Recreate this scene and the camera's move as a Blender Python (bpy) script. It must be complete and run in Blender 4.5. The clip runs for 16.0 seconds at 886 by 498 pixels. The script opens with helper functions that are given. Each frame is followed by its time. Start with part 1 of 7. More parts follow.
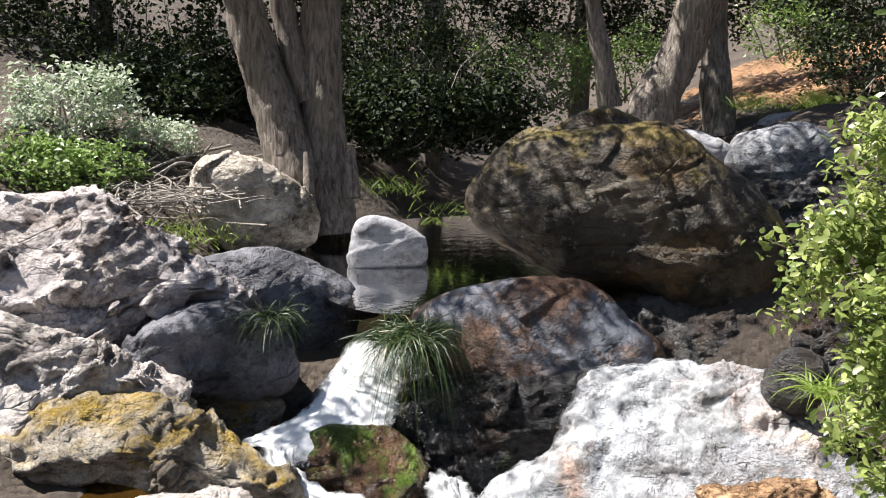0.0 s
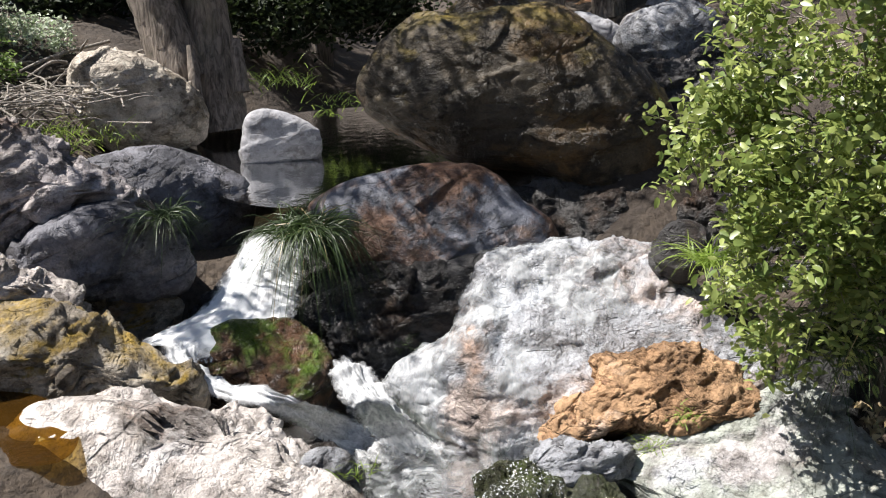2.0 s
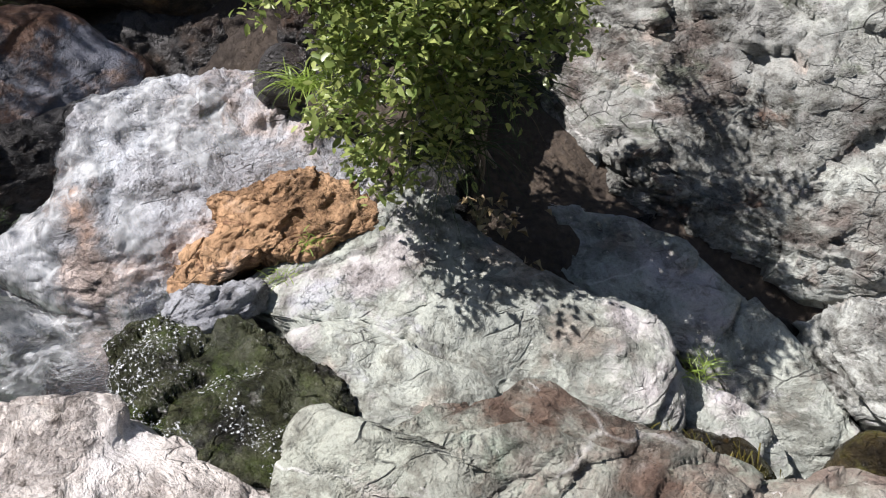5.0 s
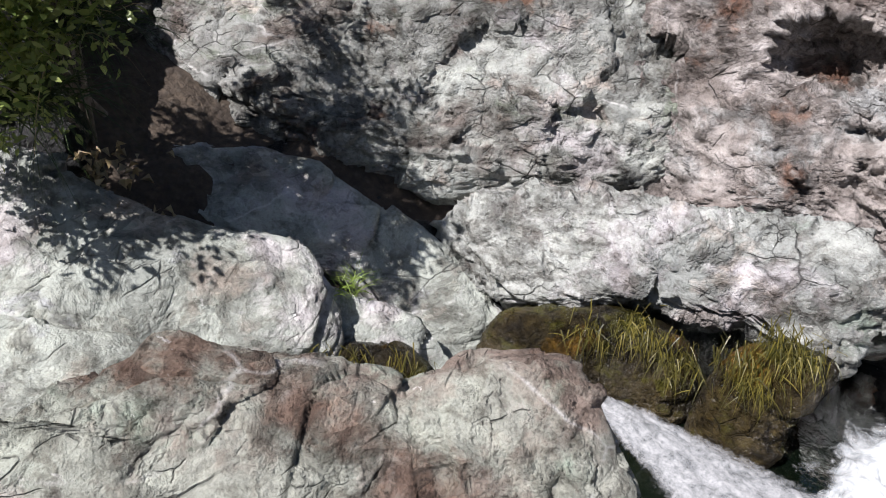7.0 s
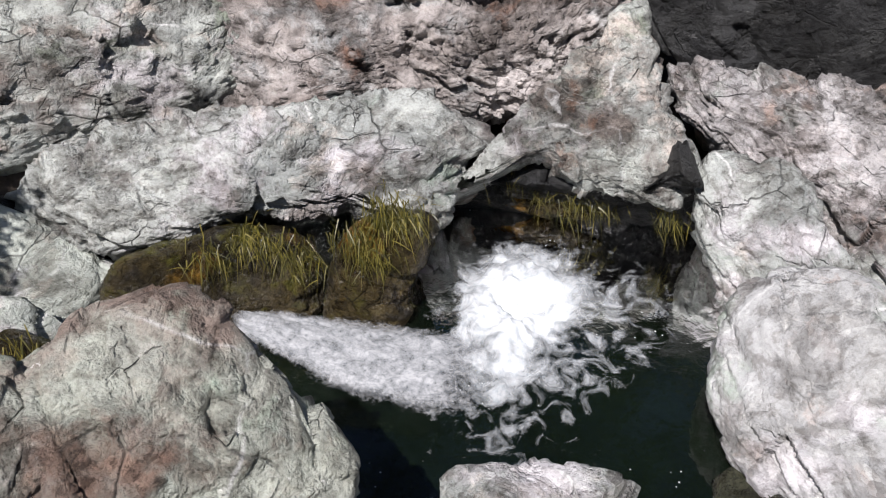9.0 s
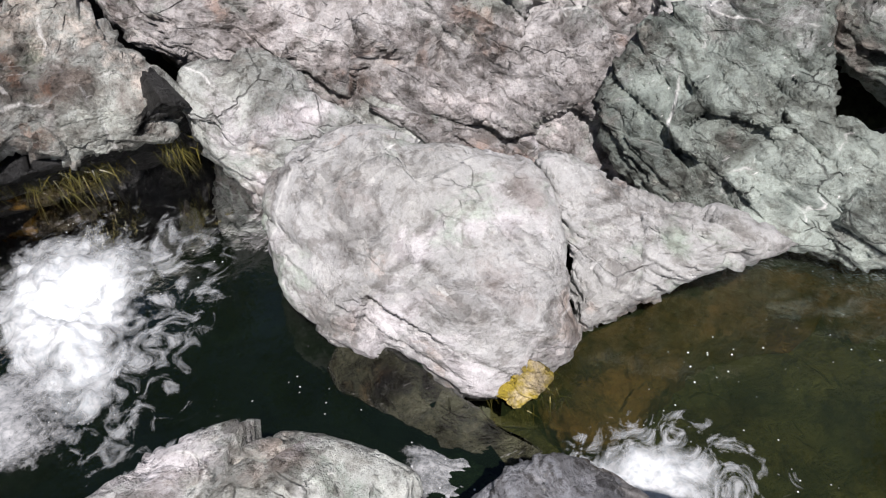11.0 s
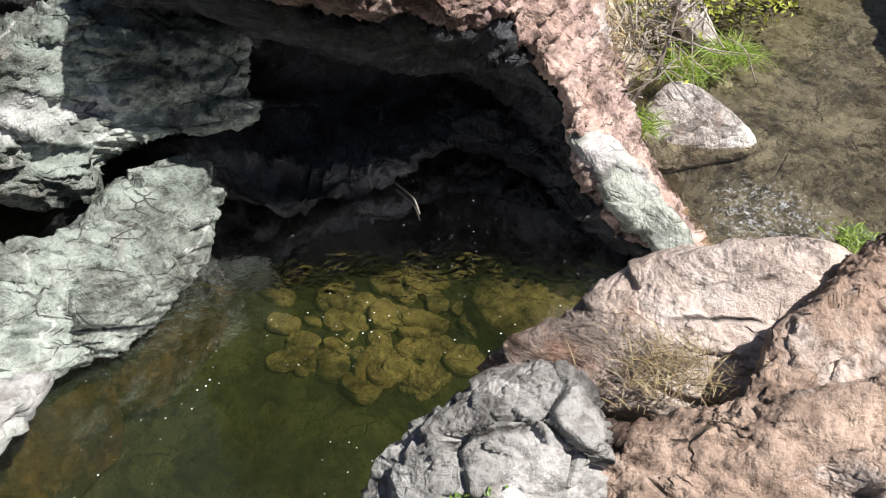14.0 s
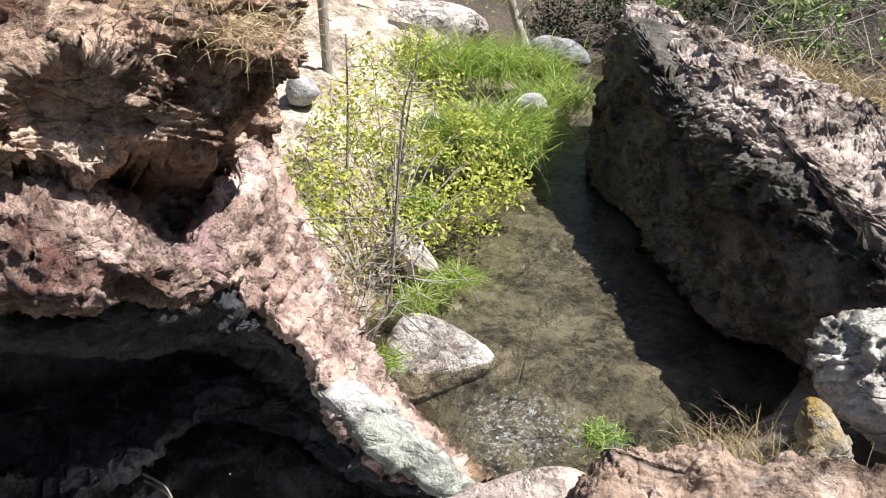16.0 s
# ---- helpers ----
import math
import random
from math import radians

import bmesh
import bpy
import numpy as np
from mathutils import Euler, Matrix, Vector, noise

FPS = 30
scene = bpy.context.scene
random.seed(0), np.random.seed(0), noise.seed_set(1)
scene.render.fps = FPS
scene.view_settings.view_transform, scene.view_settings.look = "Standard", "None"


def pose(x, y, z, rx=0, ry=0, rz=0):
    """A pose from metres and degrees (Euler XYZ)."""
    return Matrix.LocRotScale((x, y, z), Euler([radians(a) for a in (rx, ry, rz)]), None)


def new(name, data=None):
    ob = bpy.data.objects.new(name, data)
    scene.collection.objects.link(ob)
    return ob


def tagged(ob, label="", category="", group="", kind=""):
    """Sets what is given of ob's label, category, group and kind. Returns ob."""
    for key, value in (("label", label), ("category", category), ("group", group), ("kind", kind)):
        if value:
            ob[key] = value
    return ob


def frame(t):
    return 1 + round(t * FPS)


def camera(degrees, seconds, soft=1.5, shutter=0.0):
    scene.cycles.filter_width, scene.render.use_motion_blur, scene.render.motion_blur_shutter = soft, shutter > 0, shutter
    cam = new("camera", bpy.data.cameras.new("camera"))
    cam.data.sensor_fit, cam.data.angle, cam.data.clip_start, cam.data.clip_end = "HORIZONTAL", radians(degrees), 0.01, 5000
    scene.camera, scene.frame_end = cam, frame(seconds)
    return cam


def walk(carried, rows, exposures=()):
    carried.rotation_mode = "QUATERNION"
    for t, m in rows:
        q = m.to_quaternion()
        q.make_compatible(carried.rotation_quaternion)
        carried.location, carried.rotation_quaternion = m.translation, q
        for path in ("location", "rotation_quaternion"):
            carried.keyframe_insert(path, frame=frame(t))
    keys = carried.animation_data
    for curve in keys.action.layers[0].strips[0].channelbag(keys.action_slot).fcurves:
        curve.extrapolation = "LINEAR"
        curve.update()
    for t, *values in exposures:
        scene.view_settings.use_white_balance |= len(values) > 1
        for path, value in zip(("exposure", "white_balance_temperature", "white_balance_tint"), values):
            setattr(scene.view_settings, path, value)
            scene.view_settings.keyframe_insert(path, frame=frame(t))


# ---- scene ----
# The camera turns on the spot, held out at arm's length, from upstream to downstream.
cam = camera(51.43, 16.0, soft=1.1)
PATH = [
    (0.0, pose(0.000, 0.000, 4.000, 78.29, 0.23, 89.82)),
    (0.5, pose(0.014, 0.005, 4.011, 76.79, 0.45, 88.77)),
    (1.0, pose(0.025, 0.027, 3.995, 75.18, 0.79, 87.44)),
    (1.5, pose(0.031, 0.055, 3.964, 73.56, 1.13, 85.70)),
    (2.0, pose(0.030, 0.054, 3.958, 71.65, 1.34, 83.33)),
    (2.5, pose(0.033, 0.078, 3.921, 69.87, 1.59, 80.67)),
    (3.0, pose(0.018, 0.116, 3.910, 67.74, 1.78, 77.70)),
    (3.5, pose(-0.003, 0.163, 3.899, 65.73, 1.86, 74.18)),
    (3.7, pose(-0.018, 0.176, 3.898, 64.99, 1.85, 72.51)),
    (5.8, pose(-0.051, 0.351, 3.994, 58.00, 0.05, 51.10)),
    (6.0, pose(-0.039, 0.373, 3.981, 57.62, -0.14, 48.91)),
    (6.5, pose(-0.000, 0.435, 3.941, 56.78, -0.50, 43.32)),
    (7.0, pose(0.040, 0.481, 3.913, 55.96, -0.92, 37.40)),
    (7.5, pose(0.046, 0.495, 3.895, 55.01, -1.62, 30.89)),
    (8.0, pose(0.068, 0.496, 3.895, 53.79, -1.87, 24.10)),
    (8.5, pose(0.095, 0.467, 3.901, 52.53, -1.66, 16.68)),
    (8.7, pose(0.114, 0.453, 3.904, 51.99, -1.45, 13.58)),
    (10.8, pose(0.374, 0.560, 3.863, 45.87, 2.78, -24.59)),
    (11.0, pose(0.371, 0.583, 3.856, 45.45, 2.50, -28.58)),
    (11.5, pose(0.339, 0.677, 3.854, 44.40, 1.54, -39.12)),
    (12.0, pose(0.370, 0.763, 3.904, 43.05, 0.68, -49.33)),
    (12.5, pose(0.390, 0.740, 3.903, 43.52, 0.01, -58.95)),
    (13.0, pose(0.410, 0.720, 3.907, 44.83, -0.38, -68.61)),
    (13.5, pose(0.430, 0.702, 3.901, 47.20, -0.35, -78.19)),
    (14.0, pose(0.440, 0.682, 3.925, 49.80, -0.10, -87.18)),
    (14.5, pose(0.446, 0.646, 3.980, 52.40, 0.84, -94.55)),
    (15.0, pose(0.456, 0.616, 4.004, 55.70, 1.29, -100.02)),
    (15.5, pose(0.462, 0.594, 4.018, 59.78, 1.21, -103.59)),
    (16.0, pose(0.487, 0.587, 4.008, 64.33, 1.11, -105.66)),
]
walk(cam, PATH, [(0.0, 1.38, 6500, 10), (1.5, 1.18, 6500, 10), (3.0, 0.88, 6480, 10), (6.0, 0.75, 6250, 15), (8.0, 0.7, 6200, 14), (10.5, 0.45, 6250, 15), (12.5, 0.72, 6450, 10.5), (14.0, 1.0, 6500, 10), (15.0, 1.12, 6450, 9), (16.0, 1.12, 6450, 9)])

# Clear midday sky; the sun stands behind the viewer who faces the far bank.
SUN_EL, SUN_AZ = 58.0, -108.0   # degrees; azimuth counted from +x towards +y
world = bpy.data.worlds.new("sky")
scene.world = world
world.use_nodes = True
wn = world.node_tree.nodes
sky = wn.new("ShaderNodeTexSky")
sky.sky_type, sky.sun_disc = "NISHITA", False
sky.sun_elevation, sky.sun_rotation = radians(SUN_EL), radians(90 - SUN_AZ)
wn["Background"].inputs["Strength"].default_value = 0.05
world.node_tree.links.new(sky.outputs[0], wn["Background"].inputs["Color"])
sun = new("sun", bpy.data.lights.new("sun", "SUN"))
sun.data.energy, sun.data.angle, sun.data.color = 5.0, radians(0.55), (1.0, 0.955, 0.915)
sun.rotation_euler = (radians(90 - SUN_EL), 0, radians(SUN_AZ + 90))
scene.view_settings.exposure = 0.9


# ---- noise ----
def hash3(i, j, k, seed):
    h = (i * 374761393 + j * 668265263 + k * 2147483647 + seed * 974711) & 0x7FFFFFFF
    h = ((h ^ (h >> 13)) * 1274126177) & 0x7FFFFFFF
    return h ^ (h >> 16)


def perlin(p, seed=0):
    """Gradient noise, about -0.7 to 0.7, at the rows of p."""
    q = np.floor(p).astype(np.int64)
    f = p - q
    u = f * f * f * (f * (f * 6 - 15) + 10)
    total = 0.0
    for a in (0, 1):
        for b in (0, 1):
            for c in (0, 1):
                h = hash3(q[:, 0] + a, q[:, 1] + b, q[:, 2] + c, seed)
                g = np.stack([(h & 1023) / 511.5 - 1, ((h >> 10) & 1023) / 511.5 - 1, ((h >> 5) & 1023) / 511.5 - 1], 1)
                w = (u[:, 0] if a else 1 - u[:, 0]) * (u[:, 1] if b else 1 - u[:, 1]) * (u[:, 2] if c else 1 - u[:, 2])
                total = total + w * (g * (f - (a, b, c))).sum(1)
    return total


def fbm(p, size, octaves=4, seed=0, rough=0.5):
    total, amp, s = 0.0, 1.0, size
    for k in range(octaves):
        total = total + amp * perlin(p / s, seed + 17 * k)
        amp, s = amp * rough, s * 0.5
    return total


def cells(p, size, seed=0):
    """Distance to the nearest and the second nearest of scattered points, a chance value of the nearest and the way from it."""
    p = p / size
    q = np.floor(p).astype(np.int64)
    near = np.full(len(p), 9.0)
    second, which = near.copy(), near.copy()
    away = np.zeros_like(p)
    for a in (-1, 0, 1):
        for b in (-1, 0, 1):
            for c in (-1, 0, 1):
                o = q + (a, b, c)
                h = hash3(o[:, 0], o[:, 1], o[:, 2], seed)
                s = o + np.stack([(h & 1023) / 1023, ((h >> 10) & 1023) / 1023, ((h >> 5) & 1023) / 1023], 1)
                d = np.linalg.norm(p - s, axis=1)
                second = np.minimum(second, np.maximum(near, d))
                which = np.where(d < near, ((h >> 3) & 255) / 255, which)
                away = np.where((d < near)[:, None], p - s, away)
                near = np.minimum(near, d)
    return near, second, which, away * size


# ---- meshes ----
def mesh_of(name, verts, faces, smooth=True):
    """A mesh from arrays: faces all of one size, or a list of such arrays."""
    groups = faces if isinstance(faces, list) else [faces]
    me = bpy.data.meshes.new(name)
    verts = np.asarray(verts, np.float32)
    me.vertices.add(len(verts))
    me.vertices.foreach_set("co", verts.ravel())
    corners = np.concatenate([np.asarray(g, np.int32).ravel() for g in groups])
    sizes = np.concatenate([np.full(len(g), np.asarray(g).shape[1], np.int32) for g in groups])
    me.loops.add(len(corners))
    me.loops.foreach_set("vertex_index", corners)
    me.polygons.add(len(sizes))
    me.polygons.foreach_set("loop_start", np.concatenate([[0], np.cumsum(sizes)[:-1]]).astype(np.int32))
    me.polygons.foreach_set("use_smooth", np.full(len(sizes), smooth))
    me.update(calc_edges=True)
    me.validate()
    return me


def put(name, verts, faces, material, parent=None, label="", category="", group="", kind="", origin=None, smooth=True):
    """Links arrays as one mesh object, its origin at its foot."""
    verts = np.asarray(verts, float)
    if origin is None:
        origin = (*((verts.min(0) + verts.max(0)) / 2)[:2], verts[:, 2].min()) if parent is None else (0, 0, 0)
    ob = new(name, mesh_of(name, verts - np.asarray(origin), faces, smooth))
    ob.location = origin
    ob.data.materials.append(material)
    if parent is not None:
        ob.parent = parent
        base = parent
        shift = Vector(parent.location)
        while base.parent is not None:
            base = base.parent
            shift = shift + Vector(base.location)
        ob.location = Vector(origin) - shift
    return tagged(ob, label, category, group, kind)


def holder(name, place, label, category, group=""):
    ob = new(name)
    ob.location = place
    return tagged(ob, label, category, group)


def grid_faces(rows, cols, closed=False):
    i, j = np.meshgrid(np.arange(rows - 1), np.arange(cols if closed else cols - 1), indexing="ij")
    k = (j + 1) % cols
    return np.stack([i * cols + j, i * cols + k, (i + 1) * cols + k, (i + 1) * cols + j], -1).reshape(-1, 4)


def normals_of(verts, quads):
    a, b, c, d = (verts[quads[:, k]] for k in range(4))
    n = np.cross(c - a, d - b)
    total = np.zeros_like(verts)
    for k in range(4):
        np.add.at(total, quads[:, k], n)
    return total / np.maximum(np.linalg.norm(total, axis=1), 1e-9)[:, None]


def loop_through(points, n):
    """A closed smooth curve through points (Catmull-Rom), n steps a span."""
    p = np.asarray(points, float)
    t = np.linspace(0, 1, n, endpoint=False)[:, None]
    out = []
    for k in range(len(p)):
        a, b, c, d = p[k - 1], p[k], p[(k + 1) % len(p)], p[(k + 2) % len(p)]
        out.append(0.5 * (2 * b + (c - a) * t + (2 * a - 5 * b + 4 * c - d) * t ** 2 + (3 * b - a - 3 * c + d) * t ** 3))
    return np.concatenate(out)


def line_through(points, n):
    p = np.asarray(points, float)
    p = np.concatenate([[2 * p[0] - p[1]], p, [2 * p[-1] - p[-2]]])
    t = np.linspace(0, 1, n, endpoint=False)[:, None]
    out = []
    for k in range(1, len(p) - 2):
        a, b, c, d = p[k - 1], p[k], p[k + 1], p[k + 2]
        out.append(0.5 * (2 * b + (c - a) * t + (2 * a - 5 * b + 4 * c - d) * t ** 2 + (3 * b - a - 3 * c + d) * t ** 3))
    return np.concatenate(out + [p[-2][None]])


# How each kind of rock is weathered (metres): lumps, roughness, steps between broken blocks, ledges, open cracks, pits.
WEAR = {
    "rounded": dict(lump=0.02, rough=0.006, block=0.004, facet=0.07, ledge=0.0, crack=0.012, pit=0.0, unit=0.8),
    "worn": dict(lump=0.028, rough=0.009, block=0.012, facet=0.2, ledge=0.004, crack=0.03, pit=0.0, unit=0.7),
    "washed": dict(lump=0.05, rough=0.02, block=0.012, facet=0.16, ledge=0.006, crack=0.0, pit=0.0, unit=0.3),
    "rubble": dict(lump=0.035, rough=0.035, block=0.045, facet=0.7, ledge=0.004, crack=0.05, pit=0.02, unit=0.12),
    "chiselled": dict(lump=0.02, rough=0.005, block=0.07, facet=1.4, ledge=0.0, crack=0.07, pit=0.0, unit=0.15),
    "slaty": dict(lump=0.03, rough=0.015, block=0.035, facet=0.42, ledge=0.012, crack=0.05, pit=0.0, unit=0.55),
    "blocky": dict(lump=0.03, rough=0.015, block=0.075, facet=0.55, ledge=0.02, crack=0.07, pit=0.0, unit=0.36),
    "crumbly": dict(lump=0.07, rough=0.06, block=0.06, facet=0.5, ledge=0.01, crack=0.06, pit=0.045, unit=0.24),
    "splintered": dict(lump=0.02, rough=0.012, block=0.05, facet=0.8, ledge=0.008, crack=0.08, pit=0.0, unit=0.26),
    "rugged": dict(lump=0.045, rough=0.03, block=0.035, facet=0.5, ledge=0.008, crack=0.05, pit=0.008, unit=0.38),
    "shattered": dict(lump=0.03, rough=0.02, block=0.045, facet=0.7, ledge=0.006, crack=0.05, pit=0.0, unit=0.19),
}
BEDDING = Euler((0.35, 0.28, 0.4)).to_matrix()


def weather(v, quads, wear, size, seed):
    """Pushes the surface in and out along its normals."""
    w = WEAR[wear]
    n = normals_of(v, quads)
    g = min(1.0, 0.25 + size / 1.3)
    d = w["lump"] * 2.0 * fbm(v, 0.6 * max(size, 0.4), 3, seed)
    broken = np.clip(0.55 + 2.2 * fbm(v, 0.7, 2, seed + 44), 0.15, 1.3)
    d = d + w["rough"] * (1.1 * fbm(v, 0.34, 4, seed + 3, 0.55) + 1.3 * broken * fbm(v, 0.12, 4, seed + 40, 0.65))
    flat = v @ np.array(BEDDING)
    wob = np.stack([fbm(v, 0.5, 3, seed + 30 + k) for k in range(3)], 1)
    q = flat * (1.0, 0.7, 1.1 if wear in ("splintered", "chiselled", "rubble") else 2.4) + 0.035 * wob
    a, b, which, away = cells(q, w["unit"], seed + 11)
    tilt = np.stack([np.sin(which * 91.0), np.sin(which * 57.0 + 1), np.sin(which * 133.0 + 2)], 1)
    d = d + w["facet"] * 0.5 * (tilt * away * (1, 1, 0.4)).sum(1)
    some = np.clip(0.15 + 3.2 * fbm(v, 0.8, 2, seed + 12), 0, 1.1)
    d = d + w["block"] * (which - 0.5) * (0.4 + 0.6 * some)
    d = d - w["crack"] * np.clip(1 - (b - a) / 0.055, 0, 1) * some
    a, b, which, away = cells(q * (1, 1, 1.5), w["unit"] * 0.33, seed + 51)
    tilt = np.stack([np.sin(which * 91.0), np.sin(which * 57.0 + 1), np.sin(which * 133.0 + 2)], 1)
    d = d + w["facet"] * 0.6 * (tilt * away * (1, 1, 0.3)).sum(1)
    d = d + w["block"] * 0.35 * (which - 0.5)
    a, b, which, away = cells(q * (1, 1, 1.2), w["unit"] * 0.14, seed + 71)
    tilt = np.stack([np.sin(which * 91.0), np.sin(which * 57.0 + 1), np.sin(which * 133.0 + 2)], 1)
    d = d + broken * (w["facet"] * 0.5 * (tilt * away * (1, 1, 0.4)).sum(1) + w["block"] * 0.16 * (which - 0.5))
    s = (flat[:, 2] + 0.07 * fbm(v, 0.9, 3, seed + 5)) / 0.15
    saw = s - np.floor(s)
    d = d + w["ledge"] * (saw ** 2 - 0.4) * np.clip(0.5 + 2.5 * fbm(v, 0.6, 2, seed + 8), 0, 1.6)
    if w["pit"]:
        for k, unit in enumerate((0.26, 0.11)):
            a, b, which, away = cells(v, unit, seed + 21 + k)
            d = d - w["pit"] * (1.3, 0.6)[k] * np.clip(1 - a / 0.6, 0, 1) * np.clip(0.3 + 3 * fbm(v, 0.35, 2, seed + 22), 0, 1.5)
    return v + n * (d * g)[:, None]


def rock_shape(centre, az, el, outline, bulge, back, wear, seed, box=0.75, fine=1.0, hollows=()):
    """A rock whose girth is a closed outline in the plane across its front, swelling forward by bulge and reaching back."""
    a, e = radians(az), radians(el)
    n = np.array((math.cos(e) * math.cos(a), math.cos(e) * math.sin(a), math.sin(e)))
    u = np.array((-math.sin(a), math.cos(a), 0.0))
    v = np.cross(n, u)
    ring = loop_through(outline, 10)
    mid = ring.mean(0)
    th = np.arctan2(ring[:, 1] - mid[1], ring[:, 0] - mid[0])
    rad = np.linalg.norm(ring - mid, axis=1)
    size = float(rad.mean())
    n_side = int(np.clip(40 + 62 * size, 46, 190) * fine)
    g = np.linspace(-1, 1, n_side)
    gx, gy = np.meshgrid(g, g, indexing="ij")
    dx, dy = gx * np.sqrt(1 - gy * gy / 2), gy * np.sqrt(1 - gx * gx / 2)
    rho = np.clip(np.hypot(dx, dy), 0, 1)
    ang = np.arctan2(dy, dx)
    order = np.argsort(th)
    reach = np.interp(ang.ravel(), th[order], rad[order], period=2 * math.pi).reshape(ang.shape)
    rho = 0.35 * rho + 0.65 * np.sin(rho * math.pi / 2)
    power = 2 / box
    high = bulge * (1 - np.minimum(rho, 1) ** power) ** (1 / power)
    flat = np.stack([mid[0] + rho * reach * np.cos(ang), mid[1] + rho * reach * np.sin(ang)], -1)
    for hu, hv, hr, deep in hollows:
        s = np.hypot(flat[..., 0] - hu, (flat[..., 1] - hv) * 1.3) / hr
        high = high - deep * np.clip(1.25 - s, 0, 1) ** 0.6
    front = np.asarray(centre) + flat[..., :1] * u + flat[..., 1:] * v + high[..., None] * n
    k = np.arange(n_side * n_side).reshape(n_side, n_side)
    rim = np.concatenate([k[:-1, 0], k[-1, :-1], k[:0:-1, -1], k[0, :0:-1]])
    pts = [front.reshape(-1, 3)]
    quads = [np.stack([k[:-1, :-1], k[1:, :-1], k[1:, 1:], k[:-1, 1:]], -1).reshape(-1, 4)]
    edge = flat.reshape(-1, 2)[rim]
    last, count, total = rim, len(rim), n_side * n_side
    for a in (0.25, 0.5, 0.72, 0.88, 0.97):
        q = mid + (edge - mid) * math.cos(a * math.pi / 2) ** box
        pts.append(np.asarray(centre) + q[:, :1] * u + q[:, 1:] * v - back * math.sin(a * math.pi / 2) ** box * n)
        now = total + np.arange(count)
        quads.append(np.stack([last, np.roll(last, -1), np.roll(now, -1), now], 1)[:, ::-1])
        last, total = now, total + count
    pts, quads = np.concatenate(pts), np.concatenate(quads)
    pts = weather(pts, quads, wear, size, seed)
    cap = np.stack([np.full(count, total), last, np.roll(last, -1)], 1)
    pts = np.concatenate([pts, pts[last].mean(0)[None]])
    return pts, [quads, cap]


def rock(name, label, centre, az, el, outline, bulge, back, wear, material, seed, box=0.75, fine=1.0, category="rock", hollows=()):
    pts, faces = rock_shape(centre, az, el, outline, bulge, back, wear, seed, box, fine, hollows)
    return put(name, pts, faces, material, None, label, category)


def film(name, label, centre, az, el, outline, bulge, back, wear, material, seed, box=0.75, fine=1.0):
    """A thin sheet of water running over the front of a rock of the same shape."""
    pts, faces = rock_shape(centre, az, el, outline, bulge, back, wear, seed, box, fine)
    quads = faces[0]
    v = pts + 0.014 * np.concatenate([normals_of(pts, quads)[:-1], [(0, 0, 0)]])
    ob = put(name, v, quads, material, None, label, "white water", kind="stuff")
    att = ob.data.attributes.new("edge", "FLOAT", "POINT")
    wide = fbm(v * (1, 1, 0.5), 0.5, 3, seed + 90) - 0.55 * np.clip((v[:, 1] - np.asarray(centre)[1] - 0.1) / 0.6, -0.3, 1)
    att.data.foreach_set("value", np.clip(wide - 0.05, -1, 0.2).astype(np.float32))
    return ob


def tube(points, radii, sides=10, n=8):
    """A tapering limb along a line: vertices and quads."""
    path = line_through(points, n)
    rad = np.interp(np.linspace(0, len(points) - 1, len(path)), np.arange(len(points)), radii)
    tan = np.gradient(path, axis=0)
    tan /= np.linalg.norm(tan, axis=1)[:, None]
    ref = np.array((1.0, 0, 0) if np.abs(tan[:, 2]).mean() > 0.6 else (0, 0, 1.0))
    a = np.cross(tan, ref)
    a /= np.linalg.norm(a, axis=1)[:, None]
    b = np.cross(tan, a)
    th = np.linspace(0, 2 * math.pi, sides, endpoint=False)
    v = path[:, None] + rad[:, None, None] * (np.cos(th)[None, :, None] * a[:, None] + np.sin(th)[None, :, None] * b[:, None])
    return v.reshape(-1, 3), grid_faces(len(path), sides, True)


def join(pieces):
    """Several (vertices, faces) with faces of one size as one."""
    verts, faces, k = [], [], 0
    for v, f in pieces:
        verts.append(v)
        faces.append(np.asarray(f) + k)
        k += len(v)
    return np.concatenate(verts), np.concatenate(faces)


def leaves(places, size, rng, up=0.5, long=2.2, spread=0.35):
    """Small pointed leaves, folded along the midrib, at the rows of places."""
    n = len(places)
    d = rng.normal(size=(n, 3))
    d[:, 2] = d[:, 2] * 0.6
    d /= np.linalg.norm(d, axis=1)[:, None]
    nr = rng.normal(size=(n, 3)) * (1 - up) + np.array((0, 0, up))
    w = np.cross(nr, d)
    w /= np.maximum(np.linalg.norm(w, axis=1), 1e-6)[:, None]
    nr = np.cross(d, w)
    s = size * rng.uniform(0.6, 1.25, (n, 1))
    half = s / long
    base, tip = places, places + d * s - nr * s * 0.12
    mid = places + d * s * 0.5
    lift = nr * half * spread
    v = np.stack([base, mid + w * half * 0.5 + lift, tip, mid - w * half * 0.5 + lift, mid], 1).reshape(-1, 3)
    k = np.arange(n)[:, None] * 5
    f = np.concatenate([k + (0, 1, 2, 4), k + (0, 4, 2, 3)])
    return v, f


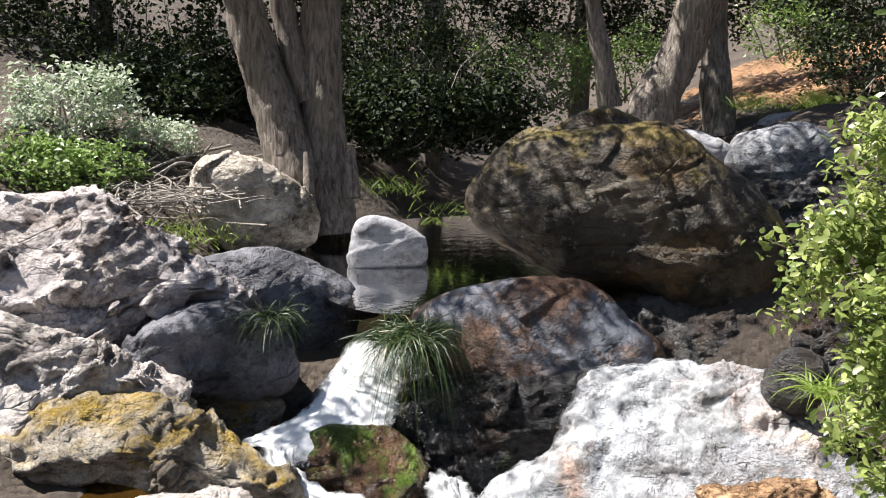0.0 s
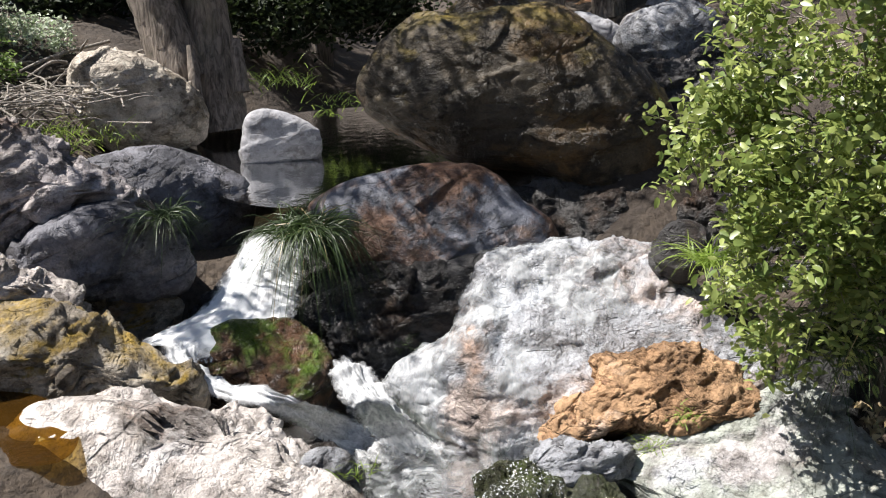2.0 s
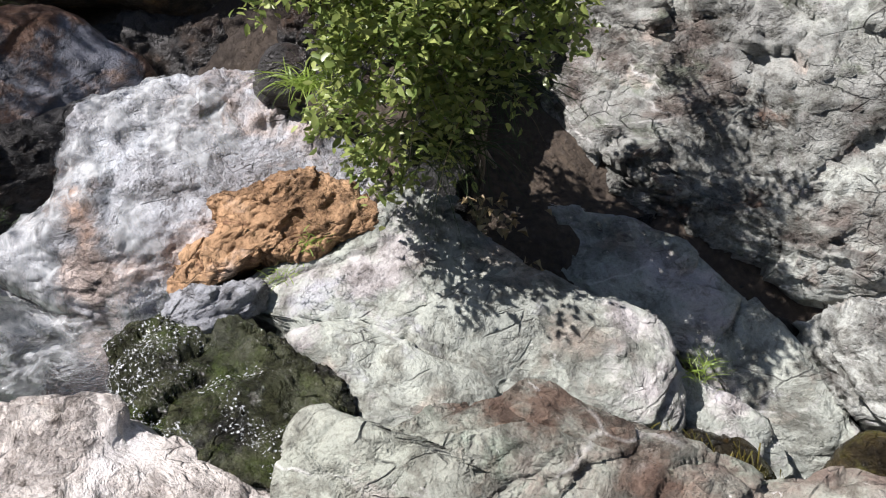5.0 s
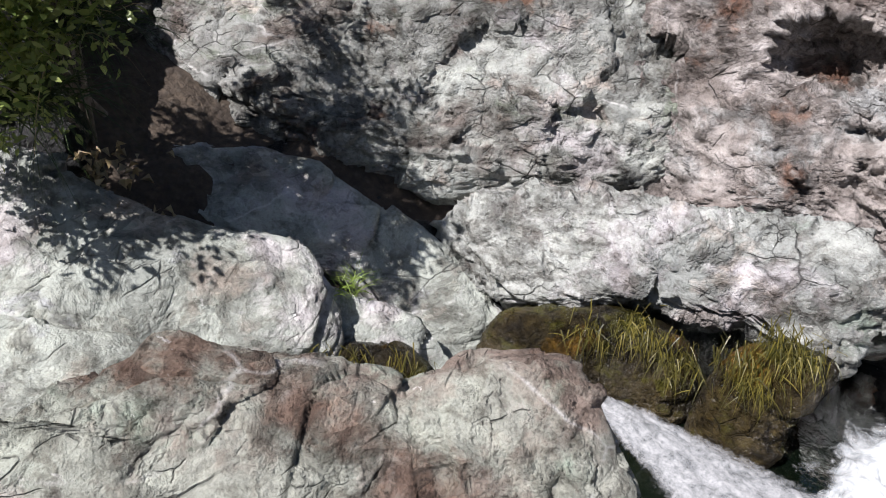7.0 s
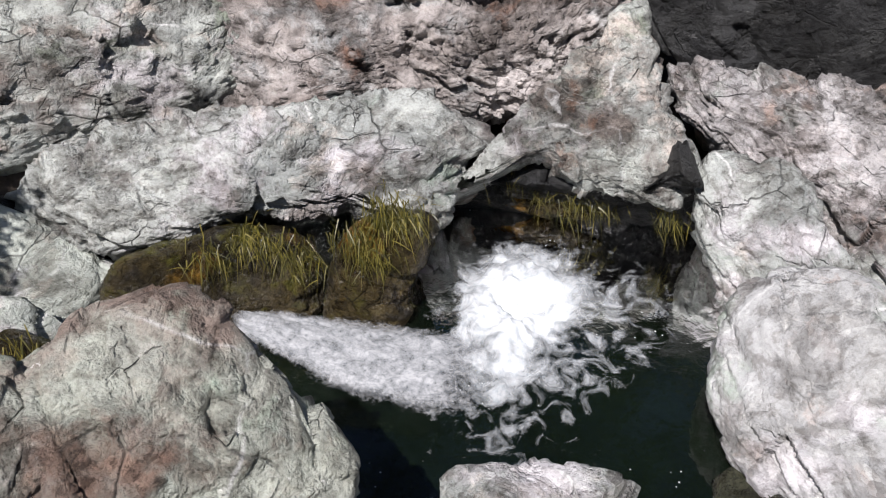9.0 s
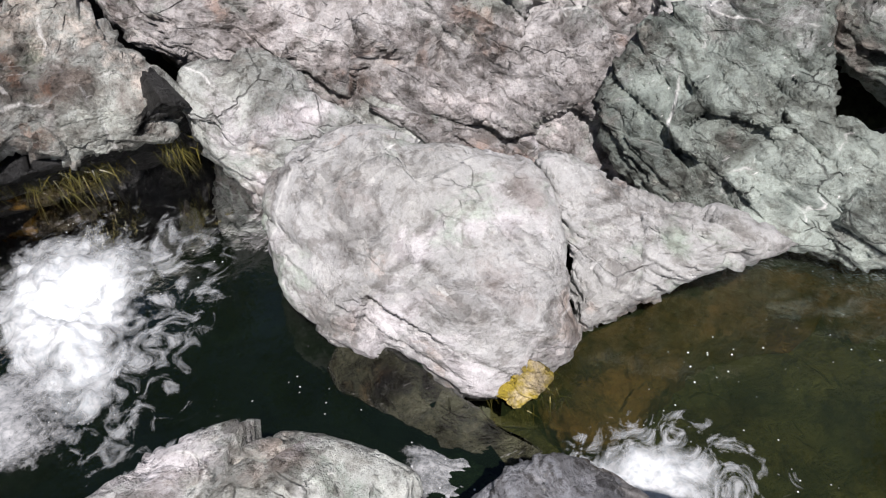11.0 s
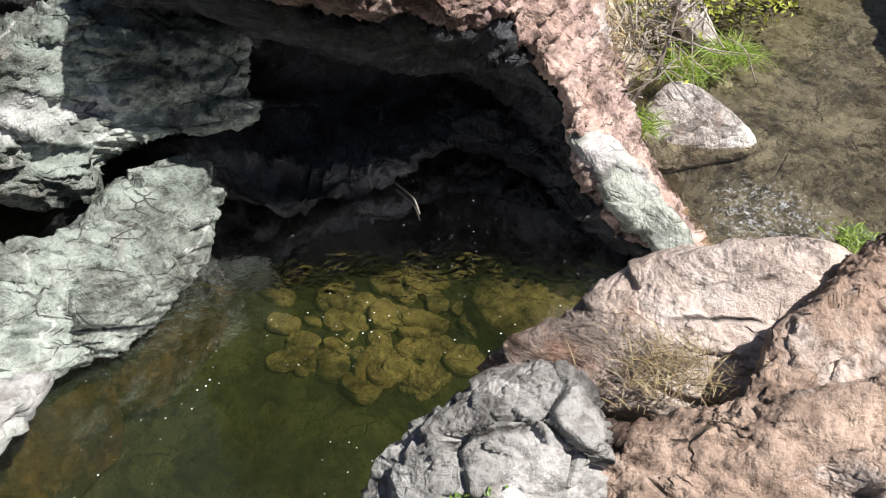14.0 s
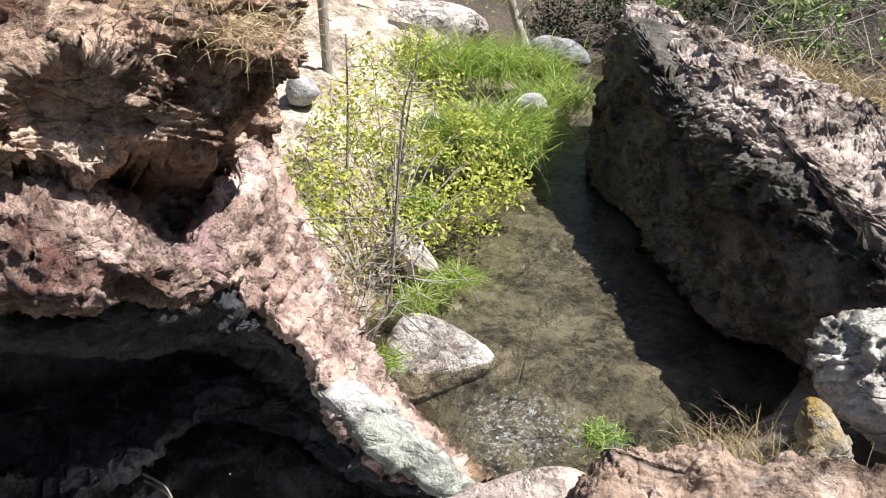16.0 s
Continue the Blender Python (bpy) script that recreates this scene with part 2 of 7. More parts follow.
def oval_leaves(places, size, rng, up=0.5, long=2.2):
    """Oval leaves, slightly cupped, at the rows of places."""
    n = len(places)
    d = rng.normal(size=(n, 3)) * (1, 1, 0.6) - (0, 0, 0.25)
    d /= np.linalg.norm(d, axis=1)[:, None]
    nr = rng.normal(size=(n, 3)) * (1 - up) + np.array((0, 0, up))
    w = np.cross(nr, d)
    w /= np.maximum(np.linalg.norm(w, axis=1), 1e-6)[:, None]
    nr = np.cross(d, w)
    s = size * rng.uniform(0.55, 1.25, (n, 1))
    half = s / long * 0.5
    lift = nr * half * 0.35
    near, far = places + d * s * 0.3, places + d * s * 0.68
    v = np.stack([places, near + w * half + lift, far + w * half * 0.9 + lift, places + d * s - nr * s * 0.1,
                  far - w * half * 0.9 + lift, near - w * half + lift, places + d * s * 0.5], 1).reshape(-1, 3)
    k = np.arange(n)[:, None] * 7
    return v, np.concatenate([k + (0, 1, 2, 6), k + (6, 2, 3, 4), k + (0, 6, 4, 5)])


def blades(roots, heads, width, rng, droop=0.5, n=5):
    """Grass blades from roots, first along heads (with their length) and then bending down."""
    m = len(roots)
    t = np.linspace(0, 1, n)[None, :, None]
    length = np.linalg.norm(heads, axis=1)[:, None, None]
    p = roots[:, None] + heads[:, None] * t
    p[..., 2] -= (droop * length * t ** 2.2)[..., 0] * rng.uniform(0.5, 1.3, (m, 1))
    flat = heads * (1, 1, 0.0)
    side = np.cross(heads + (0.001, 0, 0), rng.normal(size=(m, 3)))
    side /= np.maximum(np.linalg.norm(side, axis=1), 1e-6)[:, None]
    w = width * (1 - t ** 1.5) * rng.uniform(0.6, 1.3, (m, 1, 1)) + 0.0004
    left, right = p - side[:, None] * w / 2, p + side[:, None] * w / 2
    v = np.stack([left, right], 2).reshape(-1, 3)
    base = np.arange(m)[:, None] * (2 * n) + np.arange(n - 1)[None] * 2
    base = base.reshape(-1, 1)
    return v, base + (0, 1, 3, 2)


# ---- materials ----
def nodes_for(name):
    m = bpy.data.materials.new(name)
    m.use_nodes = True
    return m, m.node_tree, m.node_tree.nodes["Principled BSDF"]


def add(tree, kind, ins=(), operation="", feature="", attribute_name=""):
    n = tree.nodes.new(kind)
    if operation:
        n.operation = operation
    if feature:
        n.feature = feature
    if attribute_name:
        n.attribute_name = attribute_name
    for key, val in dict(ins).items():
        if isinstance(val, bpy.types.NodeSocket):
            tree.links.new(val, n.inputs[key])
        else:
            n.inputs[key].default_value = val
    return n


def mixed(tree, fac, a, b, blend="MIX"):
    n = tree.nodes.new("ShaderNodeMix")
    n.data_type, n.blend_type = "RGBA", blend
    for key, val in ((0, fac), (6, a), (7, b)):
        if isinstance(val, bpy.types.NodeSocket):
            tree.links.new(val, n.inputs[key])
        elif key == 0:
            n.inputs[0].default_value = val
        else:
            n.inputs[key].default_value = (*val, 1) if len(val) == 3 else val
    return n.outputs[2]


def noise_at(tree, pos, scale, detail=4.0, rough=0.55, warp=0.0):
    return add(tree, "ShaderNodeTexNoise", {"Vector": pos, "Scale": scale, "Detail": detail, "Roughness": rough, "Distortion": warp}).outputs["Fac"]


def span(tree, val, a, b, lo=0.0, hi=1.0):
    n = add(tree, "ShaderNodeMapRange", {"Value": val, "From Min": a, "From Max": b, "To Min": lo, "To Max": hi})
    return n.outputs[0]


def maths(tree, op, a, b=0.0):
    return add(tree, "ShaderNodeMath", {0: a, 1: b}, operation=op).outputs[0]


def chips(tree, vec, scale):
    """Little tilted facets: their height and a chance value for each."""
    v = add(tree, "ShaderNodeTexVoronoi", {"Vector": vec, "Scale": scale}, feature="F1")
    off = add(tree, "ShaderNodeVectorMath", {0: vec, 1: v.outputs["Position"]}, operation="SUBTRACT").outputs[0]
    way = add(tree, "ShaderNodeVectorMath", {0: v.outputs["Color"], 1: (0.5, 0.5, 0.5)}, operation="SUBTRACT").outputs[0]
    h = add(tree, "ShaderNodeVectorMath", {0: off, 1: way}, operation="DOT_PRODUCT").outputs["Value"]
    return maths(tree, "MULTIPLY", h, scale), add(tree, "ShaderNodeSeparateXYZ", {0: v.outputs["Color"]}).outputs[0]


def rock_material(name, light, dark, stain=None, stain_at=(0.55, 0.68), moss=None, moss_at=(0.5, 0.65), veins=0.35, cracks=0.6, rough=0.8, bump=0.9, streak=1.0, lichen=0.0, lean=0.0, patches=(), grain=1.0):
    """Weathered stone; patches are (colour, size in 1/m, where it begins, how strong)."""
    m, tree, bsdf = nodes_for(name)
    geo = add(tree, "ShaderNodeNewGeometry")
    pos = geo.outputs["Position"]
    warp = add(tree, "ShaderNodeTexNoise", {"Vector": pos, "Scale": 1.3, "Detail": 3.0})
    soft = add(tree, "ShaderNodeVectorMath", {0: warp.outputs["Color"], 1: (0.3, 0.3, 0.3)}, operation="MULTIPLY").outputs[0]
    vec = add(tree, "ShaderNodeVectorMath", {0: pos, 1: soft}, operation="ADD").outputs[0]
    stretch = add(tree, "ShaderNodeMapping", {"Vector": vec, "Rotation": (0.5, 0.35, 0.6), "Scale": (1.0, 1.0, 1.5 * streak)}).outputs[0]
    jag = add(tree, "ShaderNodeVectorMath", {0: add(tree, "ShaderNodeTexNoise", {"Vector": pos, "Scale": 9.0, "Detail": 6.0}).outputs["Color"], 1: (0.05, 0.05, 0.05)}, operation="MULTIPLY").outputs[0]
    jagged = add(tree, "ShaderNodeVectorMath", {0: stretch, 1: jag}, operation="ADD").outputs[0]
    big = noise_at(tree, vec, 1.2, 6.0, 0.6)
    mid = noise_at(tree, stretch, 4.5, 8.0, 0.62)
    tiny = noise_at(tree, pos, 48.0, 5.0, 0.7)
    grit = noise_at(tree, stretch, 15.0, 8.0, 0.7)
    broken = span(tree, noise_at(tree, vec, 1.7, 6.0, 0.66), 0.44, 0.58, 0.12, 1.35)
    coarse, chance = chips(tree, jagged, 4.5)
    small, chance2 = chips(tree, jagged, 15.0)
    col = mixed(tree, span(tree, big, 0.38, 0.62), light, dark)
    for k, (tone, size, begin, much) in enumerate(patches):
        moved = add(tree, "ShaderNodeVectorMath", {0: jagged, 1: (7.3 * k + 3.1, 2.7 * k, 5.9 * k)}, operation="ADD").outputs[0]
        col = mixed(tree, span(tree, noise_at(tree, moved, size, 9.0, 0.66), begin, begin + 0.09, 0.0, much), col, tone)
    col = mixed(tree, maths(tree, "MULTIPLY", span(tree, mid, 0.52, 0.64, 0.0, 0.65 * grain), broken), col, (0.42, 0.40, 0.38), "MULTIPLY")
    col = mixed(tree, span(tree, mid, 0.46, 0.3, 0.0, 0.6), col, (1.3, 1.29, 1.27), "MULTIPLY")
    if stain:
        where = noise_at(tree, vec, 1.7, 7.0, 0.64)
        col = mixed(tree, span(tree, where, stain_at[0], stain_at[1], 0.0, 0.85), col, stain)
    col = mixed(tree, maths(tree, "MULTIPLY", span(tree, chance, 0.0, 1.0, 0.0, 0.5), broken), col, (0.5, 0.48, 0.46), "MULTIPLY")
    col = mixed(tree, maths(tree, "MULTIPLY", span(tree, chance2, 0.55, 1.0, 0.0, 0.6 * grain), broken), col, (0.4, 0.38, 0.36), "MULTIPLY")
    col = mixed(tree, maths(tree, "MULTIPLY", span(tree, chance2, 0.35, 0.0, 0.0, 0.8), broken), col, (1.3, 1.29, 1.27), "MULTIPLY")
    if lichen:
        spots = noise_at(tree, pos, 9.0, 6.0, 0.7)
        col = mixed(tree, span(tree, spots, 0.62, 0.68, 0.0, lichen), col, (0.55, 0.54, 0.47))
    blot = noise_at(tree, jagged, 7.5, 9.0, 0.68, 0.4)
    col = mixed(tree, span(tree, blot, 0.52, 0.62, 0.0, 0.75), col, (0.5, 0.475, 0.455), "MULTIPLY")
    col = mixed(tree, span(tree, blot, 0.46, 0.36, 0.0, 0.6), col, (1.22, 1.21, 1.2), "MULTIPLY")
    if veins:
        vein = add(tree, "ShaderNodeTexVoronoi", {"Vector": jagged, "Scale": 0.9}, feature="DISTANCE_TO_EDGE").outputs["Distance"]
        thin = maths(tree, "MULTIPLY", span(tree, vein, 0.0, 0.012, 1.0, 0.0), span(tree, noise_at(tree, pos, 2.3), 0.5, 0.62))
        col = mixed(tree, maths(tree, "MULTIPLY", thin, veins), col, (0.72, 0.71, 0.68))
    dash = add(tree, "ShaderNodeMapping", {"Vector": pos, "Rotation": (0.4, 0.9, 0.3), "Scale": (7.0, 30.0, 30.0)}).outputs[0]
    quartz = maths(tree, "MULTIPLY", span(tree, noise_at(tree, dash, 1.0, 3.0, 0.6), 0.66, 0.72), span(tree, noise_at(tree, vec, 2.1, 4.0), 0.48, 0.6, 0.0, 0.75 * veins + 0.1))
    col = mixed(tree, quartz, col, (0.74, 0.72, 0.69))
    nudge = add(tree, "ShaderNodeVectorMath", {0: jag, 1: (0.8, 0.8, 0.8)}, operation="MULTIPLY").outputs[0]
    straight = add(tree, "ShaderNodeVectorMath", {0: pos, 1: nudge}, operation="ADD").outputs[0]
    long = add(tree, "ShaderNodeMapping", {"Vector": straight, "Rotation": (0.5, 0.35, 0.6), "Scale": (1.0, 0.5, 1.7)}).outputs[0]
    crack = add(tree, "ShaderNodeTexVoronoi", {"Vector": long, "Scale": 2.2}, feature="DISTANCE_TO_EDGE").outputs["Distance"]
    gap = maths(tree, "MULTIPLY", span(tree, crack, 0.0, 0.018, 1.0, 0.0), span(tree, noise_at(tree, vec, 2.9), 0.5, 0.6))
    split = add(tree, "ShaderNodeTexVoronoi", {"Vector": long, "Scale": 7.0}, feature="DISTANCE_TO_EDGE").outputs["Distance"]
    gap2 = maths(tree, "MULTIPLY", span(tree, split, 0.0, 0.035, 1.0, 0.0), span(tree, noise_at(tree, vec, 3.7, 4.0), 0.57, 0.66))
    gap = maths(tree, "MAXIMUM", gap, gap2)
    col = mixed(tree, maths(tree, "MULTIPLY", gap, cracks * 0.7), col, (0.03, 0.028, 0.025))
    col = mixed(tree, span(tree, tiny, 0.5, 0.66, 0.0, 0.55 * grain), col, (0.4, 0.38, 0.36), "MULTIPLY")
    speck = noise_at(tree, pos, 110.0, 3.0, 0.7)
    col = mixed(tree, span(tree, speck, 0.56, 0.68, 0.0, 0.4 * grain), col, (0.42, 0.40, 0.38), "MULTIPLY")
    col = mixed(tree, span(tree, speck, 0.42, 0.34, 0.0, 0.3 * grain), col, (1.35, 1.34, 1.32), "MULTIPLY")
    col = mixed(tree, maths(tree, "MULTIPLY", span(tree, grit, 0.55, 0.63, 0.0, 0.8 * grain), broken), col, (0.35, 0.33, 0.31), "MULTIPLY")
    col = mixed(tree, span(tree, grit, 0.45, 0.35, 0.0, 0.6), col, (1.3, 1.29, 1.27), "MULTIPLY")
    if moss:
        top = add(tree, "ShaderNodeSeparateXYZ", {0: geo.outputs["Normal"]}).outputs[2]
        grow = maths(tree, "ADD", noise_at(tree, vec, 2.6, 8.0, 0.7), maths(tree, "MULTIPLY", top, lean))
        col = mixed(tree, span(tree, grow, moss_at[0], moss_at[1], 0.0, 0.95), col, mixed(tree, span(tree, tiny, 0.3, 0.7), moss, tuple(c * 0.4 for c in moss)))
    tree.links.new(col, bsdf.inputs["Base Color"])
    bsdf.inputs["Specular IOR Level"].default_value = 0.35
    tree.links.new(span(tree, mid, 0.3, 0.7, rough - 0.12, rough + 0.1), bsdf.inputs["Roughness"])
    h = maths(tree, "ADD", maths(tree, "MULTIPLY", mid, 0.35), maths(tree, "MULTIPLY", tiny, 0.3))
    h = maths(tree, "SUBTRACT", h, maths(tree, "MULTIPLY", gap, 0.45))
    h = maths(tree, "ADD", h, maths(tree, "MULTIPLY", maths(tree, "MULTIPLY", grit, 1.3), broken))
    h = maths(tree, "ADD", h, maths(tree, "MULTIPLY", maths(tree, "MULTIPLY", coarse, 0.9), broken))
    h = maths(tree, "ADD", h, maths(tree, "MULTIPLY", maths(tree, "MULTIPLY", small, 0.75), broken))
    b = add(tree, "ShaderNodeBump", {"Strength": bump, "Distance": 0.05, "Height": h})
    tree.links.new(b.outputs[0], bsdf.inputs["Normal"])
    return m


def leaf_material(name, bright, dull, gloss=0.45, thin=0.35):
    m, tree, bsdf = nodes_for(name)
    geo = add(tree, "ShaderNodeNewGeometry")
    r = geo.outputs["Random Per Island"]
    col = mixed(tree, span(tree, r, 0.1, 0.9), bright, dull)
    col = mixed(tree, span(tree, noise_at(tree, geo.outputs["Position"], 3.0), 0.35, 0.65, 0.0, 0.5), col, tuple(c * 0.6 for c in dull))
    tree.links.new(col, bsdf.inputs["Base Color"])
    bsdf.inputs["Roughness"].default_value = gloss
    trans = add(tree, "ShaderNodeBsdfTranslucent", {"Color": col})
    mix = add(tree, "ShaderNodeMixShader", {0: thin, 1: bsdf.outputs[0], 2: trans.outputs[0]})
    tree.links.new(mix.outputs[0], tree.nodes["Material Output"].inputs[0])
    return m


def bark_material(name, light, dark):
    m, tree, bsdf = nodes_for(name)
    pos = add(tree, "ShaderNodeNewGeometry").outputs["Position"]
    vec = add(tree, "ShaderNodeMapping", {"Vector": pos, "Scale": (1.0, 1.0, 0.16)}).outputs[0]
    ridge = noise_at(tree, vec, 26.0, 6.0, 0.65, 0.6)
    patch = noise_at(tree, pos, 3.0, 4.0)
    col = mixed(tree, span(tree, ridge, 0.35, 0.62), dark, light)
    col = mixed(tree, span(tree, patch, 0.5, 0.7, 0.0, 0.5), col, (0.16, 0.15, 0.1))
    tree.links.new(col, bsdf.inputs["Base Color"])
    bsdf.inputs["Roughness"].default_value = 0.9
    tree.links.new(add(tree, "ShaderNodeBump", {"Strength": 0.9, "Distance": 0.05, "Height": ridge}).outputs[0], bsdf.inputs["Normal"])
    return m


def water_material(name, tint, ripple, strength, fleck=0.0, murk=None, cloud=0.0):
    m, tree, bsdf = nodes_for(name)
    tree.nodes.remove(bsdf)
    pos = add(tree, "ShaderNodeNewGeometry").outputs["Position"]
    a = noise_at(tree, pos, ripple, 3.0, 0.5, 0.8)
    b = noise_at(tree, pos, ripple * 4.3, 2.0, 0.5, 0.4)
    h = maths(tree, "ADD", a, maths(tree, "MULTIPLY", b, 0.3))
    bump = add(tree, "ShaderNodeBump", {"Strength": strength, "Distance": 0.05, "Height": h}).outputs[0]
    clear = add(tree, "ShaderNodeBsdfTransparent", {"Color": (*tint, 1)})
    gloss = add(tree, "ShaderNodeBsdfGlossy", {"Roughness": 0.03, "Normal": bump})
    if murk:
        silt = add(tree, "ShaderNodeBsdfDiffuse", {"Color": (*murk, 1)})
        clear = add(tree, "ShaderNodeMixShader", {0: span(tree, noise_at(tree, pos, 2.5, 4.0, 0.6, 1.0), 0.35, 0.65, cloud * 0.6, cloud), 1: clear.outputs[0], 2: silt.outputs[0]})
    fres = add(tree, "ShaderNodeFresnel", {"IOR": 1.33, "Normal": bump})
    out = add(tree, "ShaderNodeMixShader", {0: fres.outputs[0], 1: clear.outputs[0], 2: gloss.outputs[0]})
    if fleck:
        cell = add(tree, "ShaderNodeTexVoronoi", {"Vector": pos, "Scale": 16.0, "Randomness": 1.0}, feature="F1")
        dots = maths(tree, "MULTIPLY", span(tree, cell.outputs["Distance"], 0.055, 0.1, 1.0, 0.0), span(tree, noise_at(tree, pos, 1.2, 3.0), 0.5, 0.66, 0.0, fleck))
        white = add(tree, "ShaderNodeBsdfDiffuse", {"Color": (0.85, 0.87, 0.85, 1)})
        out = add(tree, "ShaderNodeMixShader", {0: dots, 1: out.outputs[0], 2: white.outputs[0]})
    tree.links.new(out.outputs[0], tree.nodes["Material Output"].inputs[0])
    return m


def fall_material(name, cover, soft, white=0.85, scale=13.0, draw=0.4):
    """Falling water: fine white streaks drawn out along the flow."""
    m, tree, bsdf = nodes_for(name)
    u = add(tree, "ShaderNodeAttribute", attribute_name="across").outputs["Fac"]
    w = add(tree, "ShaderNodeAttribute", attribute_name="along").outputs["Fac"]
    edge = add(tree, "ShaderNodeAttribute", attribute_name="edge").outputs["Fac"]
    vec = add(tree, "ShaderNodeCombineXYZ", {0: u, 1: maths(tree, "MULTIPLY", w, draw), 2: 0.0}).outputs[0]
    a = noise_at(tree, vec, scale, 8.0, 0.7, 1.2)
    grain = noise_at(tree, add(tree, "ShaderNodeNewGeometry").outputs["Position"], 38.0, 6.0, 0.75)
    body = maths(tree, "ADD", maths(tree, "ADD", maths(tree, "MULTIPLY", a, 0.6), maths(tree, "MULTIPLY", grain, 0.45)), edge)
    alpha = span(tree, body, cover, cover + soft)
    tone = maths(tree, "ADD", maths(tree, "MULTIPLY", a, 0.6), maths(tree, "MULTIPLY", grain, 0.5))
    col = mixed(tree, span(tree, tone, 0.42, 0.66), tuple(white * c for c in (0.82, 0.86, 0.88)), (white, white, white))
    tree.links.new(col, bsdf.inputs["Base Color"])
    bsdf.inputs["Roughness"].default_value = 0.6
    tree.links.new(alpha, bsdf.inputs["Alpha"])
    tree.links.new(add(tree, "ShaderNodeBump", {"Strength": 0.15, "Distance": 0.03, "Height": grain}).outputs[0], bsdf.inputs["Normal"])
    return m


def foam_material(name, cover, scale, wisp=1.0, white=1.0, soft=0.3, fall=1.0):
    """White water: dense foam with ragged gaps that let the dark water through."""
    m, tree, bsdf = nodes_for(name)
    pos = add(tree, "ShaderNodeNewGeometry").outputs["Position"]
    att = add(tree, "ShaderNodeAttribute", attribute_name="edge").outputs["Fac"]
    pos = add(tree, "ShaderNodeMapping", {"Vector": pos, "Scale": (1.0, 1.0, fall)}).outputs[0]
    a = noise_at(tree, pos, scale, 7.0, 0.62, wisp)
    b = noise_at(tree, pos, scale * 5, 4.0, 0.6)
    body = maths(tree, "ADD", maths(tree, "MULTIPLY", a, 0.9), att)
    alpha = span(tree, body, cover, cover + soft)
    bsdf.inputs["Base Color"].default_value = (0.86, 0.89, 0.9, 1)
    col = mixed(tree, span(tree, b, 0.35, 0.6), tuple(white * c for c in (0.7, 0.75, 0.77)), tuple(white * c for c in (0.9, 0.92, 0.92)))
    tree.links.new(col, bsdf.inputs["Base Color"])
    bsdf.inputs["Roughness"].default_value = 0.55
    tree.links.new(alpha, bsdf.inputs["Alpha"])
    tree.links.new(add(tree, "ShaderNodeBump", {"Strength": 0.12, "Distance": 0.03, "Height": maths(tree, "ADD", a, b)}).outputs[0], bsdf.inputs["Normal"])
    return m


# ---- the rocks' and plants' surfaces ----
PALE = rock_material("pale_rock", (0.68, 0.63, 0.585), (0.48, 0.44, 0.41), (0.60, 0.42, 0.33), (0.6, 0.72), lichen=0.4, cracks=0.8, patches=[((0.34, 0.29, 0.27), 1.8, 0.57, 0.8), ((0.74, 0.72, 0.71), 1.6, 0.56, 0.8), ((0.52, 0.55, 0.50), 1.4, 0.58, 0.7), ((0.12, 0.095, 0.08), 3.0, 0.63, 0.85)])
PINK = rock_material("brownish_pink_bank_rock", (0.41, 0.375, 0.35), (0.235, 0.205, 0.185), (0.28, 0.14, 0.085), (0.58, 0.68), veins=0.4, cracks=0.85, bump=1.0, lichen=0.2, patches=[((0.54, 0.50, 0.475), 1.1, 0.54, 0.9), ((0.14, 0.11, 0.095), 1.5, 0.54, 0.85), ((0.37, 0.385, 0.375), 1.2, 0.53, 0.8), ((0.05, 0.04, 0.034), 3.0, 0.61, 0.85)])
SHELF = rock_material("grey_pink_shelf_rock", (0.47, 0.455, 0.445), (0.33, 0.315, 0.305), (0.42, 0.29, 0.23), (0.6, 0.7), veins=0.4, cracks=0.9, bump=0.9, patches=[((0.56, 0.52, 0.505), 1.2, 0.54, 0.85), ((0.30, 0.33, 0.295), 1.4, 0.55, 0.8), ((0.21, 0.185, 0.17), 1.7, 0.57, 0.8), ((0.08, 0.065, 0.055), 3.0, 0.62, 0.85)])
BROWNROCK = rock_material("brownish_weathered_rock", (0.385, 0.41, 0.345), (0.30, 0.305, 0.26), (0.26, 0.165, 0.12), (0.53, 0.62), veins=0.6, cracks=0.6, bump=1.0, patches=[((0.215, 0.16, 0.13), 0.9, 0.49, 0.9), ((0.52, 0.47, 0.43), 2.0, 0.6, 0.8), ((0.28, 0.34, 0.27), 1.8, 0.56, 0.85), ((0.06, 0.047, 0.04), 3.4, 0.6, 0.85)])
# Mossy bank rock; its tones are lowered to carry the side's shade.
SHADEROCK = rock_material("shade_darkened_bank_rock", (0.17, 0.155, 0.135), (0.09, 0.082, 0.07), (0.13, 0.10, 0.07), veins=0.0, cracks=0.5, moss=(0.045, 0.052, 0.028), moss_at=(0.55, 0.68), patches=[((0.045, 0.04, 0.036), 1.5, 0.53, 0.85), ((0.26, 0.25, 0.24), 2.2, 0.62, 0.7)])
DIMGREY = rock_material("dark_blue_grey_rock", (0.64, 0.58, 0.55), (0.34, 0.315, 0.32), (0.34, 0.22, 0.15), (0.6, 0.72), veins=0.1, cracks=0.6, patches=[((0.70, 0.63, 0.58), 1.6, 0.56, 0.85), ((0.13, 0.125, 0.135), 1.4, 0.55, 0.85)])
FILM = foam_material("thin_sheet_of_white_water", 0.45, 11.0, 0.6, 0.6, 0.4, 0.3)
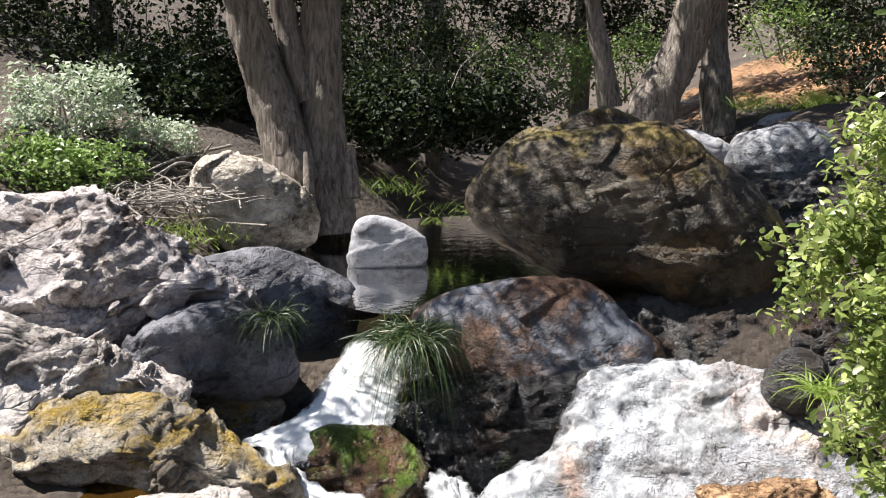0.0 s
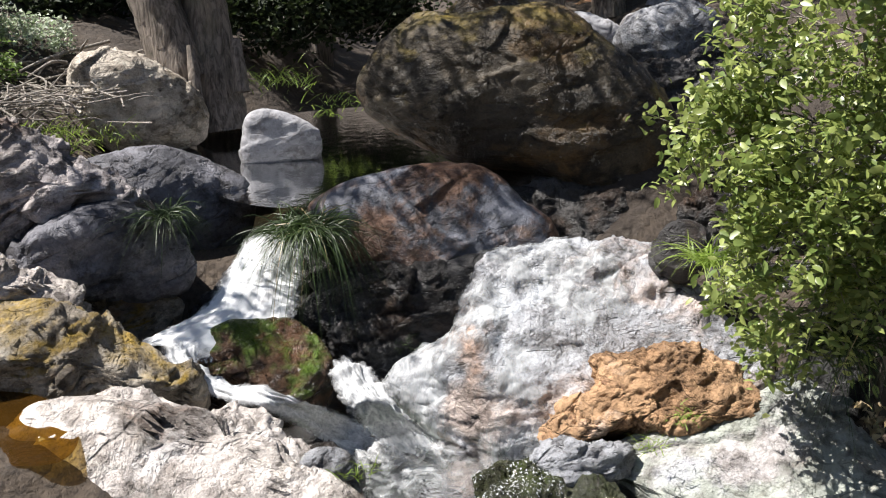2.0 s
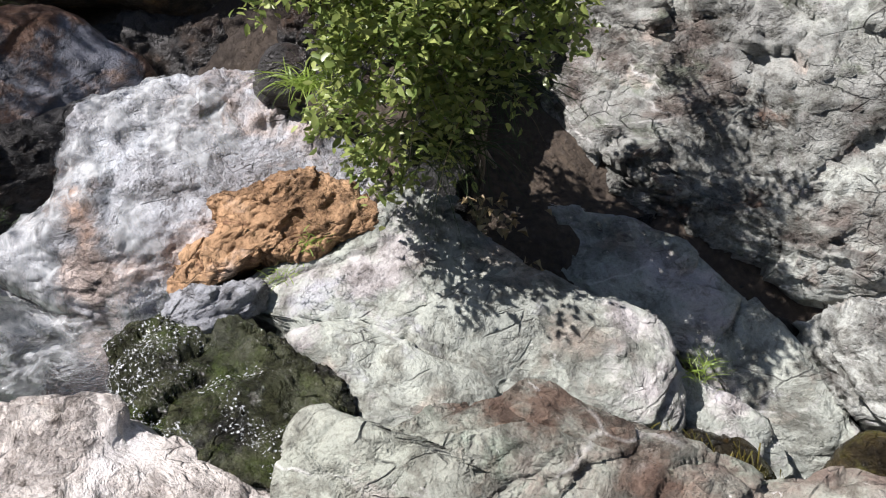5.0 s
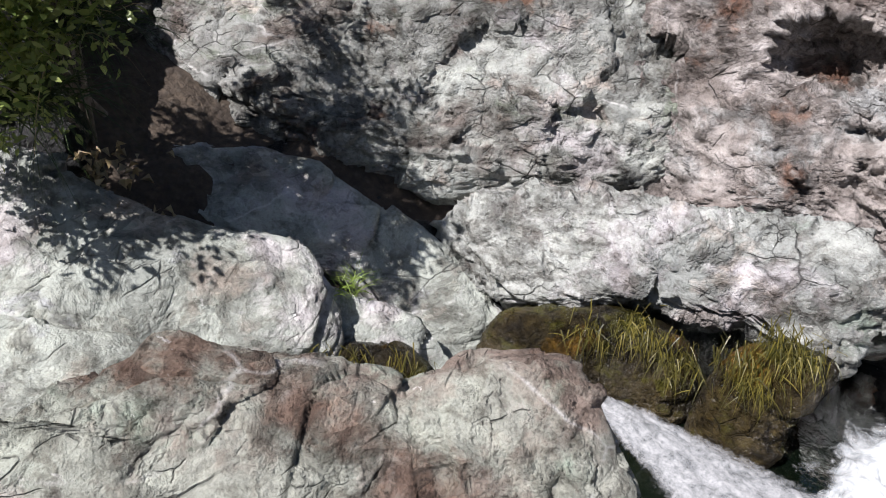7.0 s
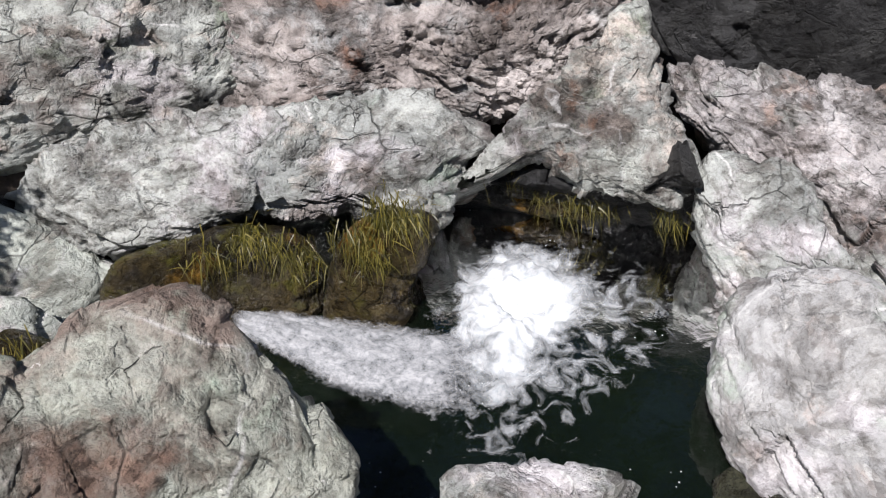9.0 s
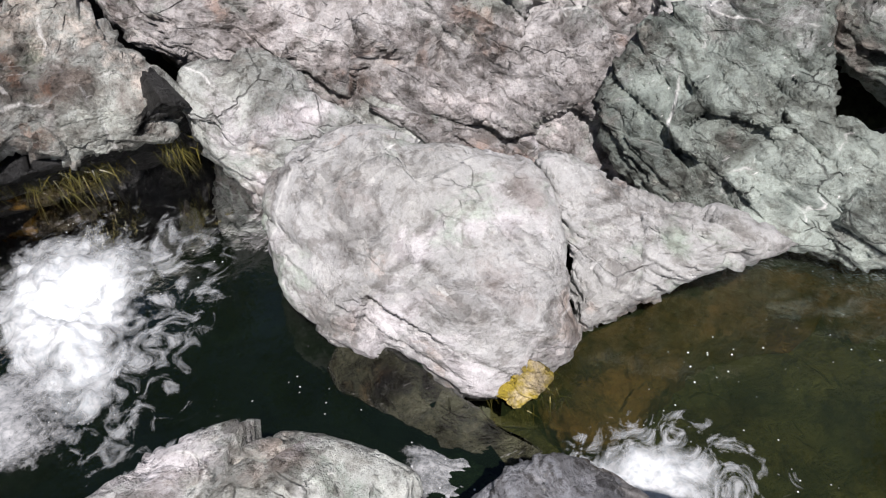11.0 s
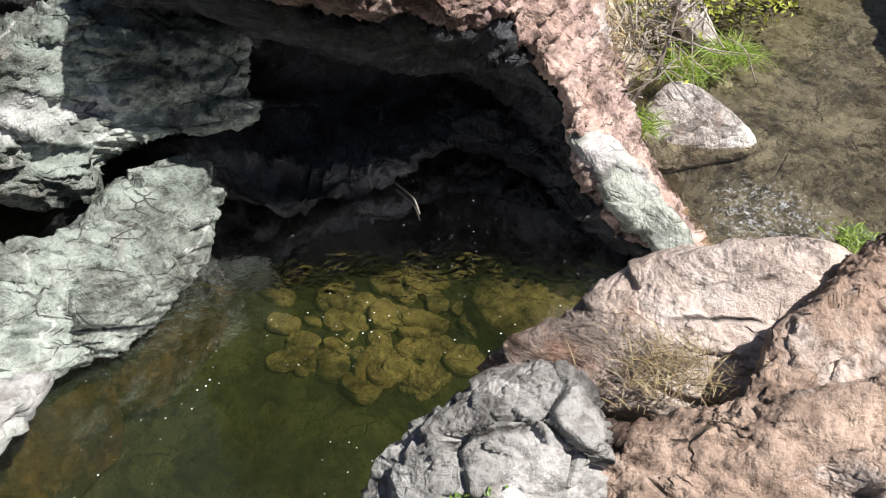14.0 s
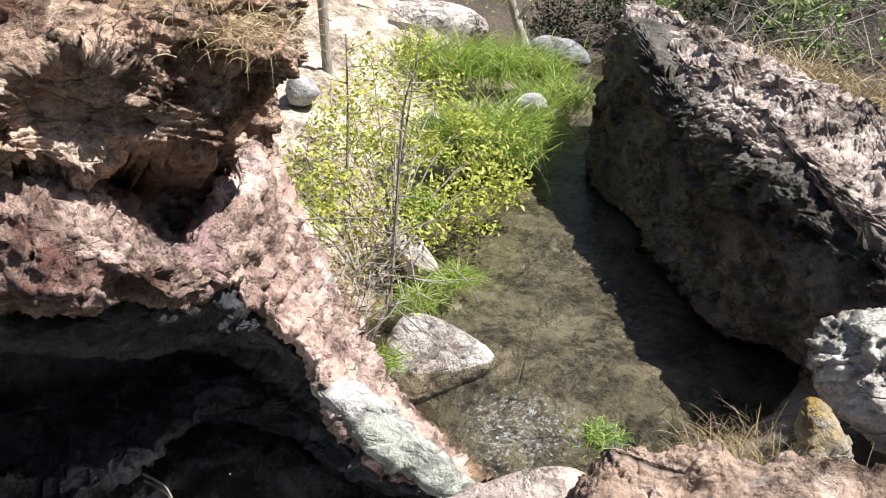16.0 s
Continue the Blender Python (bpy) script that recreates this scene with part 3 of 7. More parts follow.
GREEN = rock_material("greenish_slaty_rock", (0.44, 0.455, 0.42), (0.29, 0.305, 0.285), (0.44, 0.36, 0.31), (0.58, 0.72), veins=0.8, cracks=0.9, patches=[((0.56, 0.53, 0.54), 1.1, 0.53, 0.85), ((0.22, 0.19, 0.175), 1.3, 0.56, 0.8), ((0.20, 0.25, 0.20), 2.0, 0.57, 0.8), ((0.60, 0.53, 0.46), 1.7, 0.6, 0.7), ((0.07, 0.055, 0.045), 2.8, 0.64, 0.85)])
SMOOTHGREEN = rock_material("smooth_pale_green_rock", (0.40, 0.425, 0.375), (0.30, 0.32, 0.285), (0.52, 0.43, 0.36), (0.58, 0.72), veins=0.5, cracks=0.9, bump=0.7, grain=0.6, patches=[((0.50, 0.47, 0.47), 1.2, 0.52, 0.85), ((0.22, 0.23, 0.20), 1.6, 0.57, 0.8), ((0.42, 0.42, 0.48), 1.4, 0.58, 0.7), ((0.09, 0.08, 0.07), 3.2, 0.63, 0.8)])
WALLROCK = rock_material("stained_slaty_wall_rock", (0.42, 0.44, 0.40), (0.27, 0.275, 0.255), (0.26, 0.13, 0.075), (0.6, 0.68), veins=0.7, cracks=0.95, bump=1.0, patches=[((0.54, 0.51, 0.51), 1.2, 0.55, 0.85), ((0.17, 0.135, 0.115), 1.1, 0.54, 0.85), ((0.58, 0.49, 0.42), 1.5, 0.58, 0.7), ((0.20, 0.23, 0.17), 2.2, 0.57, 0.8), ((0.05, 0.04, 0.035), 3.2, 0.62, 0.85)])
WASHED = rock_material("water_washed_pale_rock", (0.48, 0.50, 0.53), (0.36, 0.365, 0.385), (0.56, 0.36, 0.25), (0.57, 0.68), veins=0.2, cracks=0.7, bump=0.9, rough=0.5, patches=[((0.56, 0.45, 0.39), 1.1, 0.53, 0.8), ((0.14, 0.135, 0.13), 2.6, 0.58, 0.85), ((0.56, 0.60, 0.65), 1.8, 0.55, 0.8)])
OLIVE = rock_material("olive_mossy_wet_rock", (0.06, 0.065, 0.035), (0.03, 0.033, 0.02), (0.10, 0.055, 0.035), (0.62, 0.7), moss=(0.05, 0.07, 0.015), moss_at=(0.5, 0.62), veins=0.0, rough=0.22, bump=1.0, patches=[((0.015, 0.014, 0.012), 2.2, 0.54, 0.9)])
GREY = rock_material("blue_grey_rock", (0.36, 0.37, 0.39), (0.21, 0.22, 0.24), (0.30, 0.24, 0.17), (0.62, 0.75), lichen=0.4)
WHITE = rock_material("grey_white_river_stone", (0.40, 0.40, 0.415), (0.29, 0.29, 0.305), veins=0.0, cracks=0.1, bump=0.3, grain=0.5, patches=[((0.25, 0.25, 0.265), 2.0, 0.58, 0.7)])
TAN = rock_material("tan_lichened_rock", (0.62, 0.56, 0.47), (0.42, 0.37, 0.31), (0.36, 0.27, 0.13), (0.58, 0.72), lichen=0.6)
MOSSY = rock_material("dark_mossy_boulder", (0.115, 0.092, 0.06), (0.05, 0.041, 0.029), (0.24, 0.225, 0.20), (0.63, 0.70), moss=(0.21, 0.155, 0.03), moss_at=(0.64, 0.8), lean=0.26, lichen=0.35, veins=0.0, cracks=0.2, rough=0.5, bump=0.8, patches=[((0.15, 0.088, 0.032), 1.1, 0.52, 0.8), ((0.018, 0.016, 0.013), 1.7, 0.52, 0.85)])
YELLOWMOSS = rock_material("rock_with_yellow_moss", (0.44, 0.40, 0.33), (0.27, 0.235, 0.19), (0.24, 0.12, 0.06), (0.6, 0.7), moss=(0.38, 0.25, 0.03), moss_at=(0.6, 0.78), lean=0.2, rough=0.8)
WETMOSS = rock_material("wet_stone_with_green_moss", (0.13, 0.065, 0.035), (0.07, 0.042, 0.025), moss=(0.09, 0.15, 0.018), moss_at=(0.57, 0.68), lean=0.15, veins=0.0, rough=0.3)
# Near-black rock that paints deep shade into hollows, cleft and crack.
BLACK = rock_material("black_shade_rock", (0.03, 0.03, 0.028), (0.014, 0.014, 0.014), veins=0.0, rough=0.5)
# Dark for wet stones, and for rocks whose shade is put into the colour.
WETSHADE = rock_material("dark_wet_and_shaded_rock", (0.075, 0.072, 0.07), (0.03, 0.029, 0.029), (0.12, 0.07, 0.04), (0.55, 0.7), rough=0.4, veins=0.2)
BROWNWET = rock_material("brown_and_blue_wet_rock", (0.17, 0.18, 0.215), (0.085, 0.09, 0.105), (0.20, 0.105, 0.06), (0.48, 0.56), rough=0.5, veins=0.1, bump=0.7, patches=[((0.04, 0.04, 0.048), 1.5, 0.53, 0.85), ((0.24, 0.14, 0.08), 1.0, 0.5, 0.9), ((0.36, 0.36, 0.38), 2.2, 0.63, 0.7)])
# Blue-grey rock lowered in tone for the shade on these boulders.
BLUEGREY = rock_material("shade_darkened_blue_grey_rock", (0.20, 0.20, 0.225), (0.09, 0.092, 0.105), veins=0.0, cracks=0.5, rough=0.6, patches=[((0.05, 0.05, 0.058), 1.5, 0.53, 0.85), ((0.36, 0.35, 0.36), 2.0, 0.6, 0.7)])
ORANGE = rock_material("crumbly_orange_rock", (0.52, 0.33, 0.185), (0.38, 0.225, 0.12), (0.26, 0.115, 0.06), (0.56, 0.66), veins=0.0, cracks=0.3, bump=1.0, patches=[((0.52, 0.41, 0.33), 1.8, 0.57, 0.8), ((0.16, 0.08, 0.045), 5.0, 0.58, 0.85)])
RED = rock_material("reddish_pitted_rock", (0.72, 0.545, 0.43), (0.46, 0.305, 0.225), (0.24, 0.115, 0.08), (0.57, 0.66), veins=0.1, bump=1.0, lichen=0.3, patches=[((0.76, 0.68, 0.63), 2.0, 0.57, 0.85), ((0.13, 0.075, 0.06), 2.6, 0.6, 0.85)])
AMBER = rock_material("wet_amber_mossy_rock", (0.06, 0.045, 0.018), (0.025, 0.02, 0.011), (0.20, 0.11, 0.018), (0.58, 0.66), moss=(0.085, 0.08, 0.013), moss_at=(0.56, 0.66), lean=0.1, veins=0.0, rough=0.28, bump=1.0, patches=[((0.012, 0.01, 0.008), 2.0, 0.52, 0.9)])
SUNK = rock_material("algae_brown_streambed_stone", (0.44, 0.38, 0.25), (0.25, 0.21, 0.135), (0.16, 0.12, 0.06), veins=0.0, cracks=0.0, patches=[((0.50, 0.46, 0.33), 4.0, 0.58, 0.8), ((0.10, 0.085, 0.05), 3.0, 0.56, 0.8)])
SUNKBROWN = rock_material("brown_algae_shelf", (0.20, 0.125, 0.06), (0.10, 0.064, 0.033), (0.24, 0.18, 0.09), (0.58, 0.68), veins=0.0, cracks=0.2, bump=1.0, patches=[((0.04, 0.028, 0.016), 3.0, 0.54, 0.85)])
SAND = rock_material("pale_gravel_bar", (0.56, 0.48, 0.40), (0.38, 0.31, 0.25), veins=0.0, cracks=0.1, bump=0.8)
BEDSTONE = rock_material("olive_pool_gravel", (0.085, 0.09, 0.048), (0.045, 0.048, 0.026), (0.035, 0.03, 0.016), (0.5, 0.65), veins=0.0, cracks=0.0, bump=1.0)
GRAVEL = rock_material("grey_brown_channel_gravel", (0.29, 0.265, 0.235), (0.18, 0.162, 0.142), veins=0.0, cracks=0.0, bump=1.0, patches=[((0.37, 0.345, 0.315), 6.0, 0.57, 0.8), ((0.07, 0.06, 0.052), 7.0, 0.58, 0.8)])
LITTER = rock_material("orange_leaf_litter", (0.42, 0.24, 0.12), (0.25, 0.14, 0.07), (0.45, 0.38, 0.28), (0.6, 0.7), veins=0.0, cracks=0.0, bump=1.0)
LILAC = rock_material("pale_lilac_grey_rock", (0.40, 0.40, 0.39), (0.31, 0.31, 0.295), (0.42, 0.33, 0.28), (0.58, 0.7), veins=0.5, cracks=0.35, bump=0.7, grain=0.6, patches=[((0.53, 0.51, 0.515), 1.3, 0.53, 0.9), ((0.25, 0.225, 0.21), 1.7, 0.56, 0.8), ((0.30, 0.35, 0.29), 1.5, 0.54, 0.85), ((0.50, 0.41, 0.36), 2.2, 0.6, 0.7), ((0.09, 0.08, 0.07), 4.0, 0.63, 0.85)])
MOSSTOP = rock_material("stone_with_bright_moss", (0.30, 0.29, 0.27), (0.18, 0.17, 0.16), moss=(0.06, 0.13, 0.015), moss_at=(0.5, 0.6), lean=0.2, veins=0.0)
NEARROCK = rock_material("shattered_pinkish_white_rock", (0.58, 0.50, 0.45), (0.45, 0.36, 0.31), (0.40, 0.235, 0.165), (0.6, 0.68), veins=0.0, cracks=1.3, bump=0.9, grain=0.8, streak=2.2, patches=[((0.62, 0.57, 0.53), 3.0, 0.58, 0.8), ((0.28, 0.17, 0.125), 2.0, 0.56, 0.85), ((0.06, 0.04, 0.03), 5.0, 0.6, 0.9)])
BRIGHTMOSS = rock_material("bright_yellow_moss_on_rock", (0.50, 0.42, 0.28), (0.36, 0.30, 0.18), moss=(0.40, 0.30, 0.02), moss_at=(0.4, 0.5), veins=0.0, cracks=0.2)
FLECKS = foam_material("white_water_flecks", 0.71, 60.0, 0.3, 0.5, 0.05)
SAGE = rock_material("dark_sage_green_rock", (0.33, 0.37, 0.33), (0.19, 0.22, 0.195), (0.40, 0.35, 0.31), (0.6, 0.72), veins=0.9, cracks=0.9, bump=1.0, patches=[((0.46, 0.46, 0.45), 1.2, 0.55, 0.85), ((0.10, 0.12, 0.105), 1.4, 0.55, 0.85), ((0.20, 0.185, 0.17), 2.0, 0.58, 0.7), ((0.05, 0.05, 0.045), 3.2, 0.62, 0.85)])
SOILROCK = rock_material("flaking_reddish_rock_and_soil", (0.40, 0.30, 0.235), (0.25, 0.17, 0.125), (0.15, 0.085, 0.06), (0.53, 0.62), veins=0.0, cracks=1.0, bump=1.0, patches=[((0.54, 0.46, 0.41), 2.6, 0.56, 0.9), ((0.34, 0.315, 0.31), 3.0, 0.6, 0.8), ((0.06, 0.035, 0.025), 5.0, 0.56, 0.9)])

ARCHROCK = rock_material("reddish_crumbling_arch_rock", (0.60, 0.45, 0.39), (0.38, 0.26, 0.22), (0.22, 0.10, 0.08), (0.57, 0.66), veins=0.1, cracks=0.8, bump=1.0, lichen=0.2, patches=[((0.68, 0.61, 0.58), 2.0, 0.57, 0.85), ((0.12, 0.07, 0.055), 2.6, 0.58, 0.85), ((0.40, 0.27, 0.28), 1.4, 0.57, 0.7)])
# Wet rock darkened well below ARCHROCK to hold the overhang's shade.
CAVEROCK = rock_material("shade_dark_wet_cave_rock", (0.08, 0.083, 0.093), (0.038, 0.04, 0.046), (0.07, 0.06, 0.042), (0.58, 0.7), veins=0.3, cracks=0.6, rough=0.38, bump=1.0, patches=[((0.19, 0.2, 0.21), 2.4, 0.63, 0.7), ((0.018, 0.018, 0.02), 1.6, 0.54, 0.85)])
BRINK = rock_material("fractured_pale_grey_rock", (0.36, 0.355, 0.34), (0.21, 0.205, 0.195), (0.30, 0.21, 0.155), (0.6, 0.7), veins=0.3, cracks=1.0, bump=0.9, patches=[((0.50, 0.485, 0.465), 2.6, 0.56, 0.85), ((0.07, 0.06, 0.053), 3.0, 0.56, 0.85)])
RAMP = rock_material("wet_olive_ramp_rock", (0.07, 0.07, 0.042), (0.03, 0.031, 0.021), (0.09, 0.06, 0.03), (0.58, 0.68), veins=0.3, cracks=0.6, rough=0.22, patches=[((0.012, 0.012, 0.01), 2.0, 0.53, 0.9)])
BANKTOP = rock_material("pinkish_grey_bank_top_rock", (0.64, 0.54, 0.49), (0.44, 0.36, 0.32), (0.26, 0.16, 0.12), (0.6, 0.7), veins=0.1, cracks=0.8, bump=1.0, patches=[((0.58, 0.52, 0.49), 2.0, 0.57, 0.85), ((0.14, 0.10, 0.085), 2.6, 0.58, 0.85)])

# ---- ground: a creek valley, one sheet out to the hills ----
# The bed of the creek: x, y, height, half width.
CREEK = np.array([
    (-40, 5, 3.0, 1.0), (-10.5, 0.8, 1.9, 1.0), (-8.3, -0.2, 1.6, 1.0), (-6.9, -0.3, 1.75, 0.4), (-5.7, -0.6, 0.9, 0.4),
    (-5.0, 0.2, 0.5, 0.5), (-4.2, 1.0, 0.3, 0.7), (-3.3, 1.7, 0.3, 0.5), (-2.4, 2.9, -0.2, 0.5), (-1.2, 4.3, -0.5, 0.6),
    (0.3, 4.5, -0.8, 0.9), (1.4, 3.2, -0.5, 0.5), (2.6, 2.3, -0.9, 1.0), (4.2, 1.6, -0.85, 1.7), (5.4, 0.6, -0.7, 1.2),
    (5.8, -1.2, -0.45, 0.8), (6.8, -2.4, -0.42, 1.4), (9.5, -2.6, -0.4, 1.9), (12.5, -4.0, -0.36, 1.6), (15.0, -5.4, -0.32, 1.2)])
CREEK_END = np.array([(19.0, -8.5, 0.1, 0.5), (60.0, -24.0, 3.0, 1.0)])


def ground_height(x, y):
    """The bed along the creek, steep banks, and slopes up to the hills."""
    line = np.concatenate([CREEK, CREEK_END])
    best = np.full(x.shape, 1e9)
    total, bed, half = np.zeros(x.shape), np.zeros(x.shape), np.zeros(x.shape)
    for a, b in zip(line, line[1:]):
        dx, dy = b[0] - a[0], b[1] - a[1]
        t = np.clip(((x - a[0]) * dx + (y - a[1]) * dy) / (dx * dx + dy * dy), 0, 1)
        d = np.hypot(x - (a[0] + t * dx), y - (a[1] + t * dy))
        best = np.minimum(best, d)
        w = math.hypot(dx, dy) / (d + 0.25) ** 4
        total = total + w
        bed = bed + w * (a[2] + t * (b[2] - a[2]))
        half = half + w * (a[3] + t * (b[3] - a[3]))
    bed, half = bed / total, half / total
    out = np.maximum(best - half, 0)
    step = np.clip(out / 1.4, 0, 1)
    step = step * step * (3 - 2 * step)
    p = np.stack([x, y, np.zeros_like(x)], -1).reshape(-1, 3)
    lumps = (0.4 * fbm(p, 3.0, 4, 71) + 0.16 * fbm(p, 0.6, 5, 75)).reshape(x.shape)
    far = np.maximum(out - 1.4, 0)
    hill = 0.33 * np.minimum(far, 7) + 0.5 * np.maximum(far - 7, 0) * np.clip((far - 5) / 20, 0, 1)
    rise = np.clip((1.75 - np.hypot(x - 1.2, y + 0.75)) / 0.85, 0, 1)
    bank = 1.2 * rise * rise * (3 - 2 * rise)
    return bank + bed + 0.8 * step + np.minimum(hill, 40) + lumps * (0.06 + 0.94 * step)


def ground_material():
    m, tree, bsdf = nodes_for("soil_and_leaf_litter")
    pos = add(tree, "ShaderNodeNewGeometry").outputs["Position"]
    a = noise_at(tree, pos, 1.2, 6.0, 0.6)
    b = noise_at(tree, pos, 18.0, 6.0, 0.7)
    stone = add(tree, "ShaderNodeTexVoronoi", {"Vector": pos, "Scale": 14.0}, feature="F1")
    col = mixed(tree, span(tree, a, 0.4, 0.6), (0.05, 0.038, 0.028), (0.10, 0.075, 0.052))
    col = mixed(tree, span(tree, b, 0.4, 0.65, 0.0, 0.8), col, (0.035, 0.026, 0.02))
    col = mixed(tree, span(tree, stone.outputs["Distance"], 0.28, 0.12, 0.0, 0.3), col, (0.13, 0.115, 0.095))
    tree.links.new(col, bsdf.inputs["Base Color"])
    bsdf.inputs["Roughness"].default_value = 0.9
    tree.links.new(add(tree, "ShaderNodeBump", {"Strength": 0.8, "Distance": 0.05, "Height": maths(tree, "ADD", b, maths(tree, "MULTIPLY", stone.outputs["Distance"], -0.6))}).outputs[0], bsdf.inputs["Normal"])
    return m


def build_ground():
    th = np.linspace(0, 2 * math.pi, 420, endpoint=False)
    r = np.concatenate([[0.05], np.linspace(0.3, 14, 170), np.geomspace(14.4, 260, 50)])
    x, y = r[:, None] * np.cos(th), 1.0 + r[:, None] * np.sin(th)
    z = ground_height(x, y)
    put("ground", np.stack([x, y, z], -1).reshape(-1, 3), grid_faces(len(r), len(th), True)[:, ::-1], ground_material(),
        None, "brown creekside soil with leaf litter and gravel", "ground", kind="structure", origin=(0, 0, 0))


build_ground()


# ---- boulders and bank rock: place, facing, girth outline across the face, swell, depth ----
rock("boulder", "large tan lichened boulder beside the tree trunks", (-8.81, -1.82, 2.65), 11.7, 8.6,
     [(-0.52, 0.33), (-0.33, 0.46), (-0.07, 0.44), (0.3, 0.28), (0.57, 0.05), (0.62, -0.25), (0.46, -0.44), (-0.11, -0.48), (-0.37, -0.35), (-0.51, -0.05)],
     0.4, 0.5, "worn", TAN, 3, box=0.6)
rock("boulder", "smooth white boulder standing in the upper pool", (-8.33, -0.49, 2.35), 3.3, 11.2,
     [(-0.34, 0.06), (-0.28, 0.2), (-0.11, 0.24), (0.07, 0.19), (0.3, 0.07), (0.36, -0.01), (0.33, -0.23), (0.01, -0.27), (-0.34, -0.25)],
     0.22, 0.3, "rounded", WHITE, 4, box=0.5)
rock("boulder", "huge dark mossy boulder overhanging the upper pool", (-7.35, 1.49, 2.75), -11.4, 9.5,
     [(-1.28, 0.11), (-1.19, 0.3), (-0.96, 0.55), (-0.73, 0.68), (-0.45, 0.69), (-0.05, 0.75), (0.35, 0.71), (0.69, 0.45), (1.02, 0.19), (1.27, -0.14), (1.28, -0.49), (1.1, -0.75), (0.81, -0.86), (0.45, -0.75), (0.0, -0.57), (-0.55, -0.48), (-0.93, -0.27), (-1.2, -0.09)],
     0.6, 1.2, "rounded", MOSSY, 5, box=0.7, fine=1.2)
rock("boulder", "mossy knob of rock behind the huge boulder", (-7.76, 1.34, 3.36), -9.5, 4,
     [(-0.52, -0.11), (-0.29, 0.14), (-0.03, 0.24), (0.22, 0.18), (0.48, 0.01), (0.42, -0.21), (-0.28, -0.24)],
     0.2, 0.4, "rounded", MOSSY, 6)
rock("boulder", "rounded blue-grey boulder at the lip of the falls", (-7.31, -1.38, 2.11), 10.7, 14.3,
     [(-0.68, 0.27), (-0.36, 0.35), (-0.18, 0.39), (0.09, 0.38), (0.36, 0.25), (0.64, 0.07), (0.73, -0.14), (0.59, -0.44), (0.23, -0.65), (-0.17, -0.44), (-0.47, -0.15), (-0.73, 0.09)],
     0.35, 0.6, "rounded", BLUEGREY, 7)
rock("boulder", "long pale ridged rock above the falls", (-6.29, -2.5, 2.44), 20.4, 48,
     [(-1.45, 0.47), (-0.91, 0.62), (-0.4, 0.73), (-0.05, 0.74), (0.34, 0.6), (0.6, 0.33), (0.82, 0.1), (1.03, -0.13), (1.12, -0.38), (0.65, -0.33), (0.33, -0.43), (0.1, -0.62), (-0.22, -0.75), (-0.55, -0.54), (-1.39, -0.42)],
     0.3, 0.7, "slaty", DIMGREY, 8, box=0.5, fine=1.2)
# Stands for the pale rock's shaded front, its shade put into BLUEGREY.
rock("boulder", "rounded boulder, its steep face darkened in colour as shade", (-6.02, -1.52, 2.04), 18, 6,
     [(-0.63, 0.06), (-0.47, 0.24), (-0.18, 0.32), (0.14, 0.32), (0.37, 0.21), (0.49, 0.02), (0.54, -0.16), (0.45, -0.33), (0.1, -0.33), (-0.27, -0.24), (-0.55, -0.1)],
     0.25, 0.8, "worn", BLUEGREY, 86, box=0.5)
rock("boulder", "rough pale bank rock", (-5.41, -2.34, 1.93), 23.4, 35.0,
     [(-0.83, 0.61), (-0.35, 0.57), (-0.01, 0.43), (0.33, 0.26), (0.49, 0.04), (0.77, -0.08), (0.74, -0.31), (0.33, -0.4), (-0.01, -0.34), (-0.4, -0.37), (-0.86, -0.36)],
     0.3, 0.6, "rugged", PALE, 9, box=0.5)
rock("boulder", "pale rock capped with yellow moss beside the falls", (-5.04, -1.67, 1.66), 18.8, 50.0,
     [(-0.82, 0.39), (-0.4, 0.46), (-0.12, 0.47), (0.16, 0.35), (0.42, 0.1), (0.65, -0.1), (0.78, -0.24), (0.76, -0.42), (0.47, -0.36), (0.2, -0.26), (-0.08, -0.31), (-0.33, -0.08), (-0.67, -0.07), (-0.83, 0.1)],
     0.25, 0.6, "rugged", YELLOWMOSS, 10)
rock("boulder", "low mossy rock at the foot of the falls", (-6.01, -1.50, 1.66), 14.5, 40.0,
     [(-0.45, 0.27), (-0.06, 0.13), (0.23, 0.05), (0.41, -0.06), (0.24, -0.2), (-0.02, -0.2), (-0.33, 0.01)],
     0.1, 0.4, "rugged", YELLOWMOSS, 11)
rock("boulder", "flat wet stone topped with green moss in the white water", (-5.43, -0.49, 1.46), 5.7, 62.0,
     [(-0.42, 0.21), (-0.37, 0.28), (-0.0, 0.28), (0.17, 0.24), (0.33, 0.08), (0.41, -0.12), (0.33, -0.27), (0.13, -0.37), (-0.14, -0.2), (-0.42, -0.08)],
     0.1, 0.35, "worn", WETMOSS, 12, box=0.45)
rock("boulder", "blue-brown wet boulder between the two falls", (-6.41, 0.77, 1.91), -5.8, 30,
     [(-1.03, 0.17), (-0.77, 0.38), (-0.44, 0.48), (-0.01, 0.53), (0.33, 0.47), (0.59, 0.25), (0.8, 0.06), (0.84, -0.13), (0.73, -0.32), (0.46, -0.48), (0.12, -0.55), (-0.2, -0.5), (-0.61, -0.28), (-0.82, -0.07)],
     0.35, 0.8, "rounded", BROWNWET, 13, box=0.6)
# Shaded part of the rock mass, its shade given as dark colour.
rock("boulder", "wet rock by the falls, blackened for the shade on it", (-5.90, 0.48, 1.40), -4.1, 23.3,
     [(-0.76, 0.0), (-0.68, 0.31), (-0.36, 0.47), (0.24, 0.46), (0.68, 0.49), (0.83, 0.25), (0.62, -0.1), (0.3, -0.49), (-0.06, -0.63), (-0.29, -0.47), (-0.52, -0.24)],
     0.25, 0.6, "rugged", WETSHADE, 14)
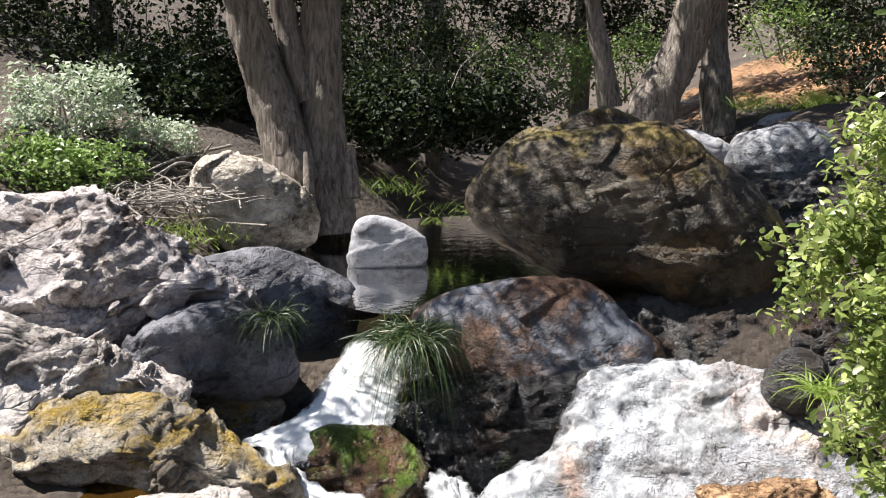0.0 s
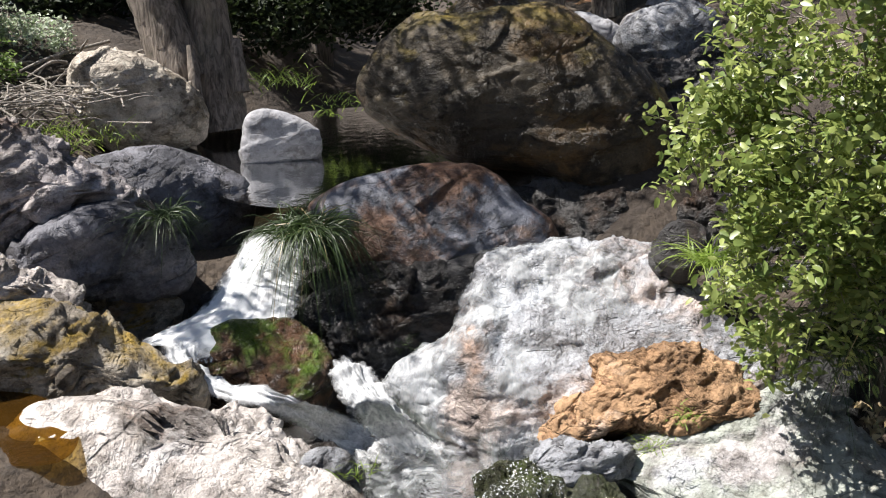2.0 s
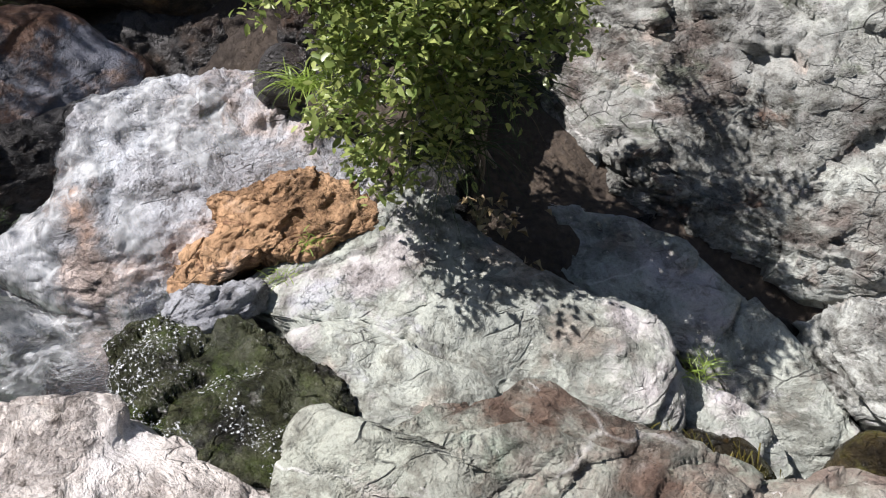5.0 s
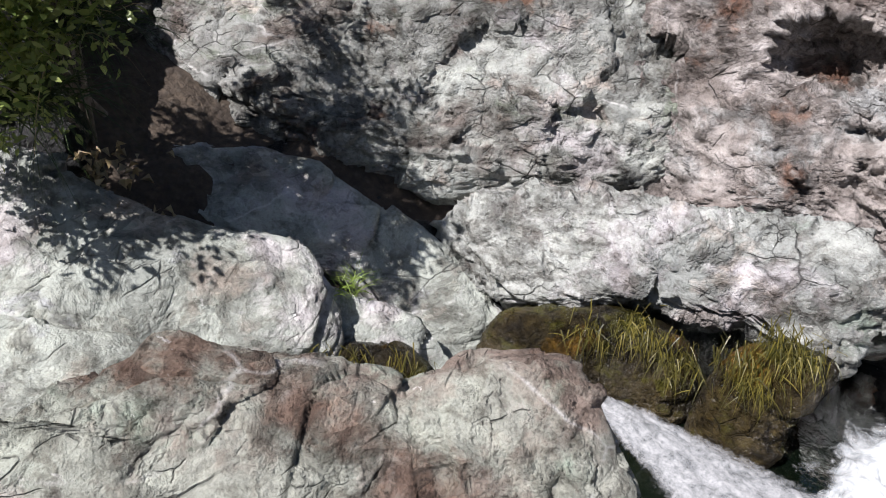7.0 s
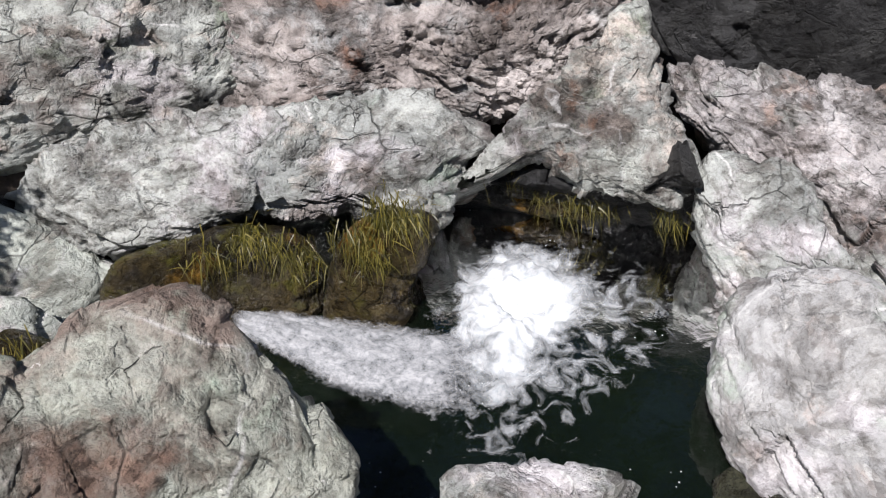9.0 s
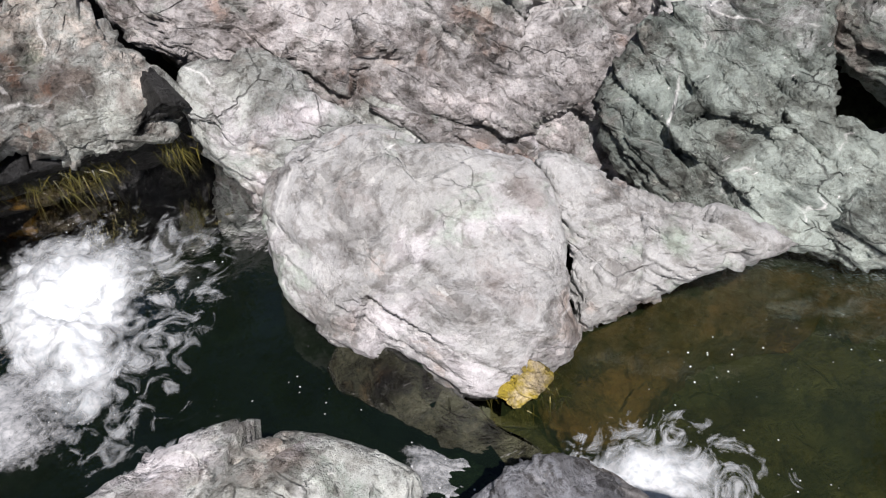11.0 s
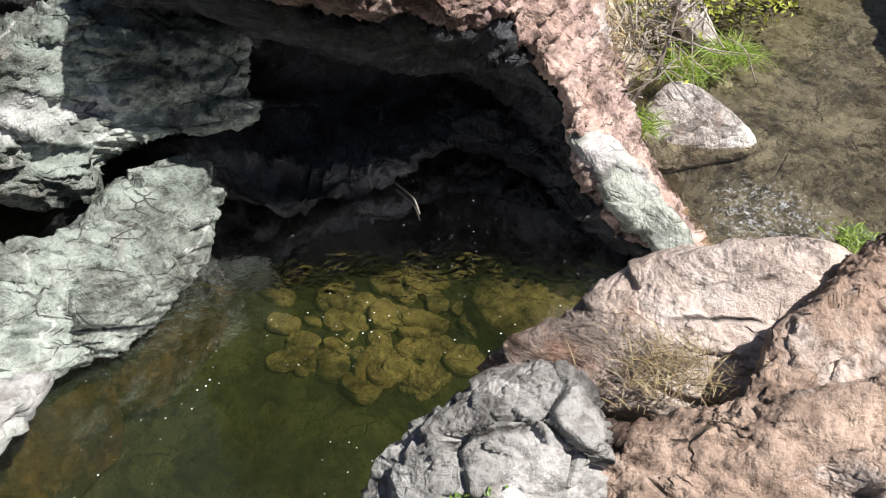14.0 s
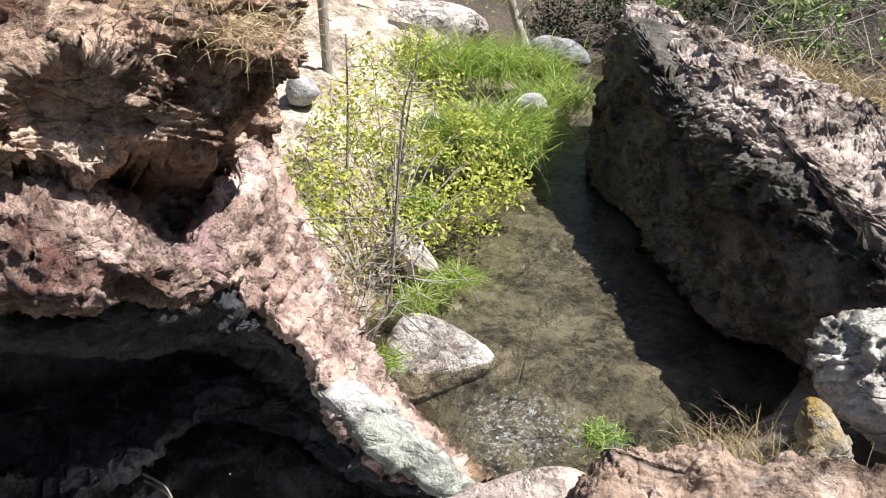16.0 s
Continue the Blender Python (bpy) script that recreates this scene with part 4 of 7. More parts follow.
rock("boulder", "low pale rock beside the lower cascade", (-4.55, -0.71, 1.28), 10.2, 60,
     [(-0.64, 0.45), (-0.45, 0.52), (-0.24, 0.39), (-0.1, 0.24), (0.12, 0.27), (0.38, 0.06), (0.52, -0.07), (0.62, -0.24), (0.7, -0.44), (0.24, -0.67), (-0.45, -0.52), (-0.71, 0.01)],
     0.2, 0.5, "rugged", PALE, 15)
WASHED_GIRTH = [(-0.59, 0.61), (-0.2, 0.75), (0.2, 0.79), (0.59, 0.76), (0.83, 0.63), (0.95, 0.34), (1.16, 0.14), (1.35, -0.09), (1.19, -0.35), (0.72, -0.52), (0.22, -0.68), (-0.06, -0.8), (-0.35, -0.76), (-0.65, -0.64), (-0.95, -0.48), (-1.18, -0.32), (-1.08, -0.12), (-0.84, 0.05), (-0.69, 0.24), (-0.62, 0.43)]
rock("boulder", "broad pale rock with water sheeting over it", (-5.49, 1.46, 1.36), -13.1, 44.0, WASHED_GIRTH, 0.3, 0.8, "washed", WASHED, 16, box=0.65, fine=1.3)
film("water_film", "thin white water sheeting over the pale rock", (-5.49, 1.46, 1.36), -13.1, 44.0, WASHED_GIRTH, 0.3, 0.8, "washed", FILM, 16, box=0.65, fine=1.3)
rock("boulder", "crumbly orange mineral-crusted rock", (-4.69, 1.8, 1.36), -19.7, 40,
     [(-0.61, -0.3), (-0.54, -0.08), (-0.34, 0.06), (-0.38, 0.24), (-0.15, 0.29), (0.12, 0.37), (0.31, 0.33), (0.52, 0.17), (0.68, 0.05), (0.56, -0.09), (0.36, -0.13), (0.19, -0.21), (-0.05, -0.18), (-0.25, -0.21), (-0.42, -0.32)],
     0.13, 0.5, "rubble", ORANGE, 18, box=0.6, fine=1.5)
rock("boulder", "grey rock knuckle below the orange crust", (-4.52, 1.32, 1.09), -14.3, 31.2,
     [(-0.31, 0.0), (-0.13, 0.14), (0.13, 0.11), (0.33, 0.08), (0.22, -0.08), (-0.02, -0.15), (-0.21, -0.1)],
     0.15, 0.4, "rugged", GREY, 19)
rock("boulder", "smooth pale green rock slab sloping to the stream", (-3.84, 2.43, 0.85), -30.6, 52.0,
     [(-1.33, 0.14), (-1.1, 0.4), (-0.66, 0.57), (-0.36, 0.93), (-0.14, 0.99), (0.25, 0.67), (0.56, 0.4), (0.9, 0.22), (1.21, -0.01), (1.33, -0.25), (1.24, -0.64), (0.59, -1.0), (-0.19, -0.96), (-0.43, -0.6), (-0.63, -0.31), (-0.85, -0.06), (-1.09, 0.09)],
     0.2, 0.8, "worn", SMOOTHGREEN, 20, box=0.5, fine=1.3)
rock("boulder", "pale flat bank rock on the near side of the stream", (-3.96, -0.16, 1.16), 5, 62,
     [(-1.55, 0.91), (-0.78, 0.79), (-0.46, 0.61), (-0.25, 0.52), (-0.05, 0.33), (0.1, 0.24), (0.24, 0.08), (0.44, -0.04), (0.66, -0.13), (0.86, -0.25), (0.98, -0.44), (1.01, -0.59), (1.15, -1.19), (-0.86, -0.7), (-1.5, -0.14)],
     0.25, 0.7, "worn", PALE, 21, box=0.5, fine=1.2)
rock("boulder", "small dark stone at the edge of the pool", (-4.34, -0.12, 1.33), 3.9, 30.6,
     [(-0.16, -0.03), (-0.12, 0.07), (-0.0, 0.1), (0.12, 0.03), (0.14, -0.07), (0.03, -0.1)],
     0.08, 0.2, "worn", GREY, 22)
rock("boulder", "greenish slab behind the near boulder", (-3.26, 2.98, 0.35), -39.3, 50.0,
     [(-1.22, -0.29), (-1.1, 0.02), (-0.83, 0.17), (-0.34, 0.38), (0.2, 0.53), (0.6, 0.42), (0.95, 0.21), (1.18, 0.03), (1.21, -0.18), (0.71, -0.32), (-0.32, -0.49), (-1.01, -0.42)],
     0.15, 0.6, "worn", SMOOTHGREEN, 23, box=0.5)
rock("boulder", "tall sloping face of greenish bank rock", (-3.76, 5.15, 1.29), -51.5, 38,
     [(-2.42, 1.04), (-2.2, 0.2), (-2.06, -0.31), (-1.72, -0.49), (-1.02, -0.53), (-0.54, -0.63), (-0.06, -0.73), (0.3, -0.87), (0.81, -0.83), (1.27, -0.83), (1.69, -0.79), (1.95, -0.54), (2.01, -0.03), (1.91, 0.77), (1.5, 1.45), (-0.1, 1.62), (-1.32, 1.5)],
     0.25, 1.5, "slaty", WALLROCK, 24, box=0.5, fine=1.2)
rock("boulder", "wet slab under the leaning crack", (-3.49, 4.02, 0.52), -42.5, 48,
     [(-1.24, 0.87), (-0.71, 0.74), (-0.25, 0.69), (0.08, 0.5), (0.41, 0.25), (0.68, -0.01), (0.94, -0.4), (1.07, -0.67), (0.89, -0.88), (0.56, -0.86), (0.36, -0.53), (0.12, -0.3), (-0.21, -0.13), (-0.57, 0.03), (-0.94, 0.2), (-1.2, 0.52)],
     0.2, 0.7, "worn", SMOOTHGREEN, 25, box=0.5)
rock("boulder", "pale broken ledge of bank rock", (-1.67, 5.07, 0.56), -68.9, 45.0,
     [(-1.49, 0.08), (-1.21, 0.36), (-0.66, 0.48), (-0.05, 0.5), (0.64, 0.47), (1.26, 0.3), (1.53, 0.1), (1.23, -0.14), (1.08, -0.41), (0.66, -0.31), (0.2, -0.28), (-0.17, -0.22), (-0.55, -0.35), (-0.95, -0.36), (-1.23, -0.19)],
     0.25, 0.8, "slaty", GREEN, 26, box=0.5, fine=1.1)
rock("boulder", "weathered pinkish upper bank rock with hollows", (-0.85, 6.42, 1.14), -80.8, 30.0,
     [(-1.92, 0.53), (-1.74, -0.12), (-1.5, -0.71), (-0.98, -0.76), (-0.3, -0.64), (0.29, -0.73), (0.79, -0.61), (1.14, -0.37), (1.48, -0.02), (1.65, 0.31), (1.55, 0.9), (0.4, 1.11), (-1.02, 0.97)],
     0.3, 1.2, "crumbly", PINK, 27, box=0.5, fine=1.2, hollows=[(-0.48, 0.49, 0.3, 0.5), (-1.54, 0.29, 0.14, 0.3), (0.45, 0.16, 0.16, 0.2)])
rock("boulder", "wedge of rock roofing the plunge pool hollow", (0.28, 5.67, 0.75), -91.8, 42.0,
     [(-0.8, -0.53), (-0.63, -0.22), (-0.52, -0.02), (-0.25, 0.3), (0.05, 0.67), (0.31, 0.93), (0.5, 0.42), (0.68, 0.04), (0.78, -0.3), (0.45, -0.36), (0.09, -0.35), (-0.22, -0.22), (-0.53, -0.35)],
     0.2, 0.5, "slaty", WALLROCK, 28, box=0.5)
rock("boulder", "wet amber rock hung with trailing moss", (-1.73, 4.43, 0.30), -65.1, 30.0,
     [(-0.72, -0.22), (-0.61, 0.18), (-0.27, 0.26), (0.14, 0.31), (0.48, 0.2), (0.58, -0.02), (0.52, -0.32), (-0.07, -0.41)],
     0.25, 0.5, "worn", AMBER, 29)
rock("boulder", "wet amber rock hung with trailing moss", (-0.81, 4.61, 0.33), -77.4, 30.0,
     [(-0.36, -0.3), (-0.31, 0.02), (-0.11, 0.33), (0.19, 0.36), (0.33, 0.28), (0.24, 0.0), (0.13, -0.32), (-0.12, -0.4)],
     0.22, 0.5, "worn", AMBER, 30)
rock("boulder", "mossy lip over the plunge pool hollow", (0.14, 5.67, 0.34), -92.7, 15,
     [(-0.44, -0.09), (-0.36, 0.17), (-0.22, 0.25), (0.07, 0.13), (0.31, 0.02), (0.46, -0.06), (0.27, -0.2), (-0.09, -0.22)],
     0.1, 0.4, "worn", AMBER, 31)
rock("boulder", "wet amber mossy rock low beside the stream", (-2.70, 3.30, 0.33), -48.0, 35.0,
     [(-0.51, -0.15), (-0.5, 0.11), (-0.15, 0.22), (0.3, 0.23), (0.47, 0.06), (0.43, -0.17), (-0.07, -0.29)],
     0.2, 0.5, "worn", AMBER, 32)
# Hollow's shade is put into this rock's black colour.
rock("boulder", "back of the plunge pool hollow, blackened for its shade", (0.13, 6.21, -0.82), -92.2, -30,
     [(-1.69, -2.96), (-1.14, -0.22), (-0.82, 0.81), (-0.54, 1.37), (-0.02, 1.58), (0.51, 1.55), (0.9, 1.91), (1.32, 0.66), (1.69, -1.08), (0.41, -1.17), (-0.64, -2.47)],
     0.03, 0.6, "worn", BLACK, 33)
rock("boulder", "large weathered brownish boulder on the near bank", (-1.98, 1.74, 1.42), -31.9, 58.0,
     [(-0.86, 0.32), (-0.56, 0.3), (-0.2, 0.44), (0.01, 0.5), (0.2, 0.39), (0.43, 0.28), (0.77, 0.14), (0.81, -0.03), (0.65, -0.29), (0.4, -0.79), (-0.37, -0.64), (-0.91, -0.39)],
     0.3, 1.2, "worn", BROWNROCK, 134, box=0.5, fine=1.7)
rock("boulder", "greenish weathered boulder on the near bank", (-1.19, 2.43, 1.28), -57.7, 58.0,
     [(-0.56, 0.26), (-0.4, 0.35), (-0.1, 0.44), (0.16, 0.46), (0.36, 0.39), (0.49, 0.21), (0.59, -0.01), (0.59, -0.48), (-0.07, -0.71), (-0.48, -0.57), (-0.6, -0.1)],
     0.3, 1.2, "slaty", BROWNROCK, 35, box=0.55, fine=1.7)
rock("boulder", "great rounded pale boulder dividing the pools", (1.92, 3.79, 0.27), -115.5, 60.0,
     [(-0.96, 0.37), (-0.76, 0.64), (-0.43, 0.79), (-0.11, 0.64), (0.21, 0.61), (0.49, 0.54), (0.63, 0.36), (0.66, 0.13), (0.7, -0.12), (0.71, -0.4), (0.62, -0.59), (0.4, -0.73), (0.11, -0.77), (-0.19, -0.6), (-0.49, -0.43), (-0.79, -0.23), (-0.91, 0.04)],
     0.35, 0.9, "worn", LILAC, 36, box=0.6, fine=1.4)
rock("boulder", "pale block beside the plunge pool", (1.54, 5.24, 0.34), -104.0, 42.0,
     [(-0.51, 0.44), (-0.23, 0.51), (0.03, 0.52), (0.27, 0.22), (0.52, -0.04), (0.66, -0.34), (0.35, -0.44), (-0.03, -0.49), (-0.2, -0.37), (-0.35, -0.14), (-0.47, 0.11)],
     0.25, 0.9, "slaty", GREEN, 37, box=0.55, fine=1.2)
# Black backing rock drawn where the cleft lies in shadow.
rock("boulder", "black rock standing in for the shaded cleft in the bank", (1.14, 6.52, 1.5), -100, 20,
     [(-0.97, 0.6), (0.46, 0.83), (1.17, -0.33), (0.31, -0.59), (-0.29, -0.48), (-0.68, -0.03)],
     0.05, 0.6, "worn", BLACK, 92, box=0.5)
rock("boulder", "pale pinkish shelf of bank rock", (1.78, 5.93, 0.77), -104.7, 40,
     [(-0.99, 0.26), (-0.67, 0.34), (-0.15, 0.38), (0.58, 0.31), (1.28, -0.03), (1.18, -0.58), (0.06, -0.39), (-0.5, -0.23), (-0.79, -0.07)],
     0.2, 1.0, "slaty", SHELF, 38, box=0.5, fine=1.2)
rock("boulder", "broad pale pinkish shelf of bank rock", (3.09, 4.91, 0.46), -122.0, 40.0,
     [(-1.58, 0.05), (-1.16, 0.29), (-0.62, 0.7), (0.09, 1.07), (1.07, 1.14), (1.22, 0.45), (1.1, -0.01), (0.98, -0.52), (0.68, -0.88), (0.2, -0.76), (-0.29, -0.65), (-0.74, -0.61), (-1.21, -0.35)],
     0.2, 1.0, "slaty", SHELF, 39, box=0.5, fine=1.4, hollows=[(0.67, 0.42, 0.25, 0.3), (0.28, 0.37, 0.16, 0.22)])
rock("boulder", "green fractured rock face above the pool", (3.94, 3.64, 0.46), -140.7, 42,
     [(-0.91, 0.13), (-0.74, 0.44), (-0.44, 0.76), (0.01, 0.93), (0.28, 0.84), (0.38, 0.3), (0.52, 0.09), (0.74, 0.07), (0.94, -0.37), (0.64, -0.63), (0.33, -0.53), (0.05, -0.72), (-0.29, -0.7), (-0.63, -0.46), (-0.88, -0.15)],
     0.25, 1.0, "slaty", SAGE, 40, box=0.5, fine=1.2)
rock("boulder", "green fractured rock spur running into the pool", (4.48, 2.90, 0.28), -127.2, 44.0,
     [(-0.97, 0.06), (-0.52, 0.41), (-0.14, 0.29), (0.23, 0.36), (0.67, 0.36), (0.93, 0.18), (0.8, 0.01), (0.64, -0.2), (0.19, -0.35), (-0.15, -0.45), (-0.55, -0.39), (-0.92, -0.27)],
     0.25, 1.0, "slaty", SAGE, 41, box=0.5, fine=1.3)
rock("boulder", "green rock slab at the edge of the pool", (2.91, 3.37, 0.27), -133.8, 45.0,
     [(-0.58, 0.41), (-0.2, 0.35), (0.18, 0.24), (0.56, 0.2), (0.82, 0.1), (0.47, -0.07), (0.18, -0.27), (-0.19, -0.55), (-0.3, -0.4), (-0.34, -0.14), (-0.52, 0.12)],
     0.2, 1.0, "slaty", LILAC, 42, box=0.5, fine=1.2)
rock("boulder", "pinkish broken rock above the shelf", (4.09, 5.03, 0.71), -130.8, 30.0,
     [(-1.49, -0.04), (-0.84, -0.27), (-0.39, -0.24), (0.31, -0.24), (0.95, -0.27), (1.48, -0.4), (1.58, 0.15), (0.13, 0.65), (-1.31, 0.57)],
     0.2, 1.0, "crumbly", SHELF, 43, box=0.5)
rock("boulder", "jutting blocks of layered rock above the pool", (5.21, 3.11, 0.87), -153.3, 25.0,
     [(-0.99, 0.16), (-0.6, 0.5), (0.14, 0.7), (0.99, 0.4), (0.97, -0.05), (0.91, -0.25), (0.36, -0.22), (-0.02, -0.3), (-0.14, -0.46), (-0.57, -0.39), (-0.89, -0.18)],
     0.3, 0.8, "blocky", SAGE, 44, box=0.5)
# Black backing wall painted as the darkness under the arch.
rock("boulder", "back of the undercut hollow, blackened for its shade", (7.16, 1.96, -0.23), -168.5, -12.0,
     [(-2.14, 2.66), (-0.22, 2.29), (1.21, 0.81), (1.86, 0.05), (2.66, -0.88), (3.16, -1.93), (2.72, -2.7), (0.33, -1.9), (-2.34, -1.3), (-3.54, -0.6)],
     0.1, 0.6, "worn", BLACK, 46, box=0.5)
rock("boulder", "massive reddish pitted boulder on top of the overhang", (5.66, 1.01, 2.97), -160, 38,
     [(-1.03, 1.1), (-0.38, 1.85), (0.85, 1.89), (1.42, 1.17), (1.1, 0.03), (0.93, -0.34), (0.82, -0.54), (0.5, -0.59), (0.38, -0.74), (0.11, -0.7), (-0.07, -0.62), (-0.32, -0.67), (-0.56, -0.66), (-1, -0.64), (-1.38, -0.51), (-1.39, -0.04)],
     0.45, 1.2, "crumbly", RED, 47, box=0.6, fine=1.7, hollows=[(-0.35, -0.5, 0.25, 0.3), (0.3, -0.62, 0.3, 0.3), (-0.1, 0.1, 0.22, 0.2)])
rock("boulder", "recessed reddish rock in the hollow", (6.31, 0.73, 1.91), -178.3, 10,
     [(-0.7, 0.47), (-0.02, 0.53), (0.62, 0.54), (0.64, 0.1), (0.43, -0.14), (0.14, -0.37), (-0.07, -0.53), (-0.37, -0.41), (-0.68, -0.18)],
     0.15, 1.0, "crumbly", RED, 49)
rock("boulder", "pale green foot of the rock arch", (5.21, -0.36, 0.33), 174.9, 46,
     [(-0.52, 0.4), (-0.38, 0.47), (-0.19, 0.37), (0.01, 0.2), (0.25, -0.08), (0.5, -0.35), (0.52, -0.42), (0.29, -0.41), (0.02, -0.25), (-0.17, -0.07), (-0.33, 0.14)],
     0.12, 0.35, "worn", SMOOTHGREEN, 51, box=0.55)
rock("boulder", "cracked pale rock on the near bank", (2.12, 0.15, 2.26), 158, 60,
     [(-0.47, -0.27), (-0.34, -0.16), (-0.29, -0.07), (-0.19, 0.09), (-0.07, 0.19), (0.06, 0.24), (0.19, 0.29), (0.31, 0.31), (0.35, 0.22), (0.31, 0.08), (0.3, -0.04), (0.27, -0.12), (0.05, -0.22), (-0.15, -0.27), (-0.33, -0.27)],
     0.14, 0.5, "worn", NEARROCK, 52, box=0.6, fine=2.2)
rock("boulder", "fractured grey rock at the brink above the pool", (1.7, 0.6, 2.31), 176.5, 55,
     [(-0.24, -0.16), (-0.24, -0.05), (-0.17, 0.04), (-0.09, 0.11), (-0.01, 0.15), (0.1, 0.18), (0.17, 0.13), (0.2, 0.05), (0.19, -0.06), (0.13, -0.16), (-0.04, -0.23)],
     0.2, 0.5, "chiselled", BRINK, 53, box=0.5, fine=2.2)
rock("boulder", "dark broken rock below the cracked slab", (1.6, 0.12, 2.39), 150, 62,
     [(-0.32, -0.08), (-0.26, -0.02), (-0.07, 0.1), (0.05, 0.18), (0.18, 0.26), (0.37, 0.28), (0.44, 0.02), (0.08, -0.26), (-0.2, -0.29), (-0.28, -0.19)],
     0.08, 0.6, "rubble", SOILROCK, 91, box=0.5, fine=1.8)
rock("boulder", "flaking pinkish rock underfoot", (1.84, -0.37, 2.46), 140.2, 80,
     [(-0.35, -0.26), (-0.31, -0.06), (-0.31, 0.16), (-0.17, 0.28), (-0.02, 0.29), (0.18, 0.35), (0.47, 0.38), (0.56, -0.12), (0.17, -0.51), (-0.23, -0.51)],
     0.07, 0.7, "rubble", SOILROCK, 54, box=0.4, fine=2.6, hollows=[(-0.3, 0.32, 0.1, 0.12)])
rock("boulder", "wet olive rock ramp between the two pools", (1.48, 3.07, 0.06), -120, 86,
     [(-0.52, 0.43), (-0.21, 0.3), (0.06, 0.11), (0.37, -0.15), (0.54, -0.23), (0.37, -0.35), (0.1, -0.25), (-0.22, -0.02), (-0.49, 0.18)],
     0.05, 0.4, "worn", RAMP, 88, box=0.5)
rock("boulder", "brown algae-coated shelf under the water of the lower pool", (2.61, 3.06, -0.34), 170, 88,
     [(-0.31, -0.1), (-0.32, 0.34), (-0.09, 0.58), (0.22, 0.21), (0.43, -0.22), (0.2, -0.48), (-0.13, -0.33)],
     0.06, 0.4, "rugged", SUNKBROWN, 87, box=0.6)
rock("boulder", "brown algae-coated shelf under the water of the lower pool", (3.55, 3.06, -0.34), 170, 88,
     [(-0.18, -0.56), (-0.24, 0.07), (-0.08, 0.57), (0.2, 0.44), (0.15, -0.07), (0.16, -0.46)],
     0.06, 0.4, "rugged", SUNKBROWN, 117, box=0.6)
rock("boulder", "brown algae-coated shelf under the water of the lower pool", (4.62, 2.64, -0.34), 170, 88,
     [(-0.34, -0.52), (-0.15, -0.07), (-0.04, 0.64), (0.19, 0.57), (0.24, 0.26), (0.11, -0.25), (-0.03, -0.63)],
     0.06, 0.4, "rugged", SUNKBROWN, 147, box=0.6)
rock("boulder", "low near rock at the pool outlet", (0.53, 2.57, 0.77), -94.6, 60.0,
     [(-0.7, 0.12), (-0.5, 0.25), (-0.28, 0.28), (-0.0, 0.26), (0.18, 0.19), (0.41, 0.04), (0.56, -0.1), (0.57, -0.26), (0.34, -0.5), (-0.45, -0.27)],
     0.15, 0.9, "slaty", GREEN, 55)
rock("boulder", "low rock splitting the little spill", (1.54, 2.03, 0.59), -129.0, 60.0,
     [(-0.36, -0.03), (-0.24, 0.12), (-0.07, 0.2), (0.16, 0.17), (0.33, 0.11), (0.43, -0.04), (0.03, -0.29), (-0.31, -0.23)],
     0.12, 0.9, "slaty", GREY, 56)
# The side's shade is put into SHADEROCK; the top keeps a paler rock.
rock("boulder", "high rough bank rock, its side darkened in colour as shade", (7.05, -4.0, 0.55), 83.0, 12.0,
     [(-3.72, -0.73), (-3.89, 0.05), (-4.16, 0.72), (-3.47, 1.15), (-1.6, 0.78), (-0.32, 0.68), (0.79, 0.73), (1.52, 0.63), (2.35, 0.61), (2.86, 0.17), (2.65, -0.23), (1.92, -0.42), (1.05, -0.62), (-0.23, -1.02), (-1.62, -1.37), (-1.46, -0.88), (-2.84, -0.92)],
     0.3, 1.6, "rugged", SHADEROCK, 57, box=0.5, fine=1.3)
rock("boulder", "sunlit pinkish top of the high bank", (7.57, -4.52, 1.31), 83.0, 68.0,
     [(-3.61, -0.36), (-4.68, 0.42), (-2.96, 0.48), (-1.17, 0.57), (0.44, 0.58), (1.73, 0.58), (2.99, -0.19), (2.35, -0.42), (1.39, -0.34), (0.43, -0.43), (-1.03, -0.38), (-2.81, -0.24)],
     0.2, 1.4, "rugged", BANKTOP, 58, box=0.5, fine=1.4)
rock("boulder", "pale rock at the foot of the high bank", (4.17, -2.96, 1.01), 136.1, 30.4,
     [(-0.32, -0.02), (-0.29, 0.22), (-0.07, 0.36), (0.22, 0.38), (0.47, -0.02), (0.25, -0.4), (-0.07, -0.3), (-0.24, -0.21)],
     0.25, 0.6, "rugged", PALE, 59)
rock("boulder", "small mossy upright rock", (2.33, -1.08, 2.27), 137.9, 35.0,
     [(-0.09, 0.06), (-0.08, 0.13), (-0.03, 0.13), (0.05, 0.03), (0.11, -0.07), (0.06, -0.14), (-0.02, -0.13)],
     0.06, 0.12, "rugged", YELLOWMOSS, 60)
rock("boulder", "pale boulder at the edge of the channel", (6.96, -1.05, -0.27), 165.8, 45.0,
     [(-0.46, -0.23), (-0.36, 0.21), (-0.21, 0.41), (0.13, 0.32), (0.51, 0.04), (0.45, -0.11), (0.16, -0.25), (-0.22, -0.38)],
     0.25, 0.5, "rounded", PALE, 61)
rock("boulder", "long pale boulder under the sedges", (8.30, -1.38, -0.16), 165.9, 50.0,
     [(-0.39, 0.5), (-0.21, 0.56), (0.01, 0.24), (0.22, -0.19), (0.39, -0.52), (0.28, -0.6), (-0.0, -0.18), (-0.33, 0.25)],
     0.15, 0.4, "rounded", PALE, 62)
